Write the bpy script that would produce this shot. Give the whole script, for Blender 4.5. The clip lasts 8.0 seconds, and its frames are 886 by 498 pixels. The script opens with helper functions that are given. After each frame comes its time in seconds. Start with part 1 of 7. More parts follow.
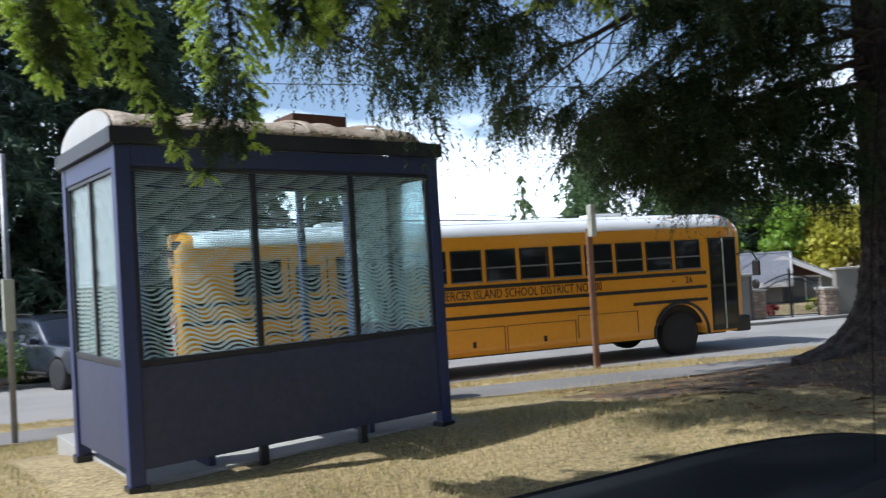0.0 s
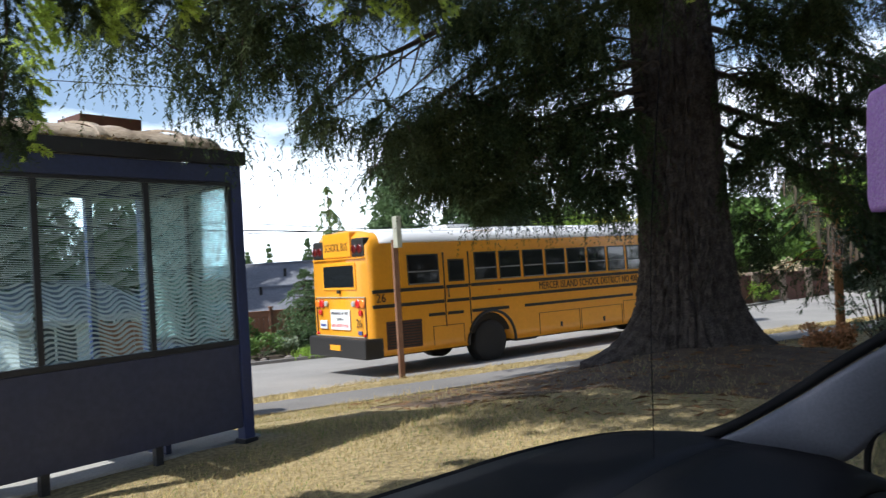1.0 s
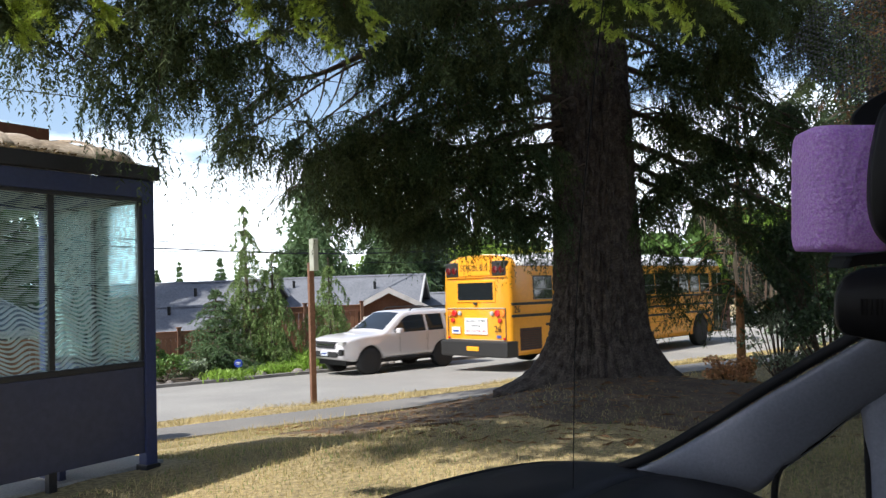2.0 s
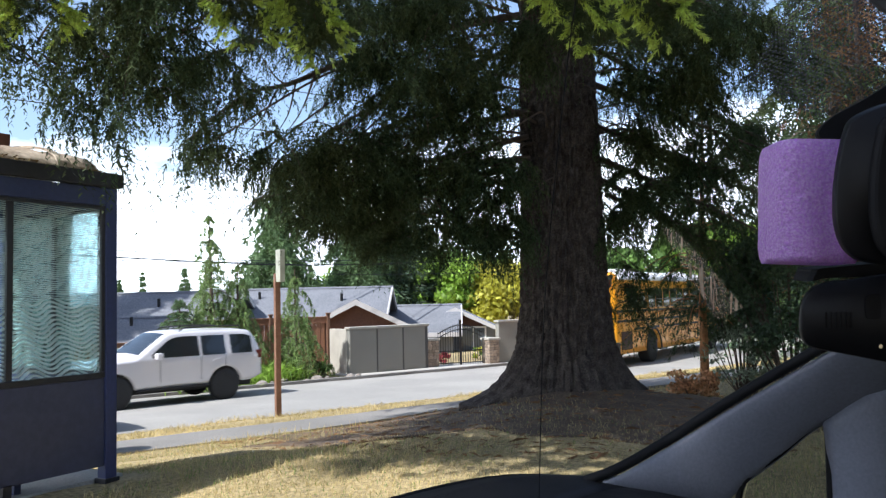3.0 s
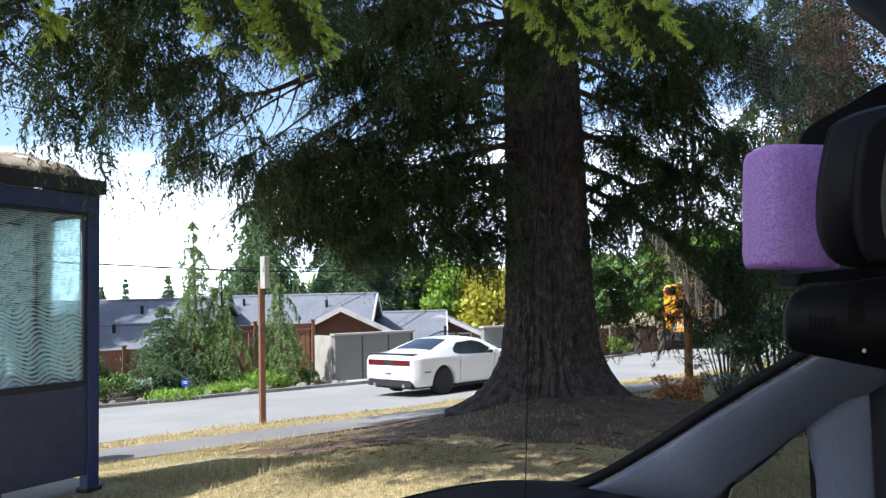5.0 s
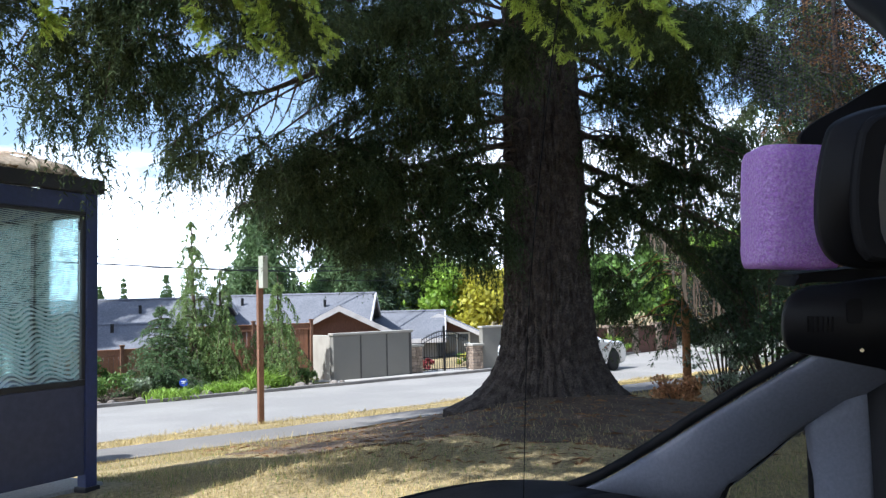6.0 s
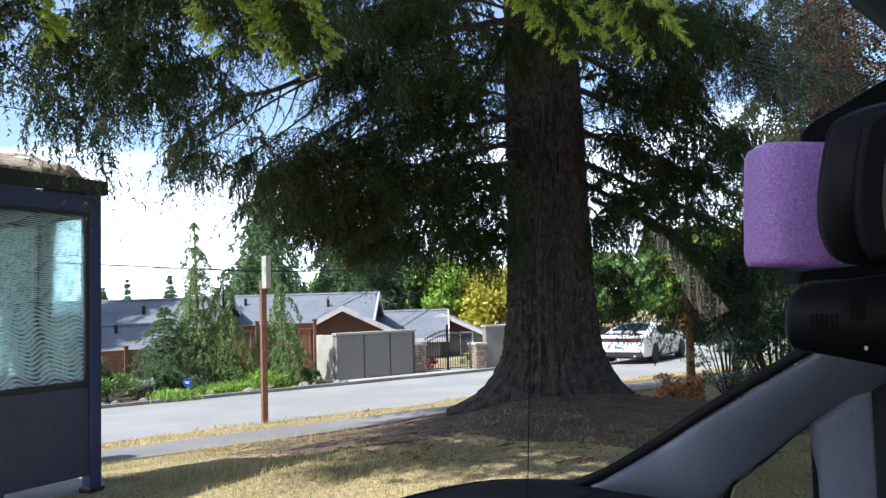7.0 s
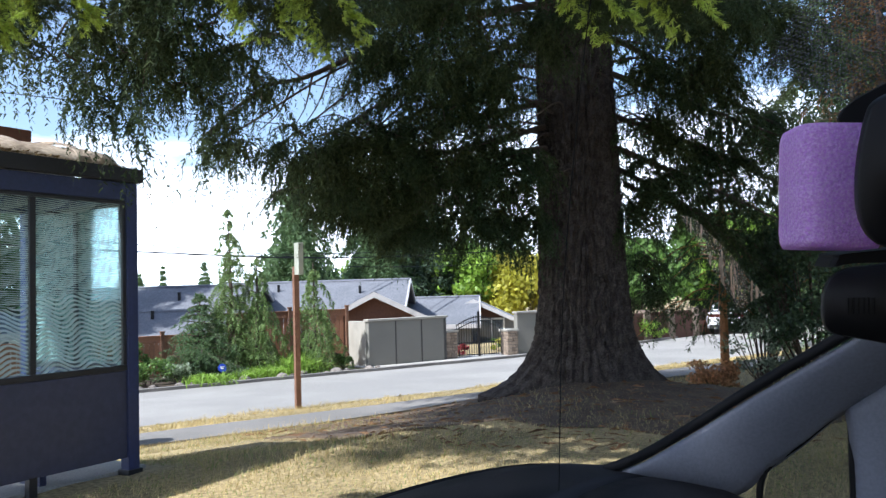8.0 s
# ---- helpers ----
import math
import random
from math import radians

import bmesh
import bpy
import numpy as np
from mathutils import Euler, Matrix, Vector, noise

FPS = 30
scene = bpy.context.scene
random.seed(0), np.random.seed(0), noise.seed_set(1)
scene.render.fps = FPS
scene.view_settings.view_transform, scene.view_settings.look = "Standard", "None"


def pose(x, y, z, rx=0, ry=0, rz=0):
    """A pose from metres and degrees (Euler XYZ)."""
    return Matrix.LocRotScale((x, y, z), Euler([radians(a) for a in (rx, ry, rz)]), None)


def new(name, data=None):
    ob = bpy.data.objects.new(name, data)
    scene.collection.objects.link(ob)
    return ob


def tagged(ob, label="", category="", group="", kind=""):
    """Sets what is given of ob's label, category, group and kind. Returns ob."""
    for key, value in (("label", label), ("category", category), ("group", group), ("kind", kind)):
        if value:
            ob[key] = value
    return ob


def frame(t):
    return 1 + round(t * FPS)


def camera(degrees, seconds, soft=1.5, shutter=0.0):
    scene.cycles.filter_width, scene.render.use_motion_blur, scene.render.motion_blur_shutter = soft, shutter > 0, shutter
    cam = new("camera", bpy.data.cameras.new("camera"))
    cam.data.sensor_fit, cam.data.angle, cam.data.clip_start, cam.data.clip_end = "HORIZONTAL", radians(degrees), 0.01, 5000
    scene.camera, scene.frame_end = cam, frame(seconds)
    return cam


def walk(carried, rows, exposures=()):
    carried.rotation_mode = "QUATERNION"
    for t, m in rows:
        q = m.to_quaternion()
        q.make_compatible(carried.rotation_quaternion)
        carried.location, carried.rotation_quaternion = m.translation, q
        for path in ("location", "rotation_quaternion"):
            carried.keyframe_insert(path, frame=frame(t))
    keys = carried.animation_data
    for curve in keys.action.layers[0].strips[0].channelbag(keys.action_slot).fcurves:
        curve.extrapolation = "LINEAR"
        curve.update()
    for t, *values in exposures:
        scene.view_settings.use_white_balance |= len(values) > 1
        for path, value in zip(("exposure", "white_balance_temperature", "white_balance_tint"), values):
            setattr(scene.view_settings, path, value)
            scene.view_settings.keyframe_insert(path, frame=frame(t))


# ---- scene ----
EXPO0, EXPO1, SKY, SUNP = 0.22, 0.76, 0.135, 5.0
# ---------- camera: held by the driver of a parked car, turning to the right ----------
cam = camera(58.0, 8.0, soft=1.35, shutter=0.3)
EYE = 1.364
ROWS = [  # seconds, shift x, y, z in the car, yaw, pitch, roll
    (0.0, -0.012, -0.026, 0.0, -37.85, 1.06, -3.37),
    (0.5, -0.015, -0.030, 0.0, -45.41, 0.66, -3.32),
    (1.0, -0.010, -0.022, 0.002, -51.70, 1.01, -3.48),
    (1.5, -0.012, -0.016, 0.004, -55.67, 1.90, -2.51),
    (2.0, -0.007, -0.005, 0.003, -57.73, 2.58, -1.78),
    (2.75, -0.003, -0.002, 0.001, -59.60, 3.25, -1.35),
    (3.5, 0.0, 0.0, 0.0, -60.66, 3.68, -1.22),
    (4.0, 0.0, 0.0, 0.0, -60.96, 3.80, -1.35),
    (4.5, 0.0, 0.0, 0.0, -61.07, 3.85, -1.42),
    (6.0, 0.0, 0.0, 0.0, -61.25, 3.83, -1.40),
    (6.5, 0.0, 0.0, 0.0, -61.24, 3.86, -1.51),
    (7.0, 0.0, 0.0, 0.0, -61.04, 3.79, -1.65),
    (7.5, -0.002, -0.001, -0.001, -60.59, 3.61, -1.77),
    (8.0, -0.002, -0.001, -0.002, -58.78, 2.88, -1.66),
]


def turned(yaw, pitch, roll):
    """A camera's turn from its yaw to the left of +y, its pitch and its lean."""
    return pose(0, 0, 0, 0, 0, yaw) @ pose(0, 0, 0, 90 + pitch) @ pose(0, 0, 0, 0, 0, roll)


walk(cam, [(t, Matrix.Translation((x, y, EYE + z)) @ turned(yaw, pitch, roll)) for t, x, y, z, yaw, pitch, roll in ROWS],
     [(0.0, EXPO0 - 0.16, 5700, 10), (1.0, EXPO0, 6000, 10), (2.2, EXPO0 + 0.28, 6250, 10), (3.3, EXPO1, 5850, 10), (8.0, EXPO1, 5720, 10)])

# ---------- daylight ----------
SUN_AZ, SUN_EL = 157.0, 50.0  # degrees from +x towards +y, and above the horizon
sun_way = Vector((math.cos(radians(SUN_AZ)) * math.cos(radians(SUN_EL)), math.sin(radians(SUN_AZ)) * math.cos(radians(SUN_EL)), math.sin(radians(SUN_EL))))
world = bpy.data.worlds.new("sky")
scene.world = world
world.use_nodes = True
wn = world.node_tree.nodes
sky = wn.new("ShaderNodeTexSky")
sky.sky_type, sky.sun_disc = "NISHITA", False
sky.sun_elevation, sky.sun_rotation = radians(SUN_EL), radians(90 - SUN_AZ)
sky.air_density, sky.dust_density, sky.ozone_density = 1.0, 1.3, 1.0
# thin white cloud low over the horizon
geo = wn.new("ShaderNodeTexCoord")
cloud_map = wn.new("ShaderNodeMapping")
cloud_map.inputs["Scale"].default_value = (1.0, 1.0, 3.2)
cloud = wn.new("ShaderNodeTexNoise")
cloud.inputs["Scale"].default_value, cloud.inputs["Detail"].default_value, cloud.inputs["Roughness"].default_value = 2.1, 7.0, 0.58
sep = wn.new("ShaderNodeSeparateXYZ")
low = wn.new("ShaderNodeMapRange")
low.inputs["From Min"].default_value, low.inputs["From Max"].default_value = 0.30, 0.04
low.inputs["To Min"].default_value, low.inputs["To Max"].default_value = -0.20, 0.40
add = wn.new("ShaderNodeMath")
ramp = wn.new("ShaderNodeMapRange")
ramp.inputs["From Min"].default_value, ramp.inputs["From Max"].default_value = 0.46, 0.66
ramp.inputs["To Min"].default_value = 0.03
mixc = wn.new("ShaderNodeMix")
mixc.data_type = "RGBA"
mixc.inputs["B"].default_value = (15.0, 15.6, 16.2, 1)
bg = wn["Background"]
bg.inputs["Strength"].default_value = SKY
wl = world.node_tree.links
wl.new(geo.outputs["Generated"], cloud_map.inputs["Vector"])
wl.new(cloud_map.outputs["Vector"], cloud.inputs["Vector"])
wl.new(geo.outputs["Generated"], sep.inputs["Vector"])
wl.new(sep.outputs["Z"], low.inputs["Value"])
wl.new(cloud.outputs["Fac"], add.inputs[0])
wl.new(low.outputs["Result"], add.inputs[1])
wl.new(add.outputs["Value"], ramp.inputs["Value"])
wl.new(ramp.outputs["Result"], mixc.inputs["Factor"])
wl.new(sky.outputs["Color"], mixc.inputs["A"])
wl.new(mixc.outputs["Result"], bg.inputs["Color"])

sun = new("sun", bpy.data.lights.new("sun", "SUN"))
sun.data.energy, sun.data.angle, sun.data.color = SUNP, radians(0.55), (1.0, 0.96, 0.90)
sun.matrix_world = Matrix.Translation((-20, -10, 40)) @ sun_way.to_track_quat("Z", "Y").to_matrix().to_4x4()


# ---------- materials ----------
def material(name, colour, rough=0.6, metal=0.0, spec=0.5, vary=0.0, grain=0.0, scale=20.0, bump=0.0, bump_scale=60.0, second=None, stain=2.0, coat=0.0,
             island=0.0, through_light=0.0, obj_random=0.0, glow=0.0):
    """A surface with broad stains towards a second colour, fine grain, relief and, for leaves, light that comes through."""
    m = bpy.data.materials.new(name)
    m.use_nodes = True
    n, l = m.node_tree.nodes, m.node_tree.links
    b = n["Principled BSDF"]
    b.inputs["Roughness"].default_value, b.inputs["Metallic"].default_value = rough, metal
    b.inputs["Specular IOR Level"].default_value = spec
    b.inputs["Coat Weight"].default_value = coat
    b.inputs["Coat Roughness"].default_value = 0.05
    b.inputs["Base Color"].default_value = (*colour, 1)
    tex = n.new("ShaderNodeTexCoord")
    value = None

    def mixed(fac, a, bcol, kind="MIX"):
        x = n.new("ShaderNodeMix")
        x.data_type, x.blend_type = "RGBA", kind
        for sock, v in (("Factor", fac), ("A", a), ("B", bcol)):
            if isinstance(v, (float, int)):
                x.inputs[sock].default_value = v
            elif isinstance(v, tuple):
                x.inputs[sock].default_value = (*v, 1)
            else:
                l.new(v, x.inputs[sock])
        return x.outputs["Result"]

    col = colour
    if vary:
        t = n.new("ShaderNodeTexNoise")
        t.inputs["Scale"].default_value, t.inputs["Detail"].default_value = stain, 5
        l.new(tex.outputs["Object"], t.inputs["Vector"])
        r = n.new("ShaderNodeMapRange")
        r.inputs["From Min"].default_value, r.inputs["From Max"].default_value = 0.38, 0.62
        r.inputs["To Max"].default_value = vary
        l.new(t.outputs["Fac"], r.inputs["Value"])
        col = mixed(r.outputs["Result"], col, second or tuple(c * 0.5 for c in colour))
    if grain:
        t = n.new("ShaderNodeTexNoise")
        t.inputs["Scale"].default_value, t.inputs["Detail"].default_value = scale, 4
        l.new(tex.outputs["Object"], t.inputs["Vector"])
        r = n.new("ShaderNodeMapRange")
        r.inputs["From Min"].default_value, r.inputs["From Max"].default_value = 0.3, 0.7
        r.inputs["To Min"].default_value, r.inputs["To Max"].default_value = 1 - grain, 1 + grain
        l.new(t.outputs["Fac"], r.inputs["Value"])
        g = n.new("ShaderNodeVectorMath")
        g.operation = "SCALE"
        if isinstance(col, tuple):
            g.inputs[0].default_value = col
        else:
            l.new(col, g.inputs[0])
        l.new(r.outputs["Result"], g.inputs["Scale"])
        col = g.outputs["Vector"]
    if island or obj_random:
        if island:
            info = n.new("ShaderNodeNewGeometry").outputs["Random Per Island"]
        else:
            info = n.new("ShaderNodeObjectInfo").outputs["Random"]
        r = n.new("ShaderNodeMapRange")
        k = island or obj_random
        r.inputs["To Min"].default_value, r.inputs["To Max"].default_value = 1 - k, 1 + k
        l.new(info, r.inputs["Value"])
        g = n.new("ShaderNodeVectorMath")
        g.operation = "SCALE"
        if isinstance(col, tuple):
            g.inputs[0].default_value = col
        else:
            l.new(col, g.inputs[0])
        l.new(r.outputs["Result"], g.inputs["Scale"])
        col = g.outputs["Vector"]
    if not isinstance(col, tuple):
        l.new(col, b.inputs["Base Color"])
    if bump:
        t = n.new("ShaderNodeTexNoise")
        t.inputs["Scale"].default_value, t.inputs["Detail"].default_value = bump_scale, 6
        l.new(tex.outputs["Object"], t.inputs["Vector"])
        k = n.new("ShaderNodeBump")
        k.inputs["Strength"].default_value, k.inputs["Distance"].default_value = bump, 0.02
        l.new(t.outputs["Fac"], k.inputs["Height"])
        l.new(k.outputs["Normal"], b.inputs["Normal"])
    if through_light:
        tr = n.new("ShaderNodeBsdfTranslucent")
        if isinstance(col, tuple):
            tr.inputs["Color"].default_value = (*col, 1)
        else:
            l.new(col, tr.inputs["Color"])
        ms = n.new("ShaderNodeMixShader")
        ms.inputs[0].default_value = through_light
        l.new(b.outputs[0], ms.inputs[1])
        l.new(tr.outputs[0], ms.inputs[2])
        l.new(ms.outputs[0], n["Material Output"].inputs["Surface"])
    if glow:
        b.inputs["Emission Color"].default_value = (*colour, 1)
        b.inputs["Emission Strength"].default_value = glow
    return m


def clear_glass(name, tint, gloss=0.06, rough=0.02):
    """Thin window glass: light passes straight through, tinted, with a faint reflection."""
    m = bpy.data.materials.new(name)
    m.use_nodes = True
    n, l = m.node_tree.nodes, m.node_tree.links
    n.remove(n["Principled BSDF"])
    tr, gl, mx, fr = n.new("ShaderNodeBsdfTransparent"), n.new("ShaderNodeBsdfGlossy"), n.new("ShaderNodeMixShader"), n.new("ShaderNodeFresnel")
    tr.inputs["Color"].default_value = (*tint, 1)
    gl.inputs["Roughness"].default_value = rough
    fr.inputs["IOR"].default_value = 1.0 + gloss * 8
    l.new(fr.outputs[0], mx.inputs[0])
    l.new(tr.outputs[0], mx.inputs[1])
    l.new(gl.outputs[0], mx.inputs[2])
    l.new(mx.outputs[0], n["Material Output"].inputs["Surface"])
    return m


def wave_glass():
    """Shelter glass etched with waves: fine stripes heaped into crests above, long rolling lines below."""
    m = bpy.data.materials.new("etched_glass")
    m.use_nodes = True
    n, l = m.node_tree.nodes, m.node_tree.links
    n.remove(n["Principled BSDF"])
    tex = n.new("ShaderNodeTexCoord")
    s = n.new("ShaderNodeSeparateXYZ")
    l.new(tex.outputs["Object"], s.inputs["Vector"])

    def op(kind, a, b=0.0, c=0.0):
        x = n.new("ShaderNodeMath")
        x.operation = kind
        for i, v in enumerate((a, b, c)):
            if isinstance(v, (int, float)):
                x.inputs[i].default_value = v
            else:
                l.new(v, x.inputs[i])
        return x.outputs[0]

    along = op("ADD", s.outputs["X"], s.outputs["Y"])
    up = s.outputs["Z"]
    # lower field: rolling lines
    wob = n.new("ShaderNodeTexNoise")
    wob.inputs["Scale"].default_value = 2.3
    l.new(tex.outputs["Object"], wob.inputs["Vector"])
    amp = op("MULTIPLY_ADD", wob.outputs["Fac"], 0.055, 0.0)
    roll_ = op("MULTIPLY", op("SINE", op("MULTIPLY_ADD", along, 21.0, op("MULTIPLY", up, 7.0))), amp)
    low_line = op("SINE", op("MULTIPLY", op("ADD", up, roll_), 190.0))
    low_on = op("GREATER_THAN", low_line, 0.30)
    # upper field: level stripes broken into leaning crests
    saw = op("FRACT", op("MULTIPLY", op("ADD", along, op("MULTIPLY", op("FLOOR", op("MULTIPLY", up, 9.0)), 0.37)), 4.1))
    crest_z = op("SUBTRACT", up, op("MULTIPLY", op("POWER", saw, 2.0), 0.085))
    band = op("FRACT", op("MULTIPLY", crest_z, 9.0))
    stripe = op("GREATER_THAN", op("SINE", op("MULTIPLY", op("ADD", up, op("MULTIPLY", saw, 0.018)), 430.0)), op("MULTIPLY_ADD", band, 1.3, -0.35))
    split = op("GREATER_THAN", op("ADD", up, op("MULTIPLY", op("SINE", op("MULTIPLY", along, 5.0)), 0.05)), 1.36)
    on = op("ADD", op("MULTIPLY", stripe, split), op("MULTIPLY", low_on, op("SUBTRACT", 1.0, split)))
    on = op("MULTIPLY", on, 0.50)
    tr = n.new("ShaderNodeBsdfTransparent")
    tr.inputs["Color"].default_value = (0.80, 0.90, 0.91, 1)
    gl = n.new("ShaderNodeBsdfGlossy")
    gl.inputs["Roughness"].default_value = 0.03
    fr = n.new("ShaderNodeFresnel")
    fr.inputs["IOR"].default_value = 1.22
    clear = n.new("ShaderNodeMixShader")
    l.new(fr.outputs[0], clear.inputs[0])
    l.new(tr.outputs[0], clear.inputs[1])
    l.new(gl.outputs[0], clear.inputs[2])
    df, tl, et = n.new("ShaderNodeBsdfDiffuse"), n.new("ShaderNodeBsdfTranslucent"), n.new("ShaderNodeMixShader")
    df.inputs["Color"].default_value = (0.62, 0.74, 0.72, 1)
    tl.inputs["Color"].default_value = (0.66, 0.78, 0.74, 1)
    et.inputs[0].default_value = 0.5
    l.new(df.outputs[0], et.inputs[1])
    l.new(tl.outputs[0], et.inputs[2])
    out = n.new("ShaderNodeMixShader")
    l.new(on, out.inputs[0])
    l.new(clear.outputs[0], out.inputs[1])
    l.new(et.outputs[0], out.inputs[2])
    l.new(out.outputs[0], n["Material Output"].inputs["Surface"])
    return m


M = {}
M["grass_ground"] = material("dry_turf", (0.37, 0.285, 0.14), 0.95, vary=0.75, second=(0.20, 0.155, 0.07), stain=0.55, grain=0.45, scale=22, bump=0.9, bump_scale=30)
# brown of fallen needles, dark enough to deepen the shade under the fir
M["duff"] = material("shade_dark_duff", (0.085, 0.056, 0.036), 0.95, vary=0.7, second=(0.15, 0.105, 0.06), stain=3.0, grain=0.5, scale=40, bump=0.9, bump_scale=45)
M["asphalt"] = material("worn_asphalt", (0.30, 0.285, 0.258), 0.9, vary=0.55, second=(0.21, 0.200, 0.182), stain=0.45, grain=0.22, scale=90, bump=0.35, bump_scale=120)
M["path"] = material("path_asphalt", (0.215, 0.20, 0.18), 0.9, vary=0.4, second=(0.125, 0.117, 0.105), stain=1.1, grain=0.25, scale=70, bump=0.4, bump_scale=90)
M["concrete"] = material("concrete", (0.42, 0.40, 0.36), 0.85, vary=0.5, second=(0.28, 0.27, 0.24), stain=1.5, grain=0.15, scale=50, bump=0.25, bump_scale=70)
M["navy"] = material("navy_paint", (0.026, 0.038, 0.115), 0.45, vary=0.5, second=(0.034, 0.044, 0.10), stain=2.5, grain=0.12, scale=30, bump=0.06, bump_scale=80)
M["navy_panel"] = material("navy_panel_paint", (0.040, 0.047, 0.092), 0.5, vary=0.6, second=(0.050, 0.054, 0.088), stain=1.6, grain=0.15, scale=18, bump=0.05)
M["black_frame"] = material("dark_window_frame", (0.018, 0.018, 0.022), 0.45, grain=0.15, scale=40)
M["roof_plastic"] = material("weathered_roof", (0.50, 0.42, 0.33), 0.7, vary=0.8, second=(0.26, 0.19, 0.12), stain=3.0, grain=0.3, scale=25, bump=0.5, bump_scale=40)
M["arch_white"] = material("white_acrylic", (0.80, 0.80, 0.78), 0.5, vary=0.3, second=(0.6, 0.58, 0.52), stain=3, through_light=0.4)
M["moss"] = material("moss_litter", (0.22, 0.13, 0.045), 0.95, vary=0.7, second=(0.12, 0.10, 0.03), stain=9, grain=0.4, scale=60)
M["etched"] = wave_glass()
M["bark"] = material("furrowed_bark", (0.050, 0.039, 0.032), 0.95, spec=0.2, vary=0.6, second=(0.12, 0.10, 0.084), stain=8.0, grain=0.4, scale=40, bump=1.0, bump_scale=45)
M["limb_bark"] = material("limb_bark", (0.10, 0.072, 0.052), 0.95, vary=0.5, stain=8, grain=0.3, scale=60, bump=0.6, bump_scale=60)
M["orange_bark"] = material("sunlit_red_bark", (0.42, 0.19, 0.07), 0.9, vary=0.6, second=(0.26, 0.12, 0.05), stain=6, grain=0.35, scale=40, bump=0.8, bump_scale=40)
M["needles"] = material("fir_needles", (0.050, 0.080, 0.034), 0.65, spec=0.25, island=0.5, vary=0.5, second=(0.095, 0.105, 0.036), stain=1.4, through_light=0.35)
M["new_needles"] = material("young_fir_needles", (0.46, 0.58, 0.11), 0.5, island=0.35, through_light=0.5)
M["brown_needles"] = material("dead_needles", (0.22, 0.115, 0.05), 0.8, island=0.4, through_light=0.25)
M["cedar"] = material("weeping_cedar_foliage", (0.21, 0.30, 0.09), 0.6, island=0.45, vary=0.4, second=(0.09, 0.15, 0.05), stain=2, through_light=0.35)
M["dark_conifer"] = material("dark_conifer_foliage", (0.04, 0.072, 0.034), 0.65, island=0.45, through_light=0.2)
M["mid_conifer"] = material("conifer_foliage", (0.11, 0.18, 0.07), 0.65, island=0.4, through_light=0.3)
M["leaf_bright"] = material("bright_leaves", (0.26, 0.40, 0.06), 0.5, island=0.45, through_light=0.45)
M["leaf_mid"] = material("green_leaves", (0.12, 0.21, 0.045), 0.5, island=0.45, through_light=0.4)
M["leaf_yellow"] = material("yellow_green_leaves", (0.46, 0.44, 0.06), 0.5, island=0.35, through_light=0.45)
M["leaf_dark"] = material("dark_shrub_leaves", (0.05, 0.085, 0.035), 0.45, island=0.5, through_light=0.3)
M["leaf_silver"] = material("grey_green_leaves", (0.30, 0.36, 0.24), 0.5, island=0.3, through_light=0.35)
M["leaf_red"] = material("red_shrub_leaves", (0.30, 0.05, 0.06), 0.5, island=0.4, through_light=0.35)
M["dead_leaf"] = material("dead_shrub_leaves", (0.62, 0.33, 0.15), 0.8, island=0.4, through_light=0.3)
M["straw"] = material("straw_blades", (0.62, 0.49, 0.23), 0.8, island=0.35, vary=0.7, second=(0.33, 0.27, 0.11), stain=0.8, through_light=0.3)
M["green_blade"] = material("green_blades", (0.16, 0.26, 0.05), 0.6, island=0.35, through_light=0.35)
M["post_wood"] = material("brown_post_wood", (0.16, 0.075, 0.042), 0.85, vary=0.5, second=(0.22, 0.12, 0.07), stain=4, grain=0.3, scale=50, bump=0.4)
M["fence_wood"] = material("red_cedar_fence", (0.33, 0.155, 0.085), 0.8, vary=0.35, second=(0.25, 0.115, 0.065), stain=2, grain=0.2, scale=20, obj_random=0.12)
M["sign_back"] = material("pale_sign_metal", (0.46, 0.47, 0.38), 0.5, metal=0.2, vary=0.3, stain=6)
M["galv"] = material("grey_metal_pole", (0.30, 0.30, 0.30), 0.5, metal=0.6, vary=0.4, stain=5)
M["shingle"] = material("grey_shingles", (0.155, 0.16, 0.175), 0.9, vary=0.4, second=(0.11, 0.115, 0.125), stain=1.2, grain=0.3, scale=14, bump=0.4, bump_scale=20)
M["trim_grey"] = material("pale_grey_trim", (0.48, 0.46, 0.45), 0.7, vary=0.2, stain=3)
M["gable_brown"] = material("brown_gable_boards", (0.115, 0.052, 0.036), 0.8, vary=0.3, stain=2, grain=0.2, scale=20)
M["wall_tan"] = material("tan_house_wall", (0.34, 0.29, 0.25), 0.8, vary=0.3, stain=1.5, grain=0.1, scale=20)
M["wall_grey"] = material("grey_house_wall", (0.20, 0.205, 0.215), 0.8, vary=0.3, stain=1.5, grain=0.1, scale=20)
M["stucco"] = material("taupe_stucco", (0.215, 0.205, 0.175), 0.9, vary=0.3, second=(0.17, 0.16, 0.14), stain=1.2, grain=0.15, scale=40, bump=0.3, bump_scale=60)
M["stucco_cap"] = material("pale_wall_cap", (0.42, 0.39, 0.33), 0.85, vary=0.3, stain=2)
M["joint"] = material("dark_joint", (0.07, 0.065, 0.06), 0.8)
M["stone"] = material("stacked_stone", (0.33, 0.255, 0.19), 0.9, vary=0.4, stain=6, grain=0.25, scale=25, bump=0.6, obj_random=0.3)
M["iron"] = material("black_iron", (0.015, 0.015, 0.016), 0.45, metal=0.4)
M["white_paint"] = material("white_paint", (0.80, 0.80, 0.78), 0.5, vary=0.15, stain=3)
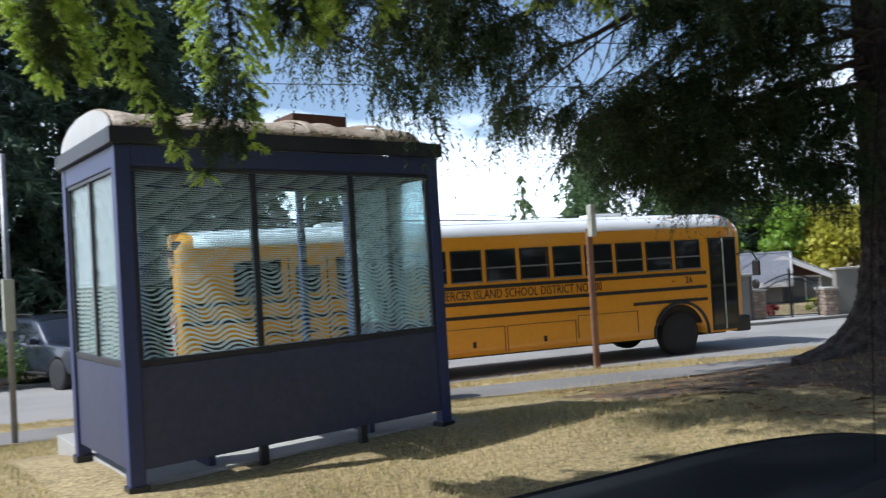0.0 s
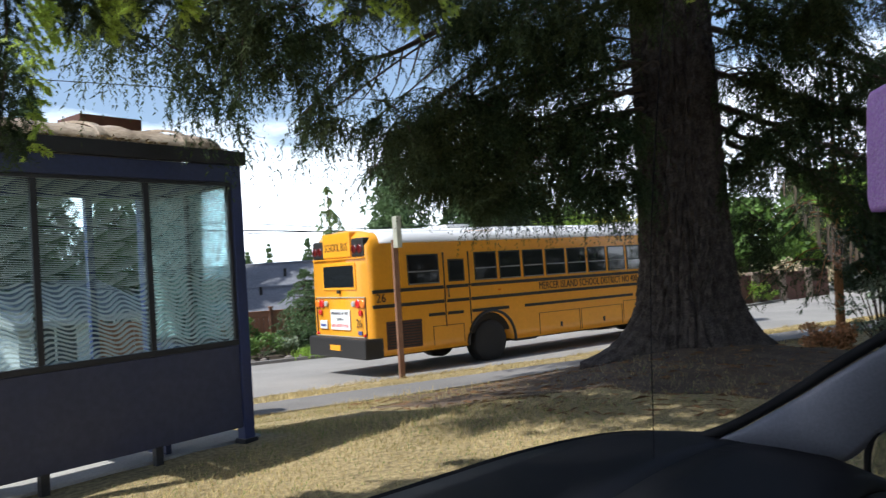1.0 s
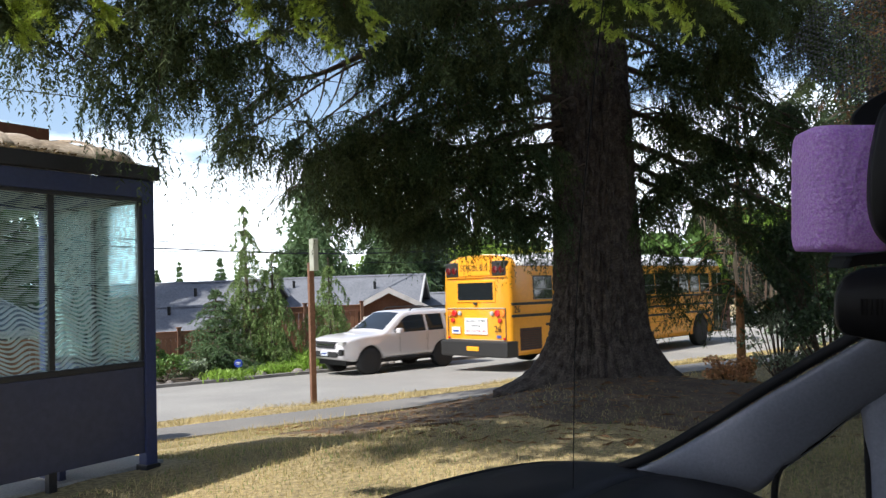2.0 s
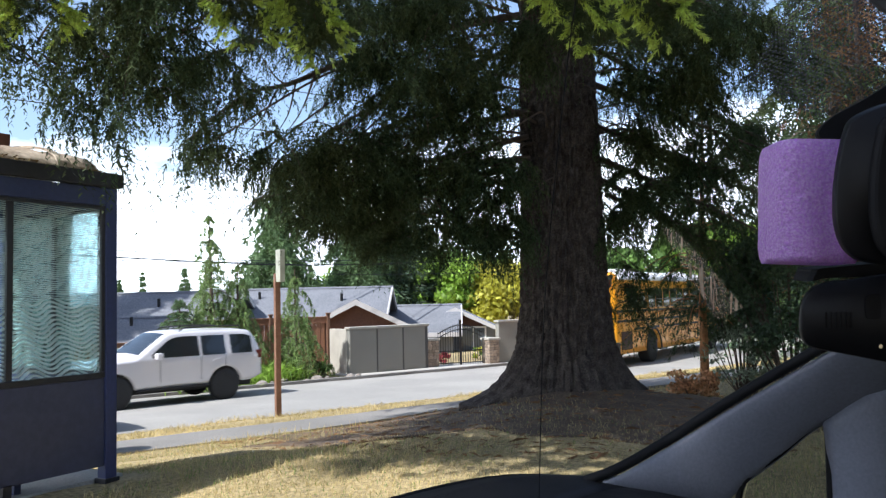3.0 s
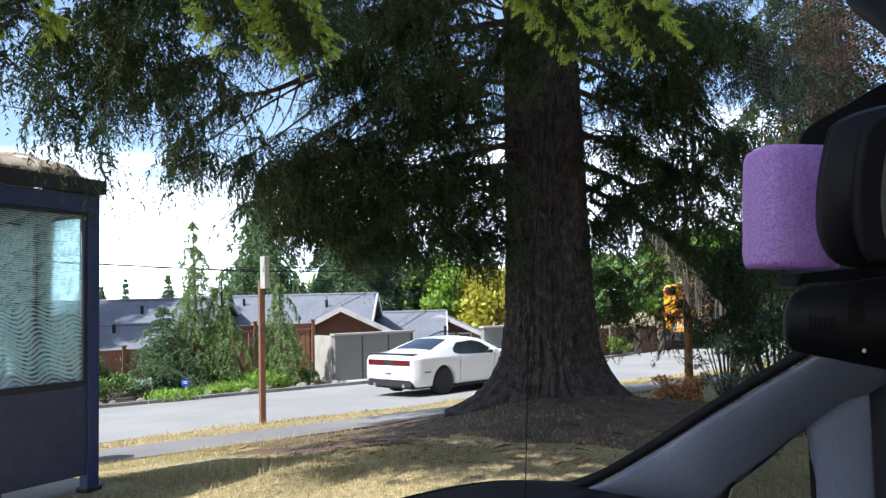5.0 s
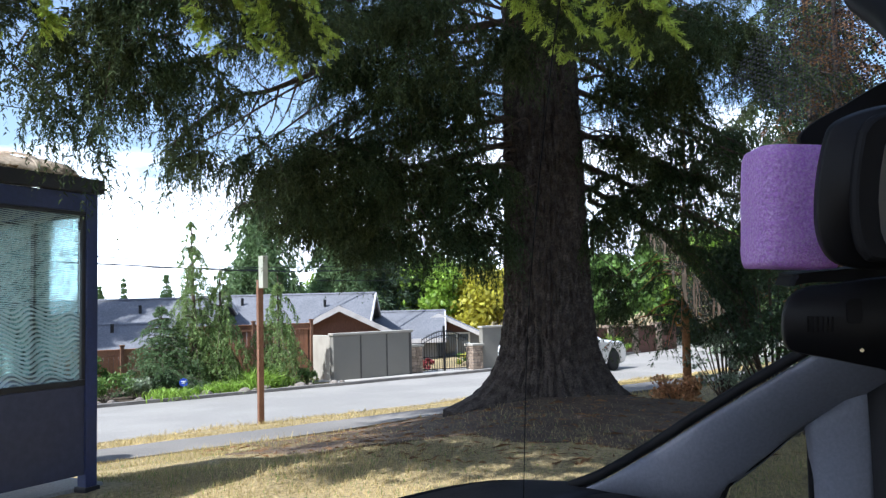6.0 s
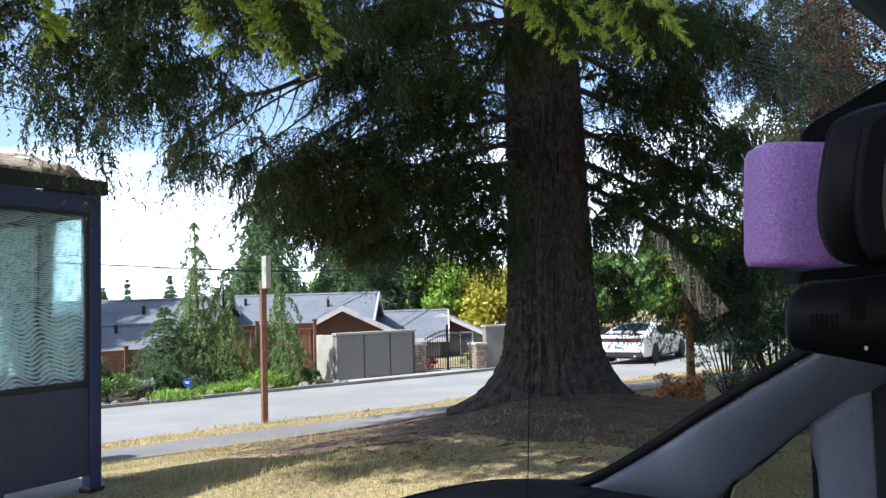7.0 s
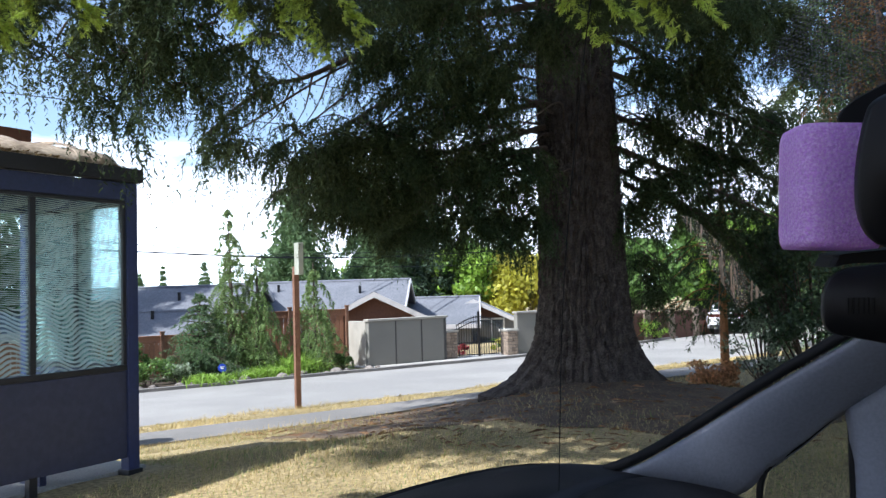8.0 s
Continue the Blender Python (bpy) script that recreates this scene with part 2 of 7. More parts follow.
M["dark_glass"] = material("dark_window_glass", (0.015, 0.018, 0.02), 0.06, spec=0.8, vary=0.3, stain=1.5)
M["house_glass"] = material("house_window_glass", (0.10, 0.12, 0.14), 0.08, spec=0.8)
M["bus_yellow"] = material("bus_yellow_paint", (0.83, 0.36, 0.018), 0.32, vary=0.25, second=(0.74, 0.31, 0.02), stain=1.3, grain=0.04, scale=12, coat=0.25)
M["bus_white"] = material("white_roof_paint", (0.82, 0.82, 0.80), 0.4, vary=0.2, stain=1.2)
M["rubber_black"] = material("black_rub_rail", (0.020, 0.019, 0.018), 0.5, grain=0.2, scale=30)
M["tyre"] = material("tyre_rubber", (0.022, 0.022, 0.022), 0.8, grain=0.25, scale=30, bump=0.3)
M["under"] = material("underbody", (0.015, 0.015, 0.015), 0.8, grain=0.2)
M["rim_grey"] = material("steel_rim", (0.06, 0.057, 0.053), 0.5, metal=0.6)
M["rim_black"] = material("black_alloy_rim", (0.02, 0.02, 0.02), 0.3, metal=0.5)
M["rim_tan"] = material("bronze_grey_alloy", (0.40, 0.34, 0.28), 0.35, metal=0.7)
M["car_white"] = material("white_car_paint", (0.84, 0.83, 0.82), 0.28, coat=0.6, vary=0.08, stain=1.5)
M["car_silver"] = material("pale_silver_paint", (0.66, 0.63, 0.63), 0.3, coat=0.6, metal=0.15, vary=0.06, stain=1.5)
M["car_dark"] = material("dark_blue_car_paint", (0.02, 0.025, 0.04), 0.25, coat=0.6)
M["red_lens"] = material("red_lens", (0.55, 0.02, 0.015), 0.2, coat=0.5)
M["dark_red_lens"] = material("dark_red_lens", (0.10, 0.008, 0.008), 0.2, coat=0.5)
M["amber_lens"] = material("amber_lens", (0.75, 0.20, 0.02), 0.2, coat=0.5)
M["lamp_clear"] = material("clear_lens", (0.42, 0.42, 0.40), 0.15, spec=0.8)
M["chrome"] = material("chrome", (0.75, 0.75, 0.76), 0.15, metal=1.0)
M["letter_black"] = material("black_lettering", (0.012, 0.012, 0.012), 0.5)
M["letter_red"] = material("red_lettering", (0.70, 0.04, 0.03), 0.5)
M["plate"] = material("plate_white", (0.70, 0.74, 0.78), 0.4)
M["bar_blue"] = material("blue_bars", (0.05, 0.08, 0.25), 0.5)
M["bar_grey"] = material("grey_bars", (0.08, 0.08, 0.09), 0.5)
M["sign_blue"] = material("blue_sign_paint", (0.03, 0.07, 0.45), 0.4)
M["rock"] = material("bed_rock", (0.23, 0.20, 0.17), 0.9, vary=0.5, stain=5, grain=0.3, bump=0.6, obj_random=0.25)
M["soil"] = material("dark_bed_soil", (0.085, 0.062, 0.042), 0.95, vary=0.5, stain=3, grain=0.4, scale=30, bump=0.8)
M["teal"] = material("teal_panel", (0.05, 0.36, 0.36), 0.4)
M["trim_plastic"] = material("grey_trim_plastic", (0.14, 0.15, 0.185), 0.5, grain=0.10, scale=220, bump=0.12, bump_scale=600)
M["dash_plastic"] = material("black_dash_plastic", (0.009, 0.009, 0.011), 0.55, spec=0.3, grain=0.15, scale=300, bump=0.15, bump_scale=700)
M["seal_black"] = material("black_seal", (0.006, 0.006, 0.007), 0.7, spec=0.2)
M["mirror_black"] = material("black_mirror_shell", (0.006, 0.006, 0.007), 0.5, spec=0.22, grain=0.1, scale=300)
M["mirror_glass"] = material("mirror_glass", (0.8, 0.82, 0.84), 0.02, metal=1.0)
M["foam"] = material("purple_foam", (0.62, 0.30, 0.80), 0.6, vary=0.45, second=(0.86, 0.74, 0.93), stain=620, grain=0.10, scale=500, bump=0.5, bump_scale=300, through_light=0.35)
M["hood_paint"] = material("hood_paint", (0.10, 0.12, 0.17), 0.2, metal=0.4, coat=0.8)


# ---------- mesh helpers ----------
def part(name, bm, mat, parent=None, label="", smooth=False):
    """Links a bmesh as one mesh object, under a thing where one is given."""
    me = bpy.data.meshes.new(name)
    bmesh.ops.recalc_face_normals(bm, faces=bm.faces)
    bm.to_mesh(me)
    bm.free()
    me.materials.append(mat)
    if smooth:
        me.polygons.foreach_set("use_smooth", [True] * len(me.polygons))
    ob = new(name, me)
    if parent:
        ob.parent = parent
    if label:
        ob["label"] = label
    return ob


def raw(name, verts, faces, mat, parent=None, label="", smooth=False):
    """Links arrays of vertices and equal-sided faces as one mesh object."""
    verts, faces = np.asarray(verts, np.float32), np.asarray(faces, np.int32)
    me = bpy.data.meshes.new(name)
    k = faces.shape[1]
    me.vertices.add(len(verts))
    me.vertices.foreach_set("co", verts.ravel())
    me.loops.add(faces.size)
    me.loops.foreach_set("vertex_index", faces.ravel())
    me.polygons.add(len(faces))
    me.polygons.foreach_set("loop_start", np.arange(0, faces.size, k, dtype=np.int32))
    me.polygons.foreach_set("use_smooth", np.full(len(faces), smooth))
    me.update(calc_edges=True)
    me.materials.append(mat)
    ob = new(name, me)
    if parent:
        ob.parent = parent
    if label:
        ob["label"] = label
    return ob


def thing(name, label, category, group="", m=None):
    ob = new(name)
    if m is not None:
        ob.matrix_basis = m
    return tagged(ob, label, category, group)


def box(x0, y0, z0, x1, y1, z1, bevel=0.0, bm=None):
    """A box between two corners, its edges rounded where bevel is given."""
    b = bmesh.new()
    m = Matrix.Translation(((x0 + x1) / 2, (y0 + y1) / 2, (z0 + z1) / 2)) @ Matrix.Diagonal((abs(x1 - x0), abs(y1 - y0), abs(z1 - z0), 1))
    bmesh.ops.create_cube(b, size=1, matrix=m)
    if bevel:
        bmesh.ops.bevel(b, geom=b.edges[:], offset=bevel, segments=2, affect="EDGES", profile=0.6)
    return b


def cyl(a, b_, r, r2=None, seg=16, caps=True):
    """A rod from a to b."""
    a, b_ = Vector(a), Vector(b_)
    bm = bmesh.new()
    m = Matrix.Translation((a + b_) / 2) @ (b_ - a).to_track_quat("Z", "Y").to_matrix().to_4x4()
    bmesh.ops.create_cone(bm, cap_ends=caps, segments=seg, radius1=r, radius2=r if r2 is None else r2, depth=(b_ - a).length, matrix=m)
    return bm


def joined(*bms):
    out = bmesh.new()
    for b in bms:
        me = bpy.data.meshes.new("tmp")
        b.to_mesh(me)
        b.free()
        out.from_mesh(me)
        bpy.data.meshes.remove(me)
    return out


def prism(outline, axis, a, b_, bevel=0.0):
    """A flat outline pushed along an axis from a to b. outline: pairs in the other two axes, in order."""
    bm = bmesh.new()

    def at(p, d):
        return {"x": (d, p[0], p[1]), "y": (p[0], d, p[1]), "z": (p[0], p[1], d)}[axis]

    one = [bm.verts.new(at(p, a)) for p in outline]
    two = [bm.verts.new(at(p, b_)) for p in outline]
    n = len(outline)
    bm.faces.new(one)
    bm.faces.new(two[::-1])
    for i in range(n):
        bm.faces.new((one[i], one[(i + 1) % n], two[(i + 1) % n], two[i]))
    bmesh.ops.recalc_face_normals(bm, faces=bm.faces)
    if bevel:
        bmesh.ops.bevel(bm, geom=bm.edges[:], offset=bevel, segments=2, affect="EDGES", profile=0.6)
    return bm


def lettering(name, text, size, mat, m, parent, depth=0.004, width=None):
    """Words in the built-in font as a mesh, centred on m, facing its +z."""
    cu = bpy.data.curves.new(name, "FONT")
    cu.body, cu.size, cu.extrude, cu.align_x, cu.align_y, cu.resolution_u = text, size, depth, "CENTER", "CENTER", 2
    tmp = bpy.data.objects.new("tmp", cu)
    scene.collection.objects.link(tmp)
    me = bpy.data.meshes.new_from_object(tmp.evaluated_get(bpy.context.evaluated_depsgraph_get()))
    bpy.data.objects.remove(tmp)
    if width:
        xs = [v.co.x for v in me.vertices]
        k = width / (max(xs) - min(xs))
        for v in me.vertices:
            v.co.x *= k
    me.materials.clear()
    me.materials.append(mat)
    ob = new(name, me)
    ob.parent = parent
    ob.matrix_basis = m
    return ob


def spline(points, n):
    """n points on a smooth line through the given ones."""
    p = np.array(points, float)
    p = np.vstack([2 * p[0] - p[1], p, 2 * p[-1] - p[-2]])
    out = []
    k = len(p) - 3
    for u in np.linspace(0, k, n):
        i = min(int(u), k - 1)
        f = u - i
        a, b, c, d = p[i:i + 4]
        out.append(0.5 * (2 * b + (c - a) * f + (2 * a - 5 * b + 4 * c - d) * f**2 + (3 * b - a - 3 * c + d) * f**3))
    return np.array(out)


def tube(points, radii, seg=8):
    """Vertices and faces of a round branch along the points."""
    p = np.asarray(points, float)
    r = np.broadcast_to(np.asarray(radii, float), (len(p),))
    d = np.gradient(p, axis=0)
    d /= np.linalg.norm(d, axis=1)[:, None] + 1e-9
    ref = np.where(np.abs(d[:, 2:3]) > 0.9, [[1.0, 0, 0]], [[0, 0, 1.0]])
    u = np.cross(d, ref)
    u /= np.linalg.norm(u, axis=1)[:, None] + 1e-9
    v = np.cross(d, u)
    a = np.linspace(0, 2 * np.pi, seg, endpoint=False)
    ring = p[:, None] + r[:, None, None] * (np.cos(a)[None, :, None] * u[:, None] + np.sin(a)[None, :, None] * v[:, None])
    n = len(p)
    i, j = np.meshgrid(np.arange(n - 1), np.arange(seg), indexing="ij")
    k = (j + 1) % seg
    faces = np.stack([i * seg + j, i * seg + k, (i + 1) * seg + k, (i + 1) * seg + j], -1).reshape(-1, 4)
    return ring.reshape(-1, 3), faces


def gathered(pieces):
    """Several (vertices, faces) pairs as one."""
    vs, fs, n = [], [], 0
    for v, f in pieces:
        vs.append(v)
        fs.append(np.asarray(f) + n)
        n += len(v)
    return np.concatenate(vs), np.concatenate(fs)


# ---------- lie of the land ----------
def near_edge(x):
    """y of the road's near edge."""
    x = np.asarray(x, float)
    bend = np.clip(x - 24, 0, 18)
    return 11.1 - 0.45 * (x - 12) + 0.012 * bend**2 + 0.432 * np.clip(x - 42, 0, None)


def across(x, y):
    """Metres beyond the road's near edge, square to it."""
    return (y - near_edge(x)) * 0.912


TREE = (10.75, 4.22)


def land(x, y):
    x, y = np.asarray(x, float), np.asarray(y, float)
    s = across(x, y)
    z = np.interp(s, [-8.4, -4.9, -3.6, 0, 7.5, 13, 26, 60], [0, -0.44, -0.50, -0.95, -1.2, -1.2, -2.3, -2.6])
    r = np.hypot(x - TREE[0], y - TREE[1])
    dip = np.clip((-4.9 - s) / 1.5, 0, 1) / (1 + np.exp(-(x - 11.4) / 0.45))
    return z + 0.28 * np.exp(-(r / 1.5)**2) - 0.34 * dip


def grid_sheet(name, xs, ys, height, mat, label, smooth=True):
    gx, gy = np.meshgrid(xs, ys, indexing="ij")
    v = np.stack([gx, gy, height(gx, gy)], -1).reshape(-1, 3)
    nx, ny = len(xs), len(ys)
    i, j = np.meshgrid(np.arange(nx - 1), np.arange(ny - 1), indexing="ij")
    f = np.stack([i * ny + j, (i + 1) * ny + j, (i + 1) * ny + j + 1, i * ny + j + 1], -1).reshape(-1, 4)
    ob = raw(name, v, f, mat, smooth=smooth)
    return tagged(ob, label, name.replace("_", " "), kind="structure")


rng = np.random.default_rng(7)


def lumps(x, y, k):
    return 0.5 * np.sin(x * k + 1.3 * np.sin(y * k * 0.7)) + 0.5 * np.sin(y * k * 1.13 + 1.7 * np.sin(x * k * 0.61))


def ground_height(x, y):
    s = across(x, y)
    z = land(x, y)
    rough = 0.012 * lumps(x, y, 3.1) + 0.008 * lumps(x, y, 9.0)
    clear = ((s > -5.0) & (s < -3.5)) | ((s > -0.1) & (s < 7.7))
    return np.where(clear, z - 0.03, z + rough)


far_lines = np.array([60, 90, 140, 220, 400, 800, 1500.0])
xs = np.concatenate([-far_lines[::-1], np.arange(-30, 0, 1.0), np.arange(0, 20, 0.16), np.arange(20, 46, 0.5), far_lines])
ys = np.concatenate([-far_lines[::-1], np.arange(-30, 0, 1.0), np.arange(0, 20, 0.16), np.arange(20, 46, 0.5), far_lines])
grid_sheet("ground", xs, ys, ground_height, M["grass_ground"], "dry straw-coloured turf with bare and mossy patches")


def ribbon(name, s0, s1, lift, mat, label, n=5, x0=-60.0, x1=70.0, step=0.5):
    """A strip along the road between two distances from its near edge, with a skirt."""
    xs_ = np.arange(x0, x1, step)
    rows = []
    cross = np.linspace(s0, s1, n)
    for k, s in enumerate(cross):
        y = near_edge(xs_) + s / 0.912
        if k in (0, n - 1):
            y = y + 0.04 * lumps(xs_, xs_ * 0 + s, 2.3) + 0.025 * lumps(xs_, xs_ * 0 + s, 7.0)
        rows.append(np.stack([xs_, y, land(xs_, y) + lift], -1))
    top = np.stack(rows, 1)
    skirt0, skirt1 = top[:, :1] - [0, 0, 0.15], top[:, -1:] - [0, 0, 0.15]
    v = np.concatenate([skirt0, top, skirt1], 1)
    a, b = v.shape[:2]
    i, j = np.meshgrid(np.arange(a - 1), np.arange(b - 1), indexing="ij")
    f = np.stack([i * b + j, (i + 1) * b + j, (i + 1) * b + j + 1, i * b + j + 1], -1).reshape(-1, 4)
    return tagged(raw(name, v.reshape(-1, 3), f, mat), label, name.replace("_", " "), kind="structure")


ribbon("road", 0.0, 7.55, 0.0, M["asphalt"], "sun-bleached grey two-lane asphalt road", n=9)
ribbon("pavement", -4.9, -3.6, 0.02, M["path"], "narrow worn asphalt footpath beside the road")
ribbon("kerb", 7.5, 7.72, 0.09, M["path"], "low asphalt kerb along the far side of the road", n=3)
ribbon("planting_bed", 7.75, 12.5, 0.03, M["soil"], "dark soil bed behind the kerb", n=7, x0=2.0, x1=21.5)
ribbon("gravel_shoulder", 7.74, 9.6, 0.02, M["concrete"], "pale gravelly drive apron beyond the road", n=4, x0=21.6, x1=60)

# ---------- bus shelter ----------
SX, SY, SW, SD = 1.51, 5.355, 2.652, 1.45


def shelter():
    t = thing("bus_shelter", "navy blue metal bus shelter with wave-etched glass and curved roof", "bus shelter", m=pose(SX, SY, 0))
    post = 0.10
    for x, y in ((0, 0), (SW - post, 0), (0, SD - post), (SW - post, SD - post)):
        part("post", box(x, y, 0.0, x + post, y + post, 2.27, 0.008), M["navy"], t)
        part("foot", box(x - 0.015, y - 0.015, -0.03, x + post + 0.015, y + post + 0.015, 0.035, 0.004), M["black_frame"], t)
    for x in (0.92, 1.76):
        part("leg", box(x, 0.02, -0.02, x + 0.06, 0.07, 0.14), M["black_frame"], t)
    # head beams, gutter and deck
    part("beam", box(0.10, 0.005, 2.13, SW - 0.10, 0.09, 2.27, 0.006), M["navy"], t)
    part("beam", box(0.10, SD - 0.09, 2.13, SW - 0.10, SD - 0.005, 2.27, 0.006), M["navy"], t)
    part("beam", box(0.005, 0.10, 2.13, 0.09, SD - 0.10, 2.27, 0.006), M["navy"], t)
    part("beam", box(SW - 0.09, 0.10, 2.13, SW - 0.005, SD - 0.10, 2.27, 0.006), M["navy"], t)
    for c in ((-0.035, -0.035, SW + 0.035, 0.035), (-0.035, SD - 0.035, SW + 0.035, SD + 0.035), (-0.034, 0.037, 0.035, SD - 0.037), (SW - 0.035, 0.037, SW + 0.034, SD - 0.037)):
        part("gutter", box(c[0], c[1], 2.275, c[2], c[3], 2.385, 0.006), M["black_frame"], t, "black gutter rim")
    # barrel roof
    pieces = []
    n = 20
    arc = [(SD / 2 - (SD / 2 - 0.05) * math.cos(math.pi * k / n), 2.375 + 0.21 * math.sin(math.pi * k / n)**0.9) for k in range(n + 1)]
    xs_ = np.linspace(0.02, SW - 0.14, 24)
    bm = bmesh.new()
    rows = []
    for i, x in enumerate(xs_):
        sag = 0.008 * math.sin(i * 2.1) + (0.012 if i % 8 == 0 else 0)
        rows.append([bm.verts.new((x, y, z + sag * (0.3 + math.sin(math.pi * k / n)))) for k, (y, z) in enumerate(arc)])
    for a, b in zip(rows, rows[1:]):
        for k in range(n):
            bm.faces.new((a[k], a[k + 1], b[k + 1], b[k]))
    roof = part("roof", bm, M["roof_plastic"], t, "weathered translucent barrel roof with brown litter", smooth=True)
    roof.modifiers.new("thick", "SOLIDIFY").thickness = 0.018
    for x in (0.005, SW - 0.13):
        part("end_cap", prism([(y, z) for y, z in arc], "x", x - 0.012, x), M["arch_white"], t, "white arched end of the roof")
    for x in (0.70, 1.50, 2.2):
        bm = bmesh.new()
        ring = [[bm.verts.new((x + dx, y, z + up)) for y, z in arc] for dx, up in ((-0.03, 0.012), (-0.03, 0.03), (0.03, 0.03), (0.03, 0.012))]
        for a, b in zip(ring, ring[1:]):
            for k in range(n):
                bm.faces.new((a[k], a[k + 1], b[k + 1], b[k]))
        part("roof_rib", bm, M["roof_plastic"], t)
    part("roof_box", box(1.60, SD / 2 - 0.16, 2.585, 2.12, SD / 2 + 0.2, 2.69, 0.006), M["gable_brown"], t, "dark flat box on the ridge")
    # litter heaped in the gutter
    v = []
    for k in range(900):
        x = rng.uniform(0.05, SW - 0.05)
        v.append((x, rng.uniform(-0.01, 0.12), 2.385 + rng.uniform(0, 0.05) * (0.5 + 0.5 * math.sin(x * 5))))
    v = np.array(v)
    d = rng.normal(size=(900, 2, 3)) * [0.03, 0.02, 0.008]
    tri = np.stack([v, v + d[:, 0], v + d[:, 1]], 1).reshape(-1, 3)
    raw("litter", tri, np.arange(2700).reshape(-1, 3), M["moss"], t, "brown needle litter in the gutter")
    # back wall towards the grass: solid skirt below, three panes above
    part("lower_panel", box(0.10, 0.02, 0.13, SW - 0.10, 0.06, 0.80, 0.004), M["navy_panel"], t)
    part("panel_rail", box(0.10, 0.012, 0.803, SW - 0.10, 0.075, 0.845, 0.004), M["black_frame"], t)
    edges = [0.115, 0.965, 1.79, SW - 0.115]
    for k, x in enumerate(edges):
        w = 0.045 if k in (1, 2) else 0.03
        part("mullion", box(x - w / 2, 0.015, 0.847, x + w / 2, 0.07, 2.10, 0.004), M["black_frame"], t)
    part("head_rail", box(0.10, 0.015, 2.102, SW - 0.10, 0.07, 2.128, 0.003), M["black_frame"], t)
    for a, b in zip(edges, edges[1:]):
        g = part("glass_pane", box(a + 0.02, 0.036, 0.84, b - 0.02, 0.046, 2.108), M["etched"], t, "pane etched with white waves")
        g.visible_shadow = False
    # the two ends, two panes each
    for x0, x1 in ((0.02, 0.06), (SW - 0.06, SW - 0.02)):
        part("lower_panel", box(x0, 0.105, 0.13, x1, SD - 0.105, 0.80, 0.004), M["navy_panel"], t)
        part("panel_rail", box(x0 - 0.006, 0.105, 0.803, x1 + 0.006, SD - 0.105, 0.845, 0.004), M["black_frame"], t)
        for y in (0.115, SD / 2, SD - 0.115):
            part("mullion", box(x0 - 0.004, y - 0.02, 0.847, x1 + 0.004, y + 0.02, 2.10, 0.004), M["black_frame"], t)
        part("head_rail", box(x0 - 0.004, 0.105, 2.102, x1 + 0.004, SD - 0.105, 2.128), M["black_frame"], t)
        for a, b in ((0.137, SD / 2 - 0.022), (SD / 2 + 0.022, SD - 0.137)):
            g = part("glass_pane", box((x0 + x1) / 2 - 0.005, a, 0.84, (x0 + x1) / 2 + 0.005, b, 2.108), M["etched"], t, "pane etched with white waves")
            g.visible_shadow = False
    for x in (0.55, SW - 0.62):
        part("front_post", box(x, SD - 0.08, 0.0, x + 0.06, SD - 0.02, 2.13, 0.006), M["navy"], t)
    # bench inside
    part("bench_seat", box(0.5, 0.16, 0.42, 2.1, 0.5, 0.46, 0.008), M["navy"], t)
    for x in (0.6, 1.95):
        part("bench_leg", box(x, 0.2, 0.0, x + 0.05, 0.45, 0.418), M["navy"], t)
    return t


shelter()
# bolts on the corner post and the pad below
pad = tagged(part("shelter_pad", box(SX + 0.10, SY + 0.12, -0.25, SX + SW + 0.15, SY + SD + 1.1, 0.022, 0.01), M["concrete"]), "worn concrete slab under the shelter", "slab", kind="structure")


# ---------- posts ----------
def wooden_post():
    x, y = 12.26, 10.93
    z = float(land(x, y))
    t = thing("sign_post", "weathered brown wooden sign post at the road's edge", "sign post", m=pose(x, y, z, 0, 0, -28))
    part("post", box(-0.055, -0.055, -0.2, 0.055, 0.055, 2.85, 0.008), M["post_wood"], t)
    part("sign_board", box(-0.045, -0.30, 2.68, -0.033 + 0.09, -0.06, 3.32, 0.004), M["sign_back"], t, "pale narrow sign seen edge on")
    part("sign_face", box(0.059, -0.28, 2.70, 0.063, -0.08, 3.30), M["bar_grey"], t)
    for dz in (2.75, 2.82):
        part("bolt", cyl((-0.07, 0, dz), (-0.05, 0, dz), 0.012, seg=8), M["galv"], t)


def metal_pole():
    x, y = 1.69, 10.49
    z = float(land(x, y))
    t = thing("stop_pole", "slim grey metal pole with a timetable case", "pole", m=pose(x, y, z))
    part("pole", cyl((0, 0, -0.1), (0, 0, 3.4), 0.035, seg=16), M["galv"], t, smooth=True)
    part("timetable_case", box(-0.06, -0.07, 1.32, 0.06, 0.05, 1.93, 0.012), M["sign_back"], t, "pale timetable case")


wooden_post()
metal_pole()


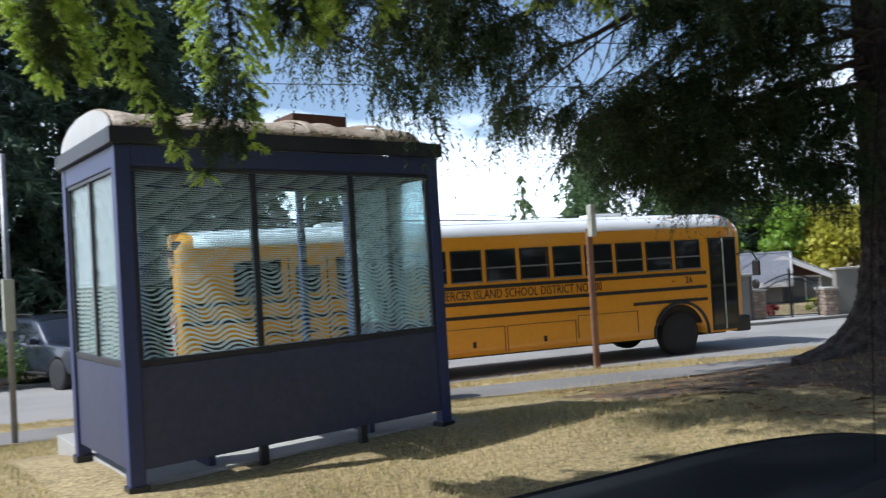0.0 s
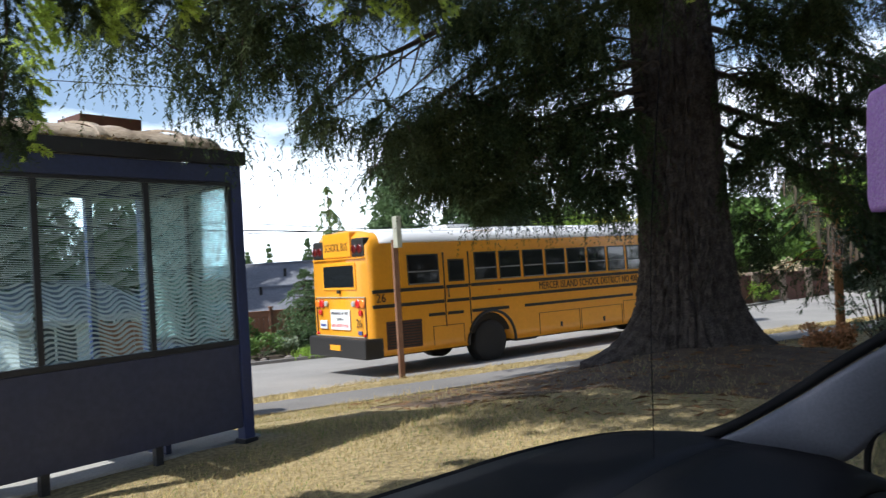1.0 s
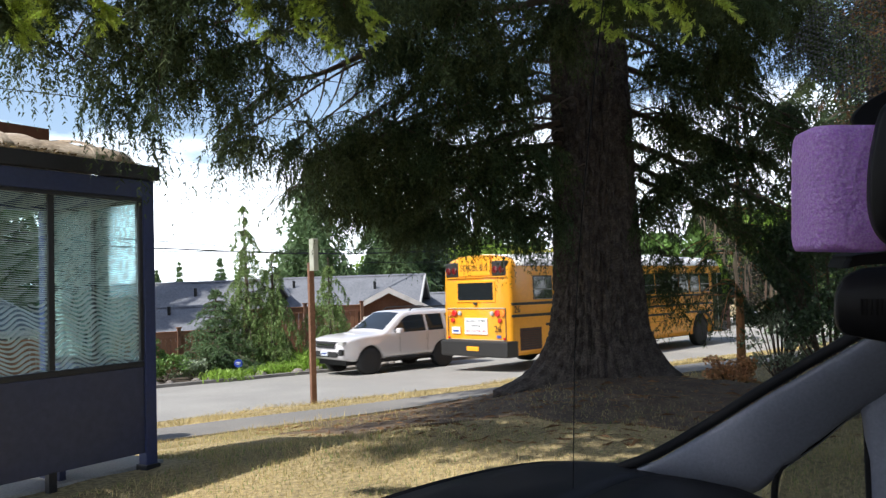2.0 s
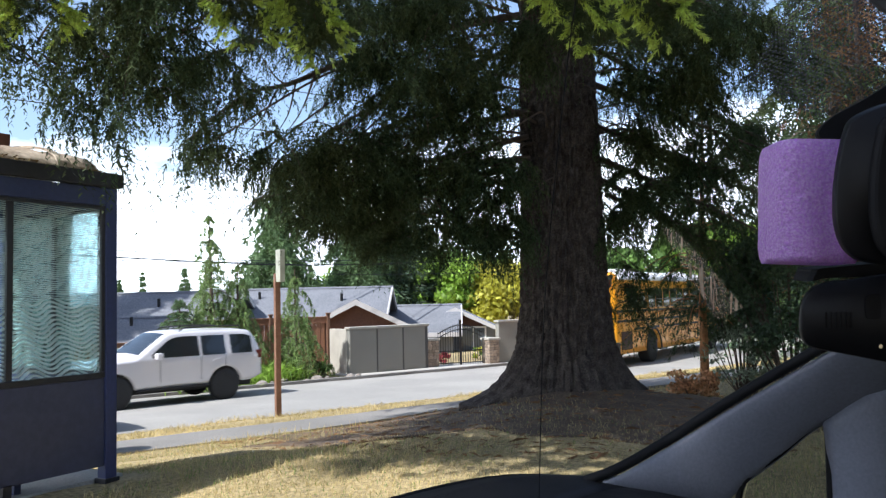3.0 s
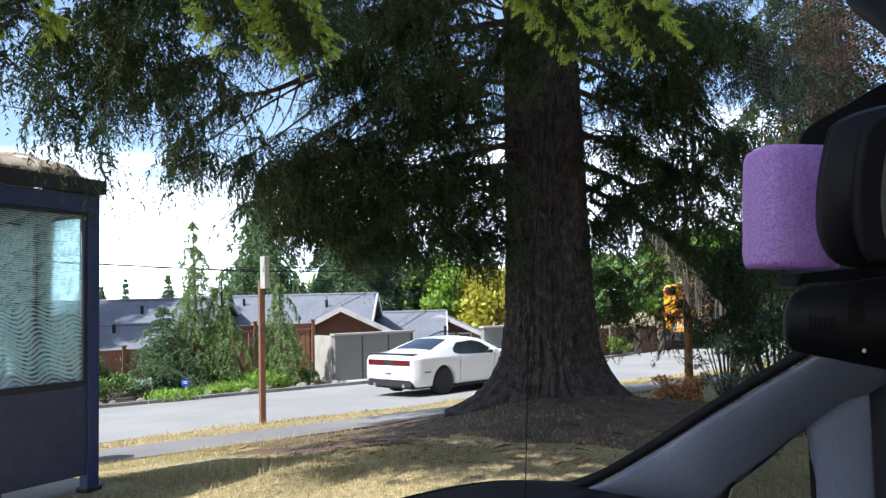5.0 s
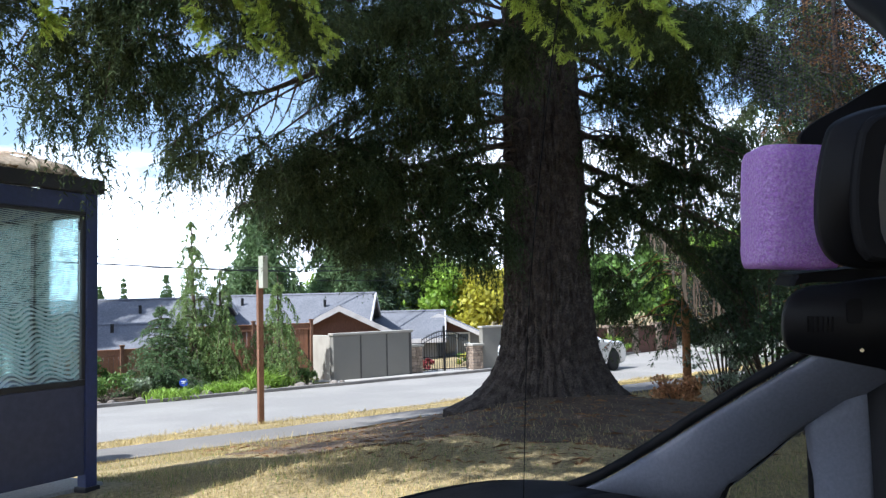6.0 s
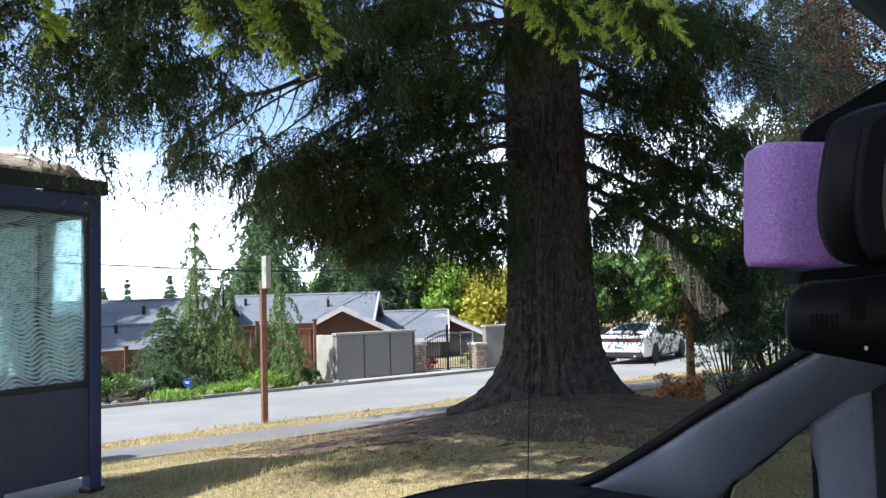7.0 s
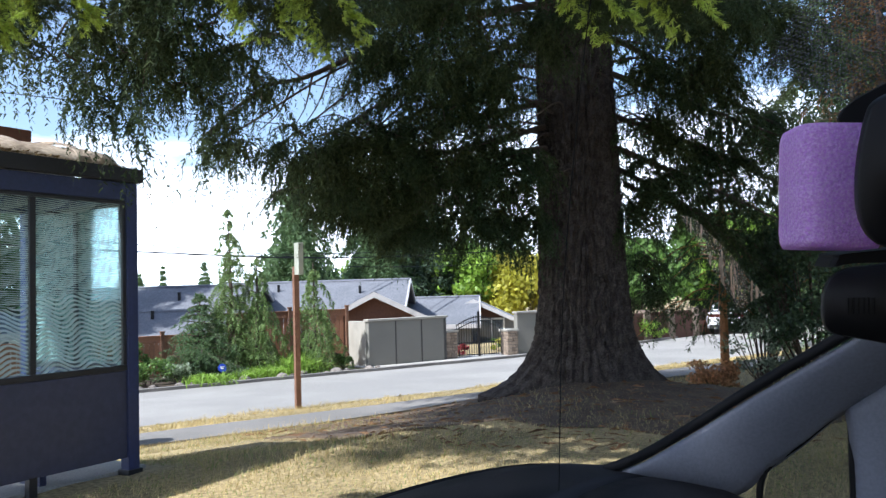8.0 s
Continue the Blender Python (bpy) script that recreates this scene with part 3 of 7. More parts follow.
# ---------- vehicles ----------
def shell(xs_, low, high, half, levels=16, tops=9, crown=0.03, round_=0.12):
    """Vertices and faces of a vehicle's skin: rings across it from the low line over the high line."""
    def hw(x, z):
        d = np.clip(high(x) - z, 0, round_)
        return half(x, z) - (round_ - np.sqrt(np.clip(round_**2 - (round_ - d)**2, 0, None))) * 0.9
    rings = []
    for x in xs_:
        lo, hi = float(low(x)), float(high(x))
        f = np.linspace(0, 1, levels)
        z = lo + (hi - lo) * (1 - (1 - f)**1.6)
        w = np.array([float(hw(x, q)) for q in z])
        side = np.stack([np.full(levels, x), w, z], -1)
        yy = np.linspace(w[-1], -w[-1], tops)[1:-1]
        top = np.stack([np.full(len(yy), x), yy, hi + crown * (1 - (yy / w[-1])**2)], -1)
        rings.append(np.concatenate([side, top, (side * [1, -1, 1])[::-1]]))
    v = np.array(rings)
    a, b = v.shape[:2]
    i, j = np.meshgrid(np.arange(a - 1), np.arange(b), indexing="ij")
    k = (j + 1) % b
    f = np.stack([i * b + j, (i + 1) * b + j, (i + 1) * b + k, i * b + k], -1).reshape(-1, 4)
    bm = bmesh.new()
    vs = [bm.verts.new(p) for p in v.reshape(-1, 3)]
    for q in f:
        bm.faces.new([vs[m] for m in q])
    bm.faces.new(vs[:b])
    bm.faces.new(vs[-b:][::-1])
    return bm, hw


def side_patch(hw, x0, x1, zb, zt, sign, lift=0.006, n=12, m=6):
    """A patch on a vehicle's side between two lines, a little proud, with a rim down to the skin."""
    bm = bmesh.new()
    rows = []
    for x in np.linspace(x0, x1, n):
        b, t = float(zb(x)), float(zt(x))
        col = []
        for k, z in enumerate(np.linspace(b, t, m)):
            col.append(bm.verts.new((x, sign * (float(hw(x, z)) + lift), z)))
        rows.append(col)
    for a, c in zip(rows, rows[1:]):
        for k in range(m - 1):
            bm.faces.new((a[k], a[k + 1], c[k + 1], c[k]))
    g = bmesh.ops.extrude_face_region(bm, geom=bm.faces[:])
    for e in g["geom"]:
        if isinstance(e, bmesh.types.BMVert):
            e.co.y -= sign * (lift + 0.01)
    return bm


def top_patch(high, hw, x0, x1, inset, crown, lift=0.008, n=10, m=9):
    bm = bmesh.new()
    rows = []
    for x in np.linspace(x0, x1, n):
        h = float(high(x))
        w = float(hw(x, h)) - inset
        full = float(hw(x, h))
        rows.append([bm.verts.new((x, y, h + crown * (1 - (y / full)**2) + lift)) for y in np.linspace(-w, w, m)])
    for a, c in zip(rows, rows[1:]):
        for k in range(m - 1):
            bm.faces.new((a[k], a[k + 1], c[k + 1], c[k]))
    g = bmesh.ops.extrude_face_region(bm, geom=bm.faces[:])
    for e in g["geom"]:
        if isinstance(e, bmesh.types.BMVert):
            e.co.z -= lift + 0.02
    return bm


def lathe(profile, seg=28):
    """A round body about the y axis. profile: pairs of y and radius."""
    bm = bmesh.new()
    rings = [[bm.verts.new((r * math.cos(2 * math.pi * k / seg), y, r * math.sin(2 * math.pi * k / seg))) for k in range(seg)] for y, r in profile]
    for a, b in zip(rings, rings[1:]):
        for k in range(seg):
            bm.faces.new((a[k], a[(k + 1) % seg], b[(k + 1) % seg], b[k]))
    bm.faces.new(rings[0])
    bm.faces.new(rings[-1][::-1])
    return bm


def wheel(parent, x, y, r, width, rim_mat, out, spokes=5, rim=0.66):
    """A wheel whose outer face looks along out (+1 or -1 in y): tyre, rim with spokes, hub."""
    w = new("wheel")
    w.parent = parent
    w.matrix_basis = pose(x, y, r)
    h = width / 2
    part("tyre", lathe([(-h, r * rim), (-h, r * 0.93), (-h * 0.8, r * 0.99), (0, r), (h * 0.8, r * 0.99), (h, r * 0.93), (h, r * rim)]), M["tyre"], w, smooth=True)
    bms = [lathe([(out * h * 0.25, r * rim * 0.98), (out * h * 0.28, r * rim * 0.98)], 28)]
    for k in range(spokes):
        a = 2 * math.pi * k / spokes
        b = box(-r * 0.075, out * h * 0.35, r * 0.1, r * 0.075, out * h * 0.85, r * rim * 0.95, 0.006)
        bmesh.ops.transform(b, matrix=Matrix.Rotation(a, 4, "Y"), verts=b.verts)
        bms.append(b)
    part("spokes", joined(*bms[1:]), rim_mat, w)
    part("rim", bms[0], M["under"], w)
    part("rim_ring", joined(lathe([(out * h * 0.3, r * rim), (out * h * 0.95, r * rim), (out * h * 0.95, r * rim * 0.93), (out * h * 0.3, r * rim * 0.93)])), rim_mat, w, smooth=True)
    part("hub", lathe([(out * h * 0.4, r * 0.16), (out * h * 0.95, r * 0.13)], 14), rim_mat, w)
    return w


def lines(pairs):
    xs_, zs_ = zip(*pairs)
    return lambda x: np.interp(x, xs_, zs_)


def eased(pairs):
    """A smooth line through pairs of x and z."""
    p = spline([(a, 0, b) for a, b in pairs], 200)
    return lambda x: np.interp(x, p[:, 0], p[:, 2])


def bars(name, mat, parent, rows, m):
    """Writing too small to read: plain bars. rows: x0, x1, z."""
    for x0, x1, z, h in rows:
        ob = part(name, box(x0, z - h / 2, 0, x1, z + h / 2, 0.004), mat, parent)
        ob.matrix_basis = m


BUS_R, BUS_WB, BUS_LONG = 0.50, 7.1, 1.04


def school_bus():
    t = thing("school_bus", "yellow school bus with black rails and a white roof", "bus")
    arch = 0.66

    def low(x):
        z = np.where((x > -3.1) & (x < 8.9), 0.46, 0.52)
        for c in (0.0, BUS_WB):
            d = np.abs(x - c)
            z = np.where(d < arch, np.maximum(z, 0.50 + np.sqrt(np.clip(arch**2 - d**2, 0, None))), z)
        return z

    high = eased([(-3.22, 2.98), (-3.12, 3.08), (-2.9, 3.12), (0, 3.13), (4, 3.13), (8.2, 3.12), (8.7, 3.06), (8.85, 2.95)])

    def half(x, z):
        end = 1.22 - 0.10 * np.clip((x - 8.3) / 0.55, 0, 1)**2 - 0.04 * np.clip((-3.0 - x) / 0.22, 0, 1)**2
        return end - 0.05 * np.clip((z - 1.8) / 1.3, 0, 1)**2

    xs_ = np.unique(np.concatenate([np.linspace(-3.22, 8.85, 80), np.linspace(-0.68, 0.68, 30), BUS_WB + np.linspace(-0.68, 0.68, 30)]))
    bm, hw = shell(xs_, low, high, half, levels=18, tops=13, crown=0.10, round_=0.26)
    part("body", bm, M["bus_yellow"], t, smooth=True)
    # white roof panel over the yellow shell
    part("roof", top_patch(high, hw, -2.95, 8.6, 0.0, 0.10, lift=0.012, n=24, m=15), M["bus_white"], t, "white roof")
    for s in (-1, 1):
        part("roof_edge", side_patch(hw, -2.9, 8.55, lambda x: 2.87, lambda x: high(x), s, 0.008, 30, 10), M["bus_white"], t, "white edge of the roof", True)
    for x in (-0.5, 5.6):
        part("roof_hatch", box(x, -0.35, 3.23, x + 0.7, 0.35, 3.31, 0.03), M["bus_white"], t)
    part("underbody", box(-3.0, -0.8, 0.38, 8.6, 0.8, 0.9), M["under"], t)
    for c in (0.0, BUS_WB):
        part("axle", cyl((c, -0.9, 0.5), (c, 0.9, 0.5), 0.10, seg=10), M["under"], t)
        part("wheel_well", box(c - 0.64, -1.12, 0.7, c + 0.64, 1.12, 1.14), M["under"], t)
        for s in (-1, 1):
            wheel(t, c, s * (1.03 if c else 0.98), BUS_R, 0.28 if c else 0.40, M["rim_grey"], s, 6, 0.6)
    for s in (-1, 1):
        # wheel-arch lips
        for c in (0.0, BUS_WB):
            pts = [(c + 0.70 * math.cos(a), s * 1.235, 0.50 + 0.70 * math.sin(a)) for a in np.linspace(-0.05, math.pi + 0.05, 20)]
            v, f = tube(pts, 0.035, 6)
            raw("arch_lip", v, f, M["rubber_black"], t)
        # rub rails
        for z, h in ((1.84, 0.075), (1.52, 0.075), (1.24, 0.07)):
            runs = [(-3.15, -1.32), (-1.24, -0.62), (-0.55, 7.82)] if z > 1.3 else [(-1.75, -1.32), (-1.24, -0.8), (-0.55, 0.55), (1.05, 4.95), (5.9, 7.82)]
            for a, b in runs:
                part("rub_rail", box(a, s * 1.205, z - h / 2, b, s * 1.238, z + h / 2, 0.008), M["rubber_black"], t)
        # side windows: frame, upper and lower pane, sash bar
        spans = [(-2.25, -1.42)] + [(-0.42 + k * 0.745, 0.24 + k * 0.745) for k in range(11)]
        for a, b in spans:
            w = part("window_frame", side_patch(hw, a, b, lambda x: 1.935, lambda x: 2.60, s, 0.010, 3, 4), M["rubber_black"], t)
            part("window_pane", side_patch(hw, a + 0.035, b - 0.035, lambda x: 2.24, lambda x: 2.57, s, 0.014, 3, 3), M["dark_glass"], w)
            part("window_pane", side_patch(hw, a + 0.035, b - 0.035, lambda x: 1.965, lambda x: 2.205, s, 0.018, 3, 3), M["dark_glass"], w)
            part("sash", side_patch(hw, a + 0.02, b - 0.02, lambda x: 2.205, lambda x: 2.235, s, 0.026, 3, 2), M["galv"], w, "pale aluminium sash")
            part("sill", side_patch(hw, a + 0.02, b - 0.02, lambda x: 1.94, lambda x: 1.962, s, 0.026, 3, 2), M["galv"], w)
        # emergency door amidships of the rear half
        for x in (-1.29, -0.59):
            part("door_seam", box(x - 0.012, s * 1.20, 0.95, x + 0.012, s * 1.232, 2.62), M["rubber_black"], t)
        w = part("door_window", side_patch(hw, -1.17, -0.72, lambda x: 1.95, lambda x: 2.46, s, 0.012, 5, 5), M["rubber_black"], t)
        part("window_pane", side_patch(hw, -1.13, -0.76, lambda x: 1.99, lambda x: 2.42, s, 0.018, 5, 5), M["dark_glass"], w)
        part("door_handle", box(-1.22, s * 1.22, 1.60, -1.19, s * 1.26, 1.80, 0.006), M["chrome"], t)
        # service hatches, louvre and lamps low down
        part("engine_louvre", box(-2.85, s * 1.20, 0.58, -1.95, s * 1.232, 1.18, 0.01), M["gable_brown"], t, "dark engine louvre")
        for k in range(9):
            part("louvre_slat", box(-2.82, s * 1.225, 0.62 + k * 0.06, -1.98, s * 1.242, 0.645 + k * 0.06), M["rubber_black"], t)
        for a, b, z0, z1 in ((-1.65, -0.80, 0.56, 0.98), (1.5, 2.9, 0.50, 1.02), (2.95, 4.5, 0.50, 1.02), (4.55, 6.0, 0.62, 1.1)):
            seam = joined(box(a, s * 1.21, z1 - 0.012, b, s * 1.228, z1), box(a, s * 1.21, z0, a + 0.012, s * 1.228, z1), box(b - 0.012, s * 1.21, z0, b, s * 1.228, z1))
            part("hatch_seam", seam, M["gable_brown"], t)
        for x in (2.2, 3.75):
            part("hatch_latch", box(x, s * 1.215, 0.62, x + 0.07, s * 1.236, 0.74, 0.01), M["rubber_black"], t)
        part("marker_lamp", box(6.9, s * 1.215, 1.66, 6.98, s * 1.24, 1.70, 0.01), M["amber_lens"], t)
        part("marker_lamp", box(0.25, s * 1.215, 1.66, 0.33, s * 1.24, 1.70, 0.01), M["amber_lens"], t)
        part("fuel_skirt", box(0.75, s * 1.0, 0.40, 1.4, s * 1.2, 0.52, 0.02), M["rubber_black"], t)
        face = pose(0, s * 1.232, 0, 90, 0, 0) if s < 0 else pose(0, s * 1.232, 0, 90, 0, 180)
        lettering("lettering", "MERCER ISLAND SCHOOL DISTRICT NO 400", 0.26, M["letter_black"], Matrix.Translation((3.35, 0, 1.68)) @ face, t, 0.003, 3.75)
        lettering("fleet_number", "26", 0.20, M["letter_black"], Matrix.Translation((7.35, 0, 1.69)) @ face, t, 0.003)
        lettering("fleet_number", "26", 0.26, M["letter_black"], Matrix.Translation((-2.95, 0, 1.69)) @ face, t, 0.003)
    # folding door on the kerb side
    part("door_frame", box(7.92, -1.225, 0.50, 8.66, -1.19, 2.62, 0.01), M["rubber_black"], t)
    for a, b in ((7.96, 8.26), (8.32, 8.62)):
        part("door_pane", box(a, -1.236, 1.55, b, -1.222, 2.56, 0.006), M["dark_glass"], t)
        part("door_pane", box(a, -1.236, 0.62, b, -1.222, 1.48, 0.006), M["dark_glass"], t)
    part("door_post", box(8.272, -1.245, 0.52, 8.308, -1.222, 2.6, 0.004), M["sign_back"], t)
    # rear face
    yb = -3.235
    part("rear_frame", box(yb - 0.01, -0.72, 1.90, yb + 0.03, 0.72, 2.50, 0.015), M["bus_yellow"], t)
    part("rear_window", box(yb - 0.018, -0.66, 1.96, yb + 0.02, 0.66, 2.44, 0.01), M["dark_glass"], t)
    part("rear_brow", box(yb - 0.03, -1.13, 2.575, yb + 0.12, 1.13, 2.60, 0.01), M["bus_yellow"], t)
    part("header_panel", box(yb - 0.035, -0.60, 2.62, yb + 0.2, 0.60, 3.17, 0.03), M["bus_yellow"], t)
    back = pose(0, 0, 0, 90, 0, -90)
    lettering("lettering", "SCHOOL BUS", 0.26, M["letter_black"], Matrix.Translation((yb - 0.038, 0, 2.84)) @ back, t, 0.003, 1.0)
    for s in (-1, 1):
        part("lamp_hood", box(yb - 0.02, s * 0.62, 2.61, yb + 0.25, s * 1.12, 3.02, 0.05), M["rubber_black"], t, "black warning-lamp housing")
        for y, mm in ((0.76, "dark_red_lens"), (0.99, "dark_red_lens")):
            part("warning_lamp", lathe_x(yb - 0.035, s * y, 2.78, 0.10), M[mm], t)
        for y, z, r, mm in ((0.98, 1.60, 0.095, "amber_lens"), (0.80, 1.60, 0.095, "red_lens"), (0.88, 1.40, 0.065, "red_lens"), (0.60, 1.60, 0.065, "lamp_clear"), (1.03, 0.92, 0.035, "red_lens")):
            part("tail_lamp", lathe_x(yb - 0.03, s * y, z, r), M[mm], t)
        part("corner_seam", box(yb - 0.012, s * 1.06, 0.88, yb + 0.01, s * 1.08, 1.74), M["gable_brown"], t)
    part("hatch_rim", joined(box(yb - 0.012, -1.06, 1.73, yb + 0.01, 1.06, 1.75), box(yb - 0.012, -1.08, 0.87, yb + 0.01, 1.08, 0.885)), M["sign_back"], t)
    part("hatch_latch", box(yb - 0.04, -0.06, 1.83, yb, 0.06, 1.90, 0.01), M["rubber_black"], t)
    part("warning_sign", box(yb - 0.02, -0.42, 1.02, yb + 0.01, 0.42, 1.47, 0.008), M["white_paint"], t)
    for text, z, mm in (("UNLAWFUL TO PASS", 1.38, "letter_black"), ("WHEN", 1.25, "letter_black"), ("RED LIGHTS FLASH", 1.11, "letter_red")):
        lettering("lettering", text, 0.105, M[mm], Matrix.Translation((yb - 0.024, 0, z)) @ back, t, 0.002, 0.74 if len(text) > 5 else None)
    lettering("fleet_number", "26", 0.26, M["letter_black"], Matrix.Translation((yb - 0.016, -0.80, 1.17)) @ back, t, 0.002)
    pl = part("number_plate", box(yb - 0.02, 0.60, 1.03, yb + 0.01, 0.92, 1.22, 0.008), M["plate"], t)
    part("plate_bar", box(yb - 0.025, 0.65, 1.08, yb - 0.018, 0.87, 1.14), M["bar_blue"], pl)
    part("sticker", box(yb - 0.016, -0.90, 0.93, yb, -0.74, 1.01, 0.006), M["bar_blue"], t)
    part("bumper", box(yb - 0.16, -1.24, 0.42, yb + 0.30, 1.24, 0.86, 0.05), M["rubber_black"], t, "black rear bumper")
    part("tow_plate", box(yb - 0.175, -0.22, 0.58, yb - 0.15, 0.22, 0.70, 0.006), M["bus_yellow"], t)
    # nose: screen, bumper, lamps, crossing mirrors
    part("windscreen", box(8.78, -1.02, 1.55, 8.87, 1.02, 2.62, 0.03), M["dark_glass"], t)
    part("bumper", box(8.6, -1.22, 0.42, 8.98, 1.22, 0.80, 0.06), M["rubber_black"], t)
    for s in (-1, 1):
        part("headlamp", box(8.83, s * 0.72, 1.0, 8.88, s * 1.0, 1.22, 0.02), M["lamp_clear"], t)
        v, f = tube(spline([(8.7, s * 1.1, 2.2), (8.95, s * 1.35, 2.25), (9.05, s * 1.45, 2.05)], 10), 0.02, 6)
        raw("mirror_arm", v, f, M["rubber_black"], t)
        part("mirror", box(8.98, s * 1.34, 1.70, 9.06, s * 1.54, 2.05, 0.03), M["rubber_black"], t)
        part("mirror", lathe_x(9.0, s * 1.40, 1.50, 0.11), M["rubber_black"], t)
    # the long version of the body
    for ch in t.children:
        if ch.name.startswith(("wheel", "lettering", "fleet")) and "well" not in ch.name:
            ch.location.x *= BUS_LONG
        else:
            for o in (ch, *ch.children):
                o.data.transform(Matrix.Diagonal((BUS_LONG, 1, 1, 1)))
    return t


def lathe_x(x, y, z, r):
    """A low round lens facing -x."""
    b = lathe([(0.03, r), (0.0, r), (-0.012, r * 0.85), (-0.018, r * 0.4)], 18)
    bmesh.ops.transform(b, matrix=Matrix.Translation((x, y, z)) @ Matrix.Rotation(radians(-90), 4, "Z"), verts=b.verts)
    return b


def coupe():
    """A low two-door muscle coupe; origin under the rear axle, nose along +x."""
    t = thing("white_coupe", "white two-door muscle car with black wheels and full-width red tail lamps", "car")
    wb, r, arch = 2.95, 0.365, 0.42

    def low(x):
        z = np.interp(x, [-1.06, -0.95, 3.75, 3.95], [0.42, 0.27, 0.24, 0.34])
        for c in (0.0, wb):
            d = np.abs(x - c)
            z = np.where(d < arch, np.maximum(z, r + np.sqrt(np.clip(arch**2 - d**2, 0, None))), z)
        return z

    high = eased([(-1.08, 0.98), (-0.98, 1.06), (-0.55, 1.10), (-0.30, 1.13), (0.15, 1.28), (0.55, 1.40), (0.95, 1.445), (1.45, 1.435), (1.80, 1.36), (2.20, 1.17), (2.48, 1.045), (2.8, 1.02), (3.5, 0.98), (3.82, 0.90), (3.96, 0.78)])

    def half(x, z):
        w = 0.955 - 0.10 * np.clip((-0.75 - x) / 0.33, 0, 1)**2 - 0.14 * np.clip((x - 3.3) / 0.66, 0, 1)**2 + 0.015 * np.exp(-((x - 0.1) / 0.6)**2)
        w = w - 0.045 * np.clip((0.55 - z) / 0.3, 0, 1)**2
        belt = 0.98
        return w - 0.55 * np.clip(z - belt, 0, None) - 0.03 * np.exp(-((z - 0.66) / 0.06)**2) * np.exp(-((x - 1.5) / 0.9)**2)

    xs_ = np.unique(np.concatenate([np.linspace(-1.08, 3.96, 90), np.linspace(-0.44, 0.44, 24), wb + np.linspace(-0.44, 0.44, 24)]))
    bm, hw = shell(xs_, low, high, half, levels=20, tops=11, crown=0.035, round_=0.10)
    part("body", bm, M["car_white"], t, smooth=True)
    part("underbody", box(-0.9, -0.72, 0.2, 3.8, 0.72, 0.62), M["under"], t)
    for c in (0.0, wb):
        part("wheel_well", box(c - 0.40, -0.86, 0.36, c + 0.40, 0.86, 0.76), M["under"], t)
        for s in (-1, 1):
            wheel(t, c, s * 0.83, r, 0.25, M["rim_black"], s, 5, 0.72)
    part("windscreen", top_patch(high, hw, 1.62, 2.42, 0.07, 0.035), M["dark_glass"], t)
    part("rear_window", top_patch(high, hw, -0.22, 0.52, 0.10, 0.035), M["dark_glass"], t)
    for s in (-1, 1):
        zb = lambda x: np.interp(x, [0.35, 0.6, 2.15], [1.10, 1.03, 0.99])
        zt = lambda x: np.interp(x, [0.35, 0.65, 1.3, 1.6, 2.15], [1.12, 1.33, 1.365, 1.31, 1.0])
        part("side_window", side_patch(hw, 0.42, 2.12, zb, zt, s, 0.006, 16, 5), M["dark_glass"], t)
        for x in (0.62, 2.05):
            part("door_seam", side_patch(hw, x - 0.006, x + 0.006, lambda q: 0.34, lambda q: 0.97, s, 0.002, 2, 8), M["under"], t)
        part("door_handle", side_patch(hw, 0.72, 0.92, lambda q: 0.87, lambda q: 0.90, s, 0.02, 3, 2), M["car_white"], t)
        part("side_marker", side_patch(hw, -0.72, -0.50, lambda q: 0.62, lambda q: 0.65, s, 0.008, 3, 2), M["dark_red_lens"], t)
        part("badge", side_patch(hw, 2.38, 2.46, lambda q: 0.78, lambda q: 0.82, s, 0.008, 3, 2), M["letter_red"], t)
        m_ = part("wing_mirror", box(1.78, s * 0.93, 0.99, 1.98, s * 1.14, 1.11, 0.035), M["car_white"], t)
        part("mirror_face", box(1.765, s * 0.95, 1.0, 1.785, s * 1.12, 1.10), M["dark_glass"], m_)
        part("sill", box(0.45, s * 0.86, 0.20, 2.5, s * 0.925, 0.27, 0.015), M["under"], t)
    xb = -1.085
    band = part("tail_panel", box(xb - 0.005, -0.80, 0.80, xb + 0.2, 0.80, 0.95, 0.02), M["under"], t, "black tail lamp panel")
    for s in (-1, 1):
        part("tail_lamp", box(xb - 0.014, s * 0.16, 0.815, xb + 0.1, s * 0.78, 0.935, 0.015), M["dark_red_lens"], band)
    part("spoiler", box(-1.05, -0.80, 1.075, -0.80, 0.80, 1.105, 0.012), M["under"], t, "thin black boot spoiler")
    part("diffuser", box(xb + 0.0, -0.82, 0.26, xb + 0.25, 0.82, 0.46, 0.03), M["under"], t, "black lower bumper")
    pl = part("number_plate", box(xb - 0.008, -0.17, 0.53, xb + 0.05, 0.17, 0.66, 0.006), M["plate"], t)
    part("plate_bar", box(xb - 0.013, -0.12, 0.57, xb - 0.006, 0.12, 0.62), M["bar_grey"], pl)
    part("bonnet_scoop", box(2.75, -0.30, 1.03, 3.2, 0.30, 1.065, 0.015), M["under"], t)
    part("front_grille", box(3.88, -0.72, 0.62, 3.97, 0.72, 0.78, 0.02), M["under"], t)
    for s in (-1, 1):
        part("exhaust_tip", cyl((xb - 0.02, s * 0.55, 0.30), (xb + 0.2, s * 0.55, 0.30), 0.045, seg=14), M["chrome"], t)
    return t


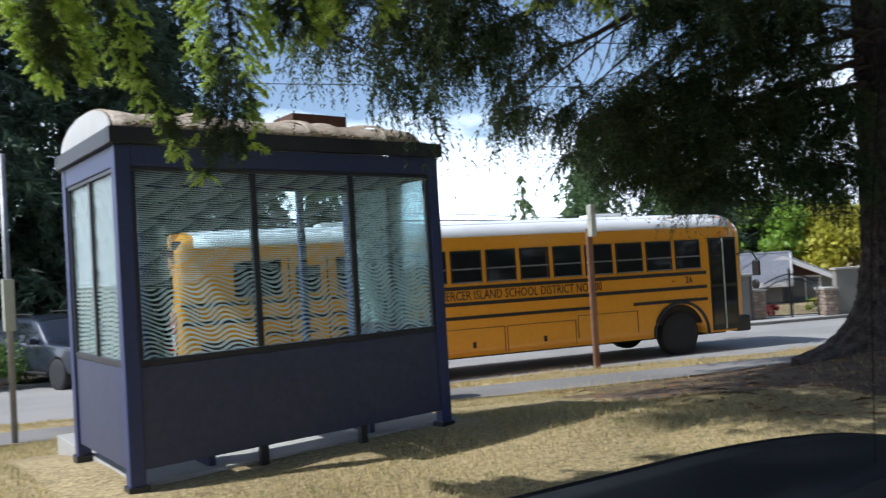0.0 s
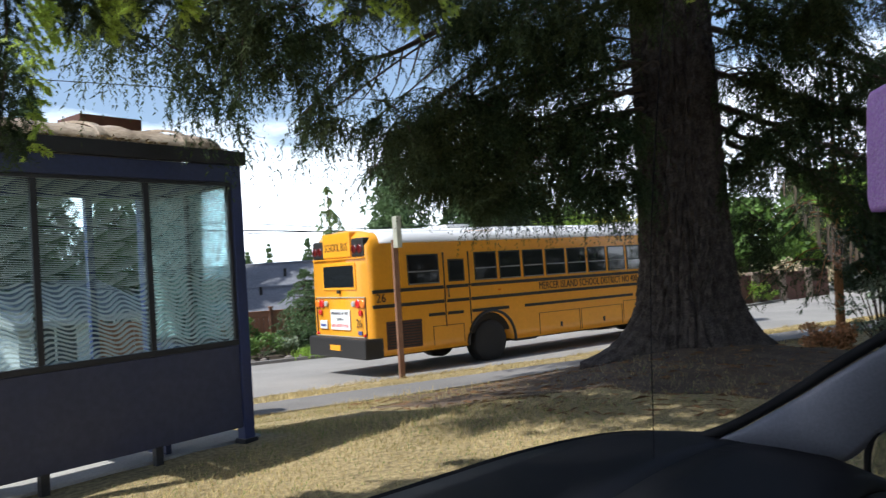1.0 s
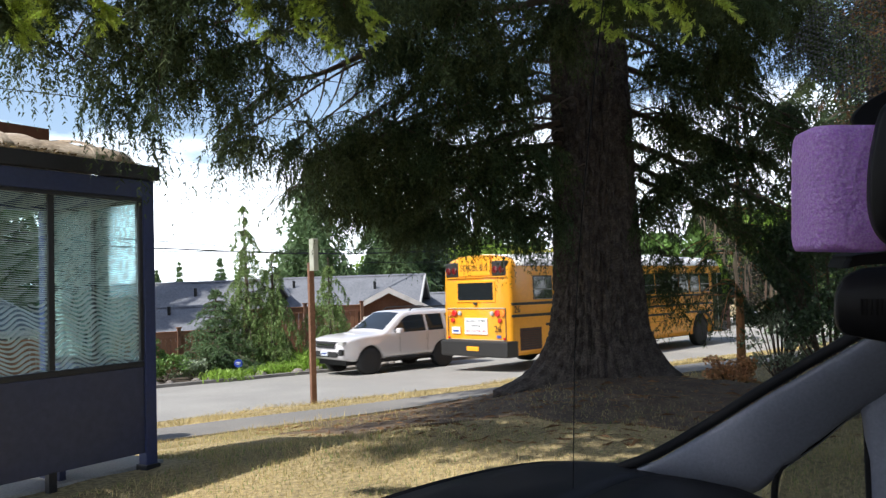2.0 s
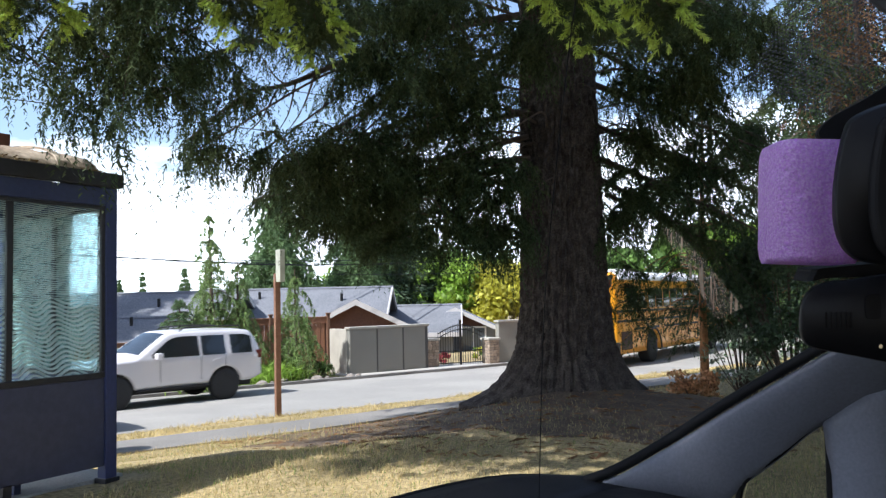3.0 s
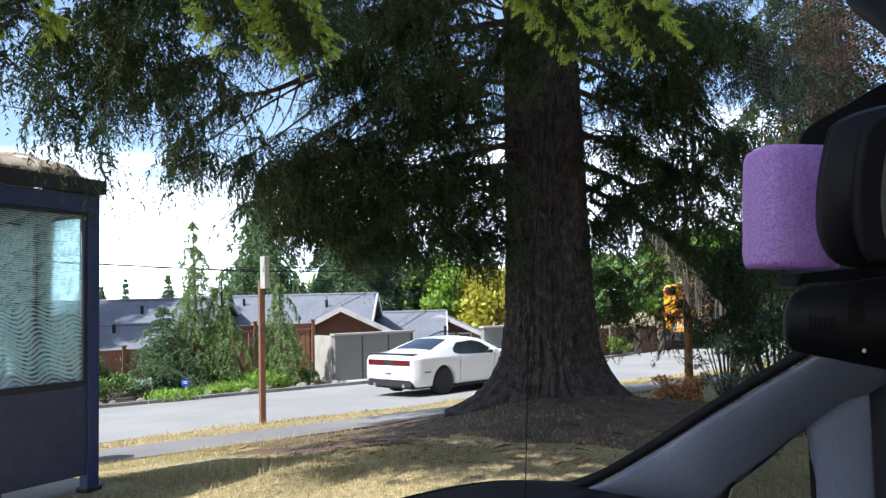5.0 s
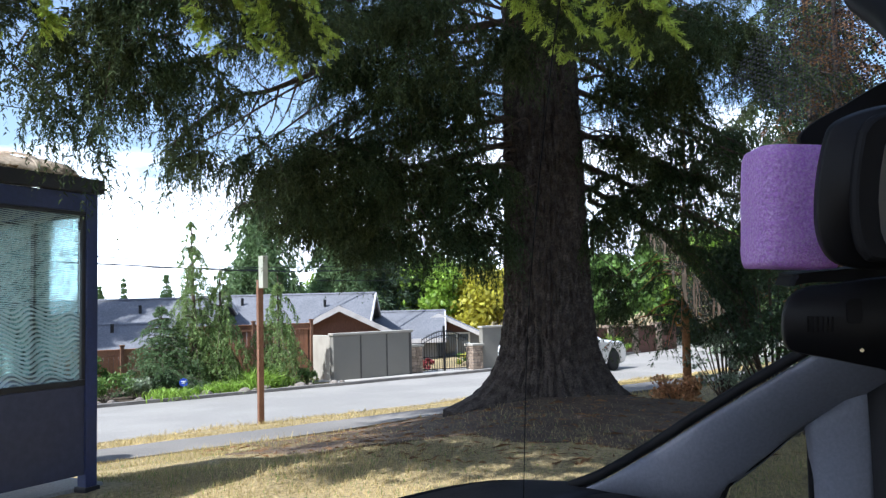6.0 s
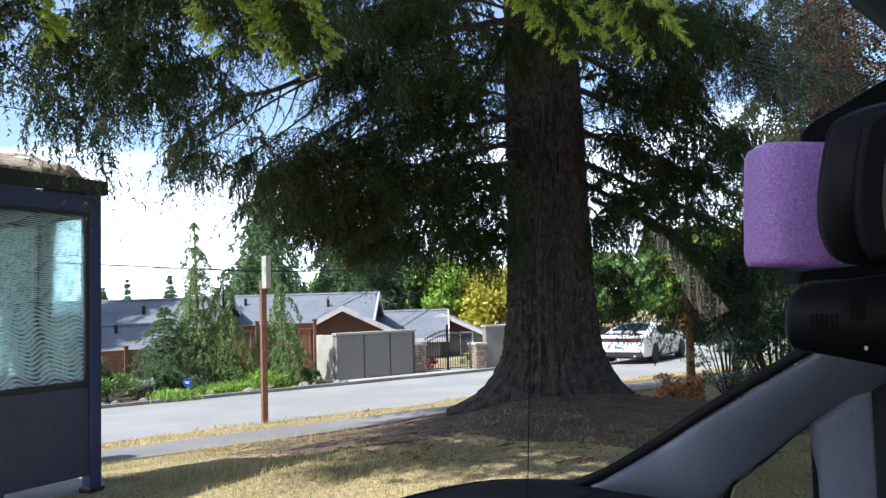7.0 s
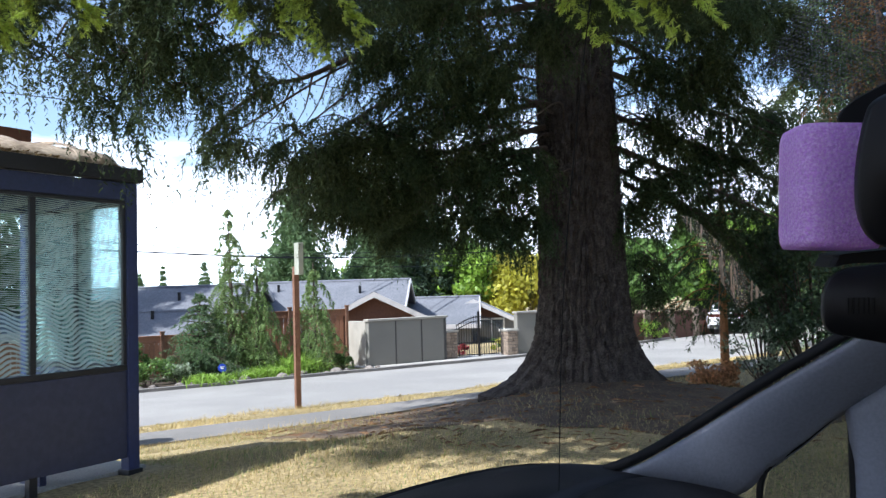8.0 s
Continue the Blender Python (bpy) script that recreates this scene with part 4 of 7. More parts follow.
def suv(paint, label, rim="rim_tan", name="silver_suv"):
    """A tall boxy off-road wagon; origin under the rear axle, nose along +x."""
    t = thing(name, label, "car")
    wb, r, arch = 2.79, 0.40, 0.47

    def low(x):
        z = np.interp(x, [-1.05, -0.7, 3.4, 3.72], [0.58, 0.46, 0.44, 0.52])
        for c in (0.0, wb):
            d = np.abs(x - c)
            z = np.where(d < arch, np.maximum(z, r + np.sqrt(np.clip(arch**2 - d**2, 0, None))), z)
        return z

    high = eased([(-1.06, 1.10), (-1.00, 1.35), (-0.85, 1.66), (-0.62, 1.76), (0.2, 1.79), (1.0, 1.78), (1.45, 1.74), (1.85, 1.50), (2.25, 1.23), (2.5, 1.17), (3.2, 1.12), (3.55, 1.04), (3.70, 0.90)])

    def half(x, z):
        w = 0.945 - 0.07 * np.clip((-0.7 - x) / 0.36, 0, 1)**2 - 0.13 * np.clip((x - 3.1) / 0.6, 0, 1)**2
        for c in (0.0, wb):
            w = w + 0.03 * np.exp(-((x - c) / 0.42)**2) * np.clip((1.05 - z) / 0.2, 0, 1)
        w = w - 0.04 * np.clip((0.62 - z) / 0.2, 0, 1)**2
        return w - 0.30 * np.clip(z - 1.13, 0, None)

    xs_ = np.unique(np.concatenate([np.linspace(-1.06, 3.70, 84), np.linspace(-0.49, 0.49, 24), wb + np.linspace(-0.49, 0.49, 24)]))
    bm, hw = shell(xs_, low, high, half, levels=20, tops=11, crown=0.03, round_=0.09)
    part("body", bm, paint, t, smooth=True)
    part("underbody", box(-0.85, -0.7, 0.32, 3.5, 0.7, 0.75), M["under"], t)
    for c in (0.0, wb):
        part("wheel_well", box(c - 0.45, -0.84, 0.4, c + 0.45, 0.84, 0.85), M["under"], t)
        for s in (-1, 1):
            wheel(t, c, s * 0.82, r, 0.26, M[rim], s, 6, 0.62)
    part("windscreen", top_patch(high, hw, 1.50, 2.20, 0.06, 0.03), M["dark_glass"], t)
    part("rear_window", box(-1.04, -0.62, 1.22, -0.90, 0.62, 1.55, 0.02), M["dark_glass"], t)
    for s in (-1, 1):
        top = lambda x: np.interp(x, [-0.9, -0.6, 1.2, 1.45, 2.0], [1.55, 1.65, 1.66, 1.60, 1.20])
        for a, b in ((-0.78, -0.18), (-0.02, 0.62), (0.70, 1.92)):
            part("side_window", side_patch(hw, a, b, lambda x: 1.17, top, s, 0.006, 10, 5), M["dark_glass"], t)
        for x in (0.0, 0.66, 1.72):
            part("door_seam", side_patch(hw, x - 0.006, x + 0.006, lambda q: 0.58, lambda q: 1.15, s, 0.002, 2, 8), M["under"], t)
        for x in (0.12, 0.78):
            part("door_handle", side_patch(hw, x, x + 0.2, lambda q: 1.02, lambda q: 1.055, s, 0.025, 3, 2), paint, t)
        part("headlamp", box(3.42, s * 0.58, 0.90, 3.70, s * 0.86, 1.02, 0.03), M["lamp_clear"], t)
        part("fog_lamp", box(3.50, s * 0.66, 0.62, 3.73, s * 0.84, 0.80, 0.03), M["under"], t)
        part("tail_lamp", box(-1.07, s * 0.74, 1.0, -0.88, s * 0.91, 1.22, 0.03), M["dark_red_lens"], t)
        part("wing_mirror", box(1.72, s * 0.95, 1.14, 1.88, s * 1.15, 1.30, 0.04), paint, t)
        part("step", box(0.45, s * 0.86, 0.40, 2.3, s * 0.97, 0.46, 0.015), M["under"], t)
        v, f = tube(spline([(-0.55, s * 0.66, 1.80), (-0.4, s * 0.66, 1.87), (0.9, s * 0.66, 1.87), (1.1, s * 0.66, 1.78)], 16), 0.02, 6)
        raw("roof_rail", v, f, M["under"], t)
    part("grille", box(3.60, -0.50, 0.82, 3.745, 0.50, 1.0, 0.03), M["under"], t, "black grille")
    part("grille_bar", box(3.735, -0.46, 0.90, 3.755, 0.46, 0.93, 0.006), M["chrome"], t)
    part("bumper_mouth", box(3.60, -0.62, 0.56, 3.76, 0.62, 0.72, 0.03), M["under"], t)
    pl = part("number_plate", box(3.75, -0.16, 0.60, 3.775, 0.16, 0.73, 0.006), M["plate"], t)
    part("plate_bar", box(3.772, -0.11, 0.64, 3.782, 0.11, 0.69), M["bar_blue"], pl)
    part("bonnet_scoop", box(2.45, -0.28, 1.15, 2.9, 0.28, 1.195, 0.02), paint, t)
    return t


bus = school_bus()
white_coupe = coupe()
silver_suv = suv(M["car_silver"], "pale silver off-road wagon with black trim and bronze wheels")
parked = suv(M["car_dark"], "dark blue parked wagon beside a hedge", "rim_grey", "parked_car")
parked.matrix_basis = pose(4.6, 24.2, float(land(4.6, 24.2)), 0, 0, -75)


# ---------- trees ----------
def unit(v):
    return v / (np.linalg.norm(v, axis=-1, keepdims=True) + 1e-9)


def needle_mesh(a, b, n, length, width, open_=(0.6, 1.15), seed=1):
    """Needles round twigs that run from a to b: n slim triangles each."""
    g = np.random.default_rng(seed)
    k = len(a)
    u = (np.arange(n)[None, :] + g.uniform(0, 1, (k, n))) / n
    d = unit(b - a)
    ref = unit(g.normal(size=(k, n, 3)))
    side = unit(np.cross(d[:, None], ref))
    ang = g.uniform(*open_, (k, n))[..., None] * np.where(u > 0.92, 0.35, 1.0)[..., None]
    way = d[:, None] * np.cos(ang) + side * np.sin(ang)
    p = a[:, None] + (b - a)[:, None] * u[..., None]
    ln = length * g.uniform(0.65, 1.2, (k, n, 1)) * (1.15 - 0.5 * u[..., None])
    across_ = unit(np.cross(way, g.normal(size=(k, n, 3)))) * width * 0.5
    v = np.stack([p - across_, p + across_, p + way * ln], 2).reshape(-1, 3)
    return v, np.arange(len(v)).reshape(-1, 3)


def bough(points, r0, side, hang, seed, start=0.15, pitch=0.10, weep=0.7, fine=True):
    """One bough: its limb, its side branchlets and its hanging twigs. Returns wood pieces and the twigs' ends."""
    g = np.random.default_rng(seed)
    line = spline(points, 26 if fine else 9)
    n = len(line)
    seglen = np.linalg.norm(np.diff(line, axis=0), axis=1)
    total = seglen.sum()
    wood = [tube(line, r0 * (1 - 0.85 * np.linspace(0, 1, n)), 7 if fine else 4)]
    ta, tb = [], []
    count = max(2, int(total * (1 - start) / pitch))
    for k in range(count):
        u = start + (1 - start) * (k + g.uniform(0, 1)) / count
        i = min(int(u * (n - 1)), n - 2)
        p = line[i] + (line[i + 1] - line[i]) * (u * (n - 1) - i)
        d = unit(line[i + 1] - line[i])
        level = unit(np.cross(d, [0, 0, 1.0])) * (1 if k % 2 else -1)
        way = unit(level * g.uniform(0.5, 1.0) + d * g.uniform(0.3, 0.9) + [0, 0, g.uniform(-0.35, 0.15)])
        ls = side * (1.05 - 0.6 * u) * g.uniform(0.5, 1.2)
        m = max(4, int(ls / 0.09)) if fine else max(3, int(ls / (0.55 * hang)))
        q = np.linspace(0, 1, m)[:, None]
        path = p + way * ls * q + np.array([0, 0, -1.0]) * weep * ls * q**1.8 + g.normal(size=(m, 3)) * 0.012
        if ls > 0.45 and fine:
            wood.append(tube(path[::2], 0.009 * (1 - 0.7 * q[::2, 0]) + 0.002, 3))
        ta.append(path[:-1])
        tb.append(path[1:] + (path[1:] - path[:-1]) * 0.3)
        for _ in range(2 if fine else 1):
            w = unit(np.cross(np.gradient(path, axis=0), [0, 0, 1.0])) * g.choice([-1, 1], (m, 1)) * g.uniform(0.2, 0.9, (m, 1))
            w = unit(w + unit(np.gradient(path, axis=0)) * 0.6 + np.array([0, 0, -1.0]) * g.uniform(0.1, 1.5, (m, 1)) * weep * 1.3)
            ln = hang * g.uniform(0.4, 1.2, (m, 1)) * (0.6 + 0.6 * (1 - np.abs(2 * q - 1)))
            mid = path + w * ln * 0.55
            ta += [path, mid]
            tb += [mid, mid + unit(w + [0, 0, -0.7 * weep]) * ln * 0.55]
    return wood, np.concatenate(ta), np.concatenate(tb)


def noise_at(p):
    return noise.noise(Vector(p))


def fir_trunk():
    """A thick old trunk with root flare and deep vertical furrows."""
    seg = 180
    zs = np.concatenate([np.linspace(-0.60, 1.2, 80), np.linspace(1.22, 6.5, 170), np.linspace(6.6, 16, 30)])
    v = np.zeros((len(zs), seg, 3))
    for i, z in enumerate(zs):
        base = 0.60 - 0.020 * max(z, 0) + 0.50 * math.exp(-max(z + 0.1, 0) / 0.33) + 0.06 * math.exp(-max(z, 0) / 1.2)
        for j in range(seg):
            a = 2 * math.pi * j / seg
            flare = 1 + (0.22 * math.sin(3 * a + 0.7) + 0.14 * math.sin(5 * a + 2.0)) * math.exp(-max(z + 0.1, 0) / 0.4)
            c, s = math.cos(a), math.sin(a)
            bend = 0.35 * noise_at((c * 2, s * 2, z * 1.3))
            plate = abs(noise_at((c * 6.5 + bend, s * 6.5 + bend, z * 1.25)))
            plate2 = abs(noise_at((c * 10.5 - bend, s * 10.5, z * 2.4 + 7)))
            crack = abs(noise_at((c * 5.0 + 3, s * 5.0, z * 4.6 + 1.5 * bend)))
            fine = noise_at((c * 22, s * 22, z * 11.0))
            r = base * flare + 0.105 * min(plate * 3.2, 0.62) + 0.05 * min(plate2 * 2.8, 0.6) + 0.035 * min(crack * 5.0, 0.8) - 0.085 + 0.020 * fine
            v[i, j] = (r * c, r * s, z)
    v[:, :, 0] += (0.03 * np.sin(zs * 0.7))[:, None]
    i, j = np.meshgrid(np.arange(len(zs) - 1), np.arange(seg), indexing="ij")
    k = (j + 1) % seg
    f = np.stack([i * seg + j, i * seg + k, (i + 1) * seg + k, (i + 1) * seg + j], -1).reshape(-1, 4)
    return v.reshape(-1, 3), f


fir = thing("fir_tree", "huge old conifer with furrowed bark and drooping needle boughs", "tree")
fir_z = 0.0
v_, f_ = fir_trunk()
raw("trunk", v_ + [TREE[0], TREE[1], fir_z], f_, M["bark"], fir, "deeply furrowed grey-brown trunk")

# boughs: the points of each limb, its thickness, side length, hanging length, pitch of branchlets, start of foliage
BOUGHS = [
    ([(10.3, 4.3, 5.35), (8.51, 5.28, 4.70), (7.63, 5.70, 4.22), (6.86, 5.92, 3.80), (6.32, 6.09, 3.58), (5.7, 6.4, 2.95)], 0.055, 0.75, 0.26, 0.07, 0.66),
    ([(10.2, 4.1, 6.3), (7.6, 4.8, 5.3), (5.6, 5.3, 4.5), (4.2, 5.6, 3.75)], 0.06, 1.0, 0.28, 0.045, 0.2),
    ([(10.0, 4.1, 6.9), (7.0, 4.6, 5.7), (4.6, 4.8, 4.55), (3.0, 4.8, 3.75)], 0.06, 1.0, 0.28, 0.045, 0.2),
    ([(10.3, 4.5, 5.8), (8.9, 5.9, 5.2), (7.6, 7.2, 4.7), (6.2, 8.2, 4.0)], 0.05, 1.1, 0.3, 0.05, 0.15),
]
BOUGHS += [
    ([(10.3, 4.5, 3.95), (8.82, 5.51, 3.50), (7.5, 6.7, 3.05)], 0.05, 1.0, 0.28, 0.05, 0.1),
    ([(10.3, 4.5, 3.3), (8.6, 5.7, 2.95), (7.3, 6.8, 2.62)], 0.045, 1.0, 0.28, 0.045, 0.12),
    ([(10.3, 4.6, 3.0), (8.9, 5.7, 2.75), (7.9, 6.4, 2.55)], 0.04, 0.8, 0.26, 0.05, 0.15),
    ([(10.5, 4.9, 3.2), (10.2, 6.2, 3.0), (9.6, 7.6, 2.7)], 0.04, 1.0, 0.28, 0.05, 0.1),
]
BOUGHS += [
    ([(10.4, 4.9, 4.4), (9.7, 6.4, 3.9), (8.8, 8.0, 3.2)], 0.05, 1.1, 0.28, 0.05, 0.1),
    ([(10.2, 4.3, 4.9), (9.0, 5.0, 4.3), (8.0, 5.6, 3.7), (7.3, 6.0, 3.2)], 0.04, 0.8, 0.28, 0.06, 0.2),
    ([(10.3, 4.0, 7.2), (8.4, 4.5, 6.0), (6.8, 4.9, 5.15), (5.6, 5.1, 4.6)], 0.06, 1.0, 0.28, 0.05, 0.1),
    ([(10.9, 3.8, 4.4), (11.3, 2.6, 3.8), (11.4, 1.1, 3.0)], 0.05, 1.0, 0.28, 0.05, 0.1),
]
BOUGHS += [
    ([(11.0, 3.7, 3.3), (11.4, 2.6, 2.7), (11.6, 1.4, 2.0)], 0.045, 0.9, 0.26, 0.06, 0.12),
    ([(11.2, 3.7, 2.8), (12.2, 2.9, 2.35), (13.0, 2.0, 1.75)], 0.04, 0.9, 0.26, 0.055, 0.12),
    ([(11.0, 3.9, 5.6), (11.4, 2.2, 4.9), (11.2, 0.3, 4.1)], 0.05, 1.1, 0.28, 0.06, 0.1),
    ([(11.2, 4.5, 3.6), (12.9, 4.6, 3.1), (14.3, 4.4, 2.3)], 0.045, 1.0, 0.28, 0.055, 0.1),
]
BOUGHS += [
    ([(11.0, 3.8, 3.8), (11.9, 2.7, 3.3), (12.6, 1.5, 2.6)], 0.045, 1.0, 0.28, 0.05, 0.1),
    ([(11.1, 3.7, 4.9), (12.2, 2.6, 4.2), (13.2, 1.3, 3.3)], 0.045, 1.0, 0.28, 0.05, 0.1),
    ([(11.0, 3.7, 3.0), (11.7, 3.0, 2.5), (12.3, 2.2, 1.7)], 0.04, 0.9, 0.26, 0.05, 0.1),
    ([(10.3, 4.5, 3.6), (9.4, 6.0, 3.2), (8.3, 7.2, 2.8)], 0.045, 1.0, 0.28, 0.045, 0.1),
]
BOUGHS += [
    ([(10.5, 3.9, 6.4), (9.9, 2.4, 5.6), (9.0, 0.9, 4.7)], 0.05, 1.0, 0.28, 0.07, 0.2),
]
# lesser boughs above and behind the trunk: height, bearing and reach drawn by chance within the crown's shape
g_ = np.random.default_rng(17)
HERE = math.atan2(-0.37, -0.93)
for k in range(70):
    z = 3.2 + 5.0 * (k + g_.uniform()) / 70
    a = k * 2.39996 + g_.uniform(-0.3, 0.3)
    if abs((a - HERE + math.pi) % (2 * math.pi) - math.pi) < 1.5 and z < 6.6:
        continue
    reach = (1.6 + 0.9 * (z - 2.3) / 1.6 if z < 3.9 else 2.5 + 0.8 * (z - 4)) * g_.uniform(0.7, 1.1)
    drop = 0.15 + 0.10 * reach
    line = []
    for u in (0.0, 0.3, 0.6, 0.85, 1.0):
        w = a + 0.35 * u * g_.uniform(-1, 1)
        r = 0.3 + reach * u
        line.append((TREE[0] + r * math.cos(w), TREE[1] + r * math.sin(w), z + 0.30 * math.sin(2.6 * u) - drop * u**2 * 1.8 + g_.uniform(-0.12, 0.12)))
    BOUGHS.append((line, 0.024, 0.62, 0.34, 0.085, 0.22))
# heavy clumps of foliage: middle, half width and half height; a limb runs to each and forks into sub-boughs
MASSES = [
    (3.23, 4.97, 3.18, 0.53, 0.48), (3.85, 5.04, 3.20, 0.51, 0.56), (4.43, 5.17, 3.00, 0.35, 0.54), (5.17, 5.31, 3.04, 0.43, 0.64),
    (5.54, 5.65, 2.58, 0.31, 0.31), (3.92, 4.34, 3.42, 0.88, 0.31), (4.96, 4.08, 3.60, 0.63, 0.34), (6.52, 5.77, 2.65, 0.44, 0.44),
    (7.29, 5.45, 2.71, 0.72, 0.59), (8.12, 4.99, 2.56, 0.75, 0.75), (8.77, 4.40, 2.71, 0.63, 0.84), (9.12, 4.52, 1.96, 0.43, 0.43),
]
MASSES += [
    (7.12, 4.92, 3.83, 0.38, 0.51), (7.79, 4.76, 3.62, 0.60, 0.60), (8.43, 4.35, 3.83, 0.62, 0.83), (6.82, 4.01, 4.19, 0.89, 0.36),
    (8.02, 5.93, 2.13, 0.49, 0.28), (11.08, 3.07, 2.93, 0.49, 0.90), (11.38, 3.47, 1.43, 0.34, 0.76), (10.60, 2.44, 4.02, 0.63, 0.71),
    (12.21, 2.61, 3.02, 0.80, 0.98), (9.01, 2.23, 4.50, 0.76, 0.49), (10.45, 1.54, 4.44, 0.62, 0.70), (13.15, 2.09, 3.62, 0.57, 0.86),
]
MASSES += [
    (7.67, 3.40, 4.02, 0.37, 0.44), (10.95, 3.38, 2.38, 0.37, 0.89), (9.39, 4.41, 2.04, 0.29, 0.44), (8.38, 5.42, 1.98, 0.49, 0.28),
    (7.28, 5.69, 2.40, 0.39, 0.33), (9.83, 1.89, 4.54, 0.52, 0.52), (7.63, 2.68, 4.29, 0.49, 0.24), (8.51, 4.80, 2.09, 0.38, 0.28),
    (9.23, 4.41, 2.54, 0.33, 0.44), (10.64, 3.16, 3.51, 0.36, 0.48), (10.21, 3.04, 4.10, 0.31, 0.47),
]
for c0 in MASSES:
    c, wide, tall = np.array(c0[:3]), c0[3], c0[4]
    away = np.array([c[0] - TREE[0], c[1] - TREE[1]])
    far = np.hypot(*away)
    away = away / far
    base = np.array([TREE[0] + 0.35 * away[0], TREE[1] + 0.35 * away[1], min(c[2] + 0.25 + 0.34 * far, 7.6)])
    if away[1] > 0.1 and c[2] < 3.2:
        c = c + [0, 0, 0.20]
    heart = c + [0, 0, tall * 0.55]
    bend = (base * 0.45 + heart * 0.55) + [g_.uniform(-0.4, 0.4), g_.uniform(-0.4, 0.4), 0.25 + 0.06 * far]
    BOUGHS.append(([base, bend, heart, heart + [away[0] * wide * 0.5, away[1] * wide * 0.5, -0.15]], 0.014 + 0.0015 * far, 0.5, 0.34, 0.10, 0.70))
    for j in range(int((9 + 9 * wide) * (0.42 if far > 4.0 else 1.1))):
        way = unit(g_.normal(size=3) * [1, 1, 0.45] + [0.5 * away[0], 0.5 * away[1], 0])
        start = heart + g_.normal(size=3) * [0.16, 0.16, 0.10] * wide + [0, 0, -0.9 * tall * g_.uniform(0, 1)]
        ln = wide * g_.uniform(0.55, 1.15)
        BOUGHS.append(([start, start + way * ln * 0.5 + [0, 0, 0.06 * ln], start + way * ln + [0, 0, -0.25 * ln]], 0.010, 0.42, 0.30, 0.055, 0.05))


def curtain(points, r0, side, hang, seed, start, pitch):
    """A weeping bough: its limb, short side branchlets and strands of needles that hang from them. Returns wood pieces and the strands' ends."""
    g = np.random.default_rng(seed)
    line = spline(points, 30)
    n = len(line)
    total = np.linalg.norm(np.diff(line, axis=0), axis=1).sum()
    wood = [tube(line, r0 * (1 - 0.85 * np.linspace(0, 1, n)), 7)]
    ta, tb = [], []
    count = max(3, int(total * (1 - start) / pitch))
    thin = 0.55 + 0.45 * np.sin(np.linspace(0, 1, count) * total * 4.0 + g.uniform(0, 6))
    for k in range(count):
        u = start + (1 - start) * (k + g.uniform(0, 1)) / count
        i = min(int(u * (n - 1)), n - 2)
        p = line[i] + (line[i + 1] - line[i]) * (u * (n - 1) - i)
        d = unit(line[i + 1] - line[i])
        level = unit(np.cross(d, [0, 0, 1.0])) * (1 if k % 2 else -1)
        way = unit(level * g.uniform(0.3, 1.0) + d * g.uniform(0.1, 1.0) + [0, 0, g.uniform(-0.2, 0.35)])
        ls = side * (1.1 - 0.55 * u) * g.uniform(0.35, 1.25)
        m = max(4, int(ls / 0.075))
        q = np.linspace(0, 1, m)[:, None]
        path = p + way * ls * q + np.array([0, 0, -1.0]) * 0.6 * ls * q**2 + g.normal(size=(m, 3)) * 0.015
        if ls > 0.4:
            wood.append(tube(path[::2], 0.007 * (1 - 0.7 * q[::2, 0]) + 0.002, 3))
        ta.append(path[:-1])
        tb.append(path[1:])
        # strands: out a little, then straight down, of uneven length
        for _ in range(2):
            out = unit(g.normal(size=(m, 3)) * [1, 1, 0.5] + way * 0.8)
            ln = hang * (0.35 + thin[k]) * g.uniform(0.25, 1.25, (m, 1))
            a0 = path
            for f, dn in ((0.35, 0.7), (0.35, 2.2), (0.40, 6.0)):
                b0 = a0 + unit(out + np.array([0, 0, -dn])) * ln * f
                ta.append(a0)
                tb.append(b0)
                a0 = b0
    return wood, np.concatenate(ta), np.concatenate(tb)


tw_a, tw_b = [], []
for k, (pts, r0, side, hang, pitch, start) in enumerate(BOUGHS):
    w, a, b = curtain(pts, r0, side * 0.8, hang * 1.25, 40 + k, start, pitch * 1.35)
    v, f = gathered(w)
    raw("limb", v, f, M["limb_bark"], fir)
    tw_a.append(a)
    tw_b.append(b)
# bare twigs below the long limb
for k, (p, q) in enumerate((((7.55, 5.72, 4.15), (7.35, 5.9, 3.55)), ((7.2, 5.8, 3.98), (6.9, 6.0, 3.25)), ((6.95, 5.88, 3.85), (6.9, 6.1, 3.3)), ((6.7, 5.95, 3.7), (6.4, 6.2, 3.15)), ((6.8, 5.9, 3.78), (6.5, 6.0, 4.05)))):
    p, q = np.array(p), np.array(q)
    mid = (p + q) / 2 + [0.06, 0.03, -0.05]
    v, f = tube(spline([p, mid, q], 12), np.linspace(0.014, 0.004, 12), 5)
    raw("twig", v, f, M["limb_bark"], fir)
tw_a, tw_b = np.concatenate(tw_a), np.concatenate(tw_b)
v, f = needle_mesh(tw_a, tw_b, 5, 0.052, 0.0142, (0.45, 0.95), seed=3)
raw("crown", v, f, M["needles"], fir, "dark green hanging needle sprays")
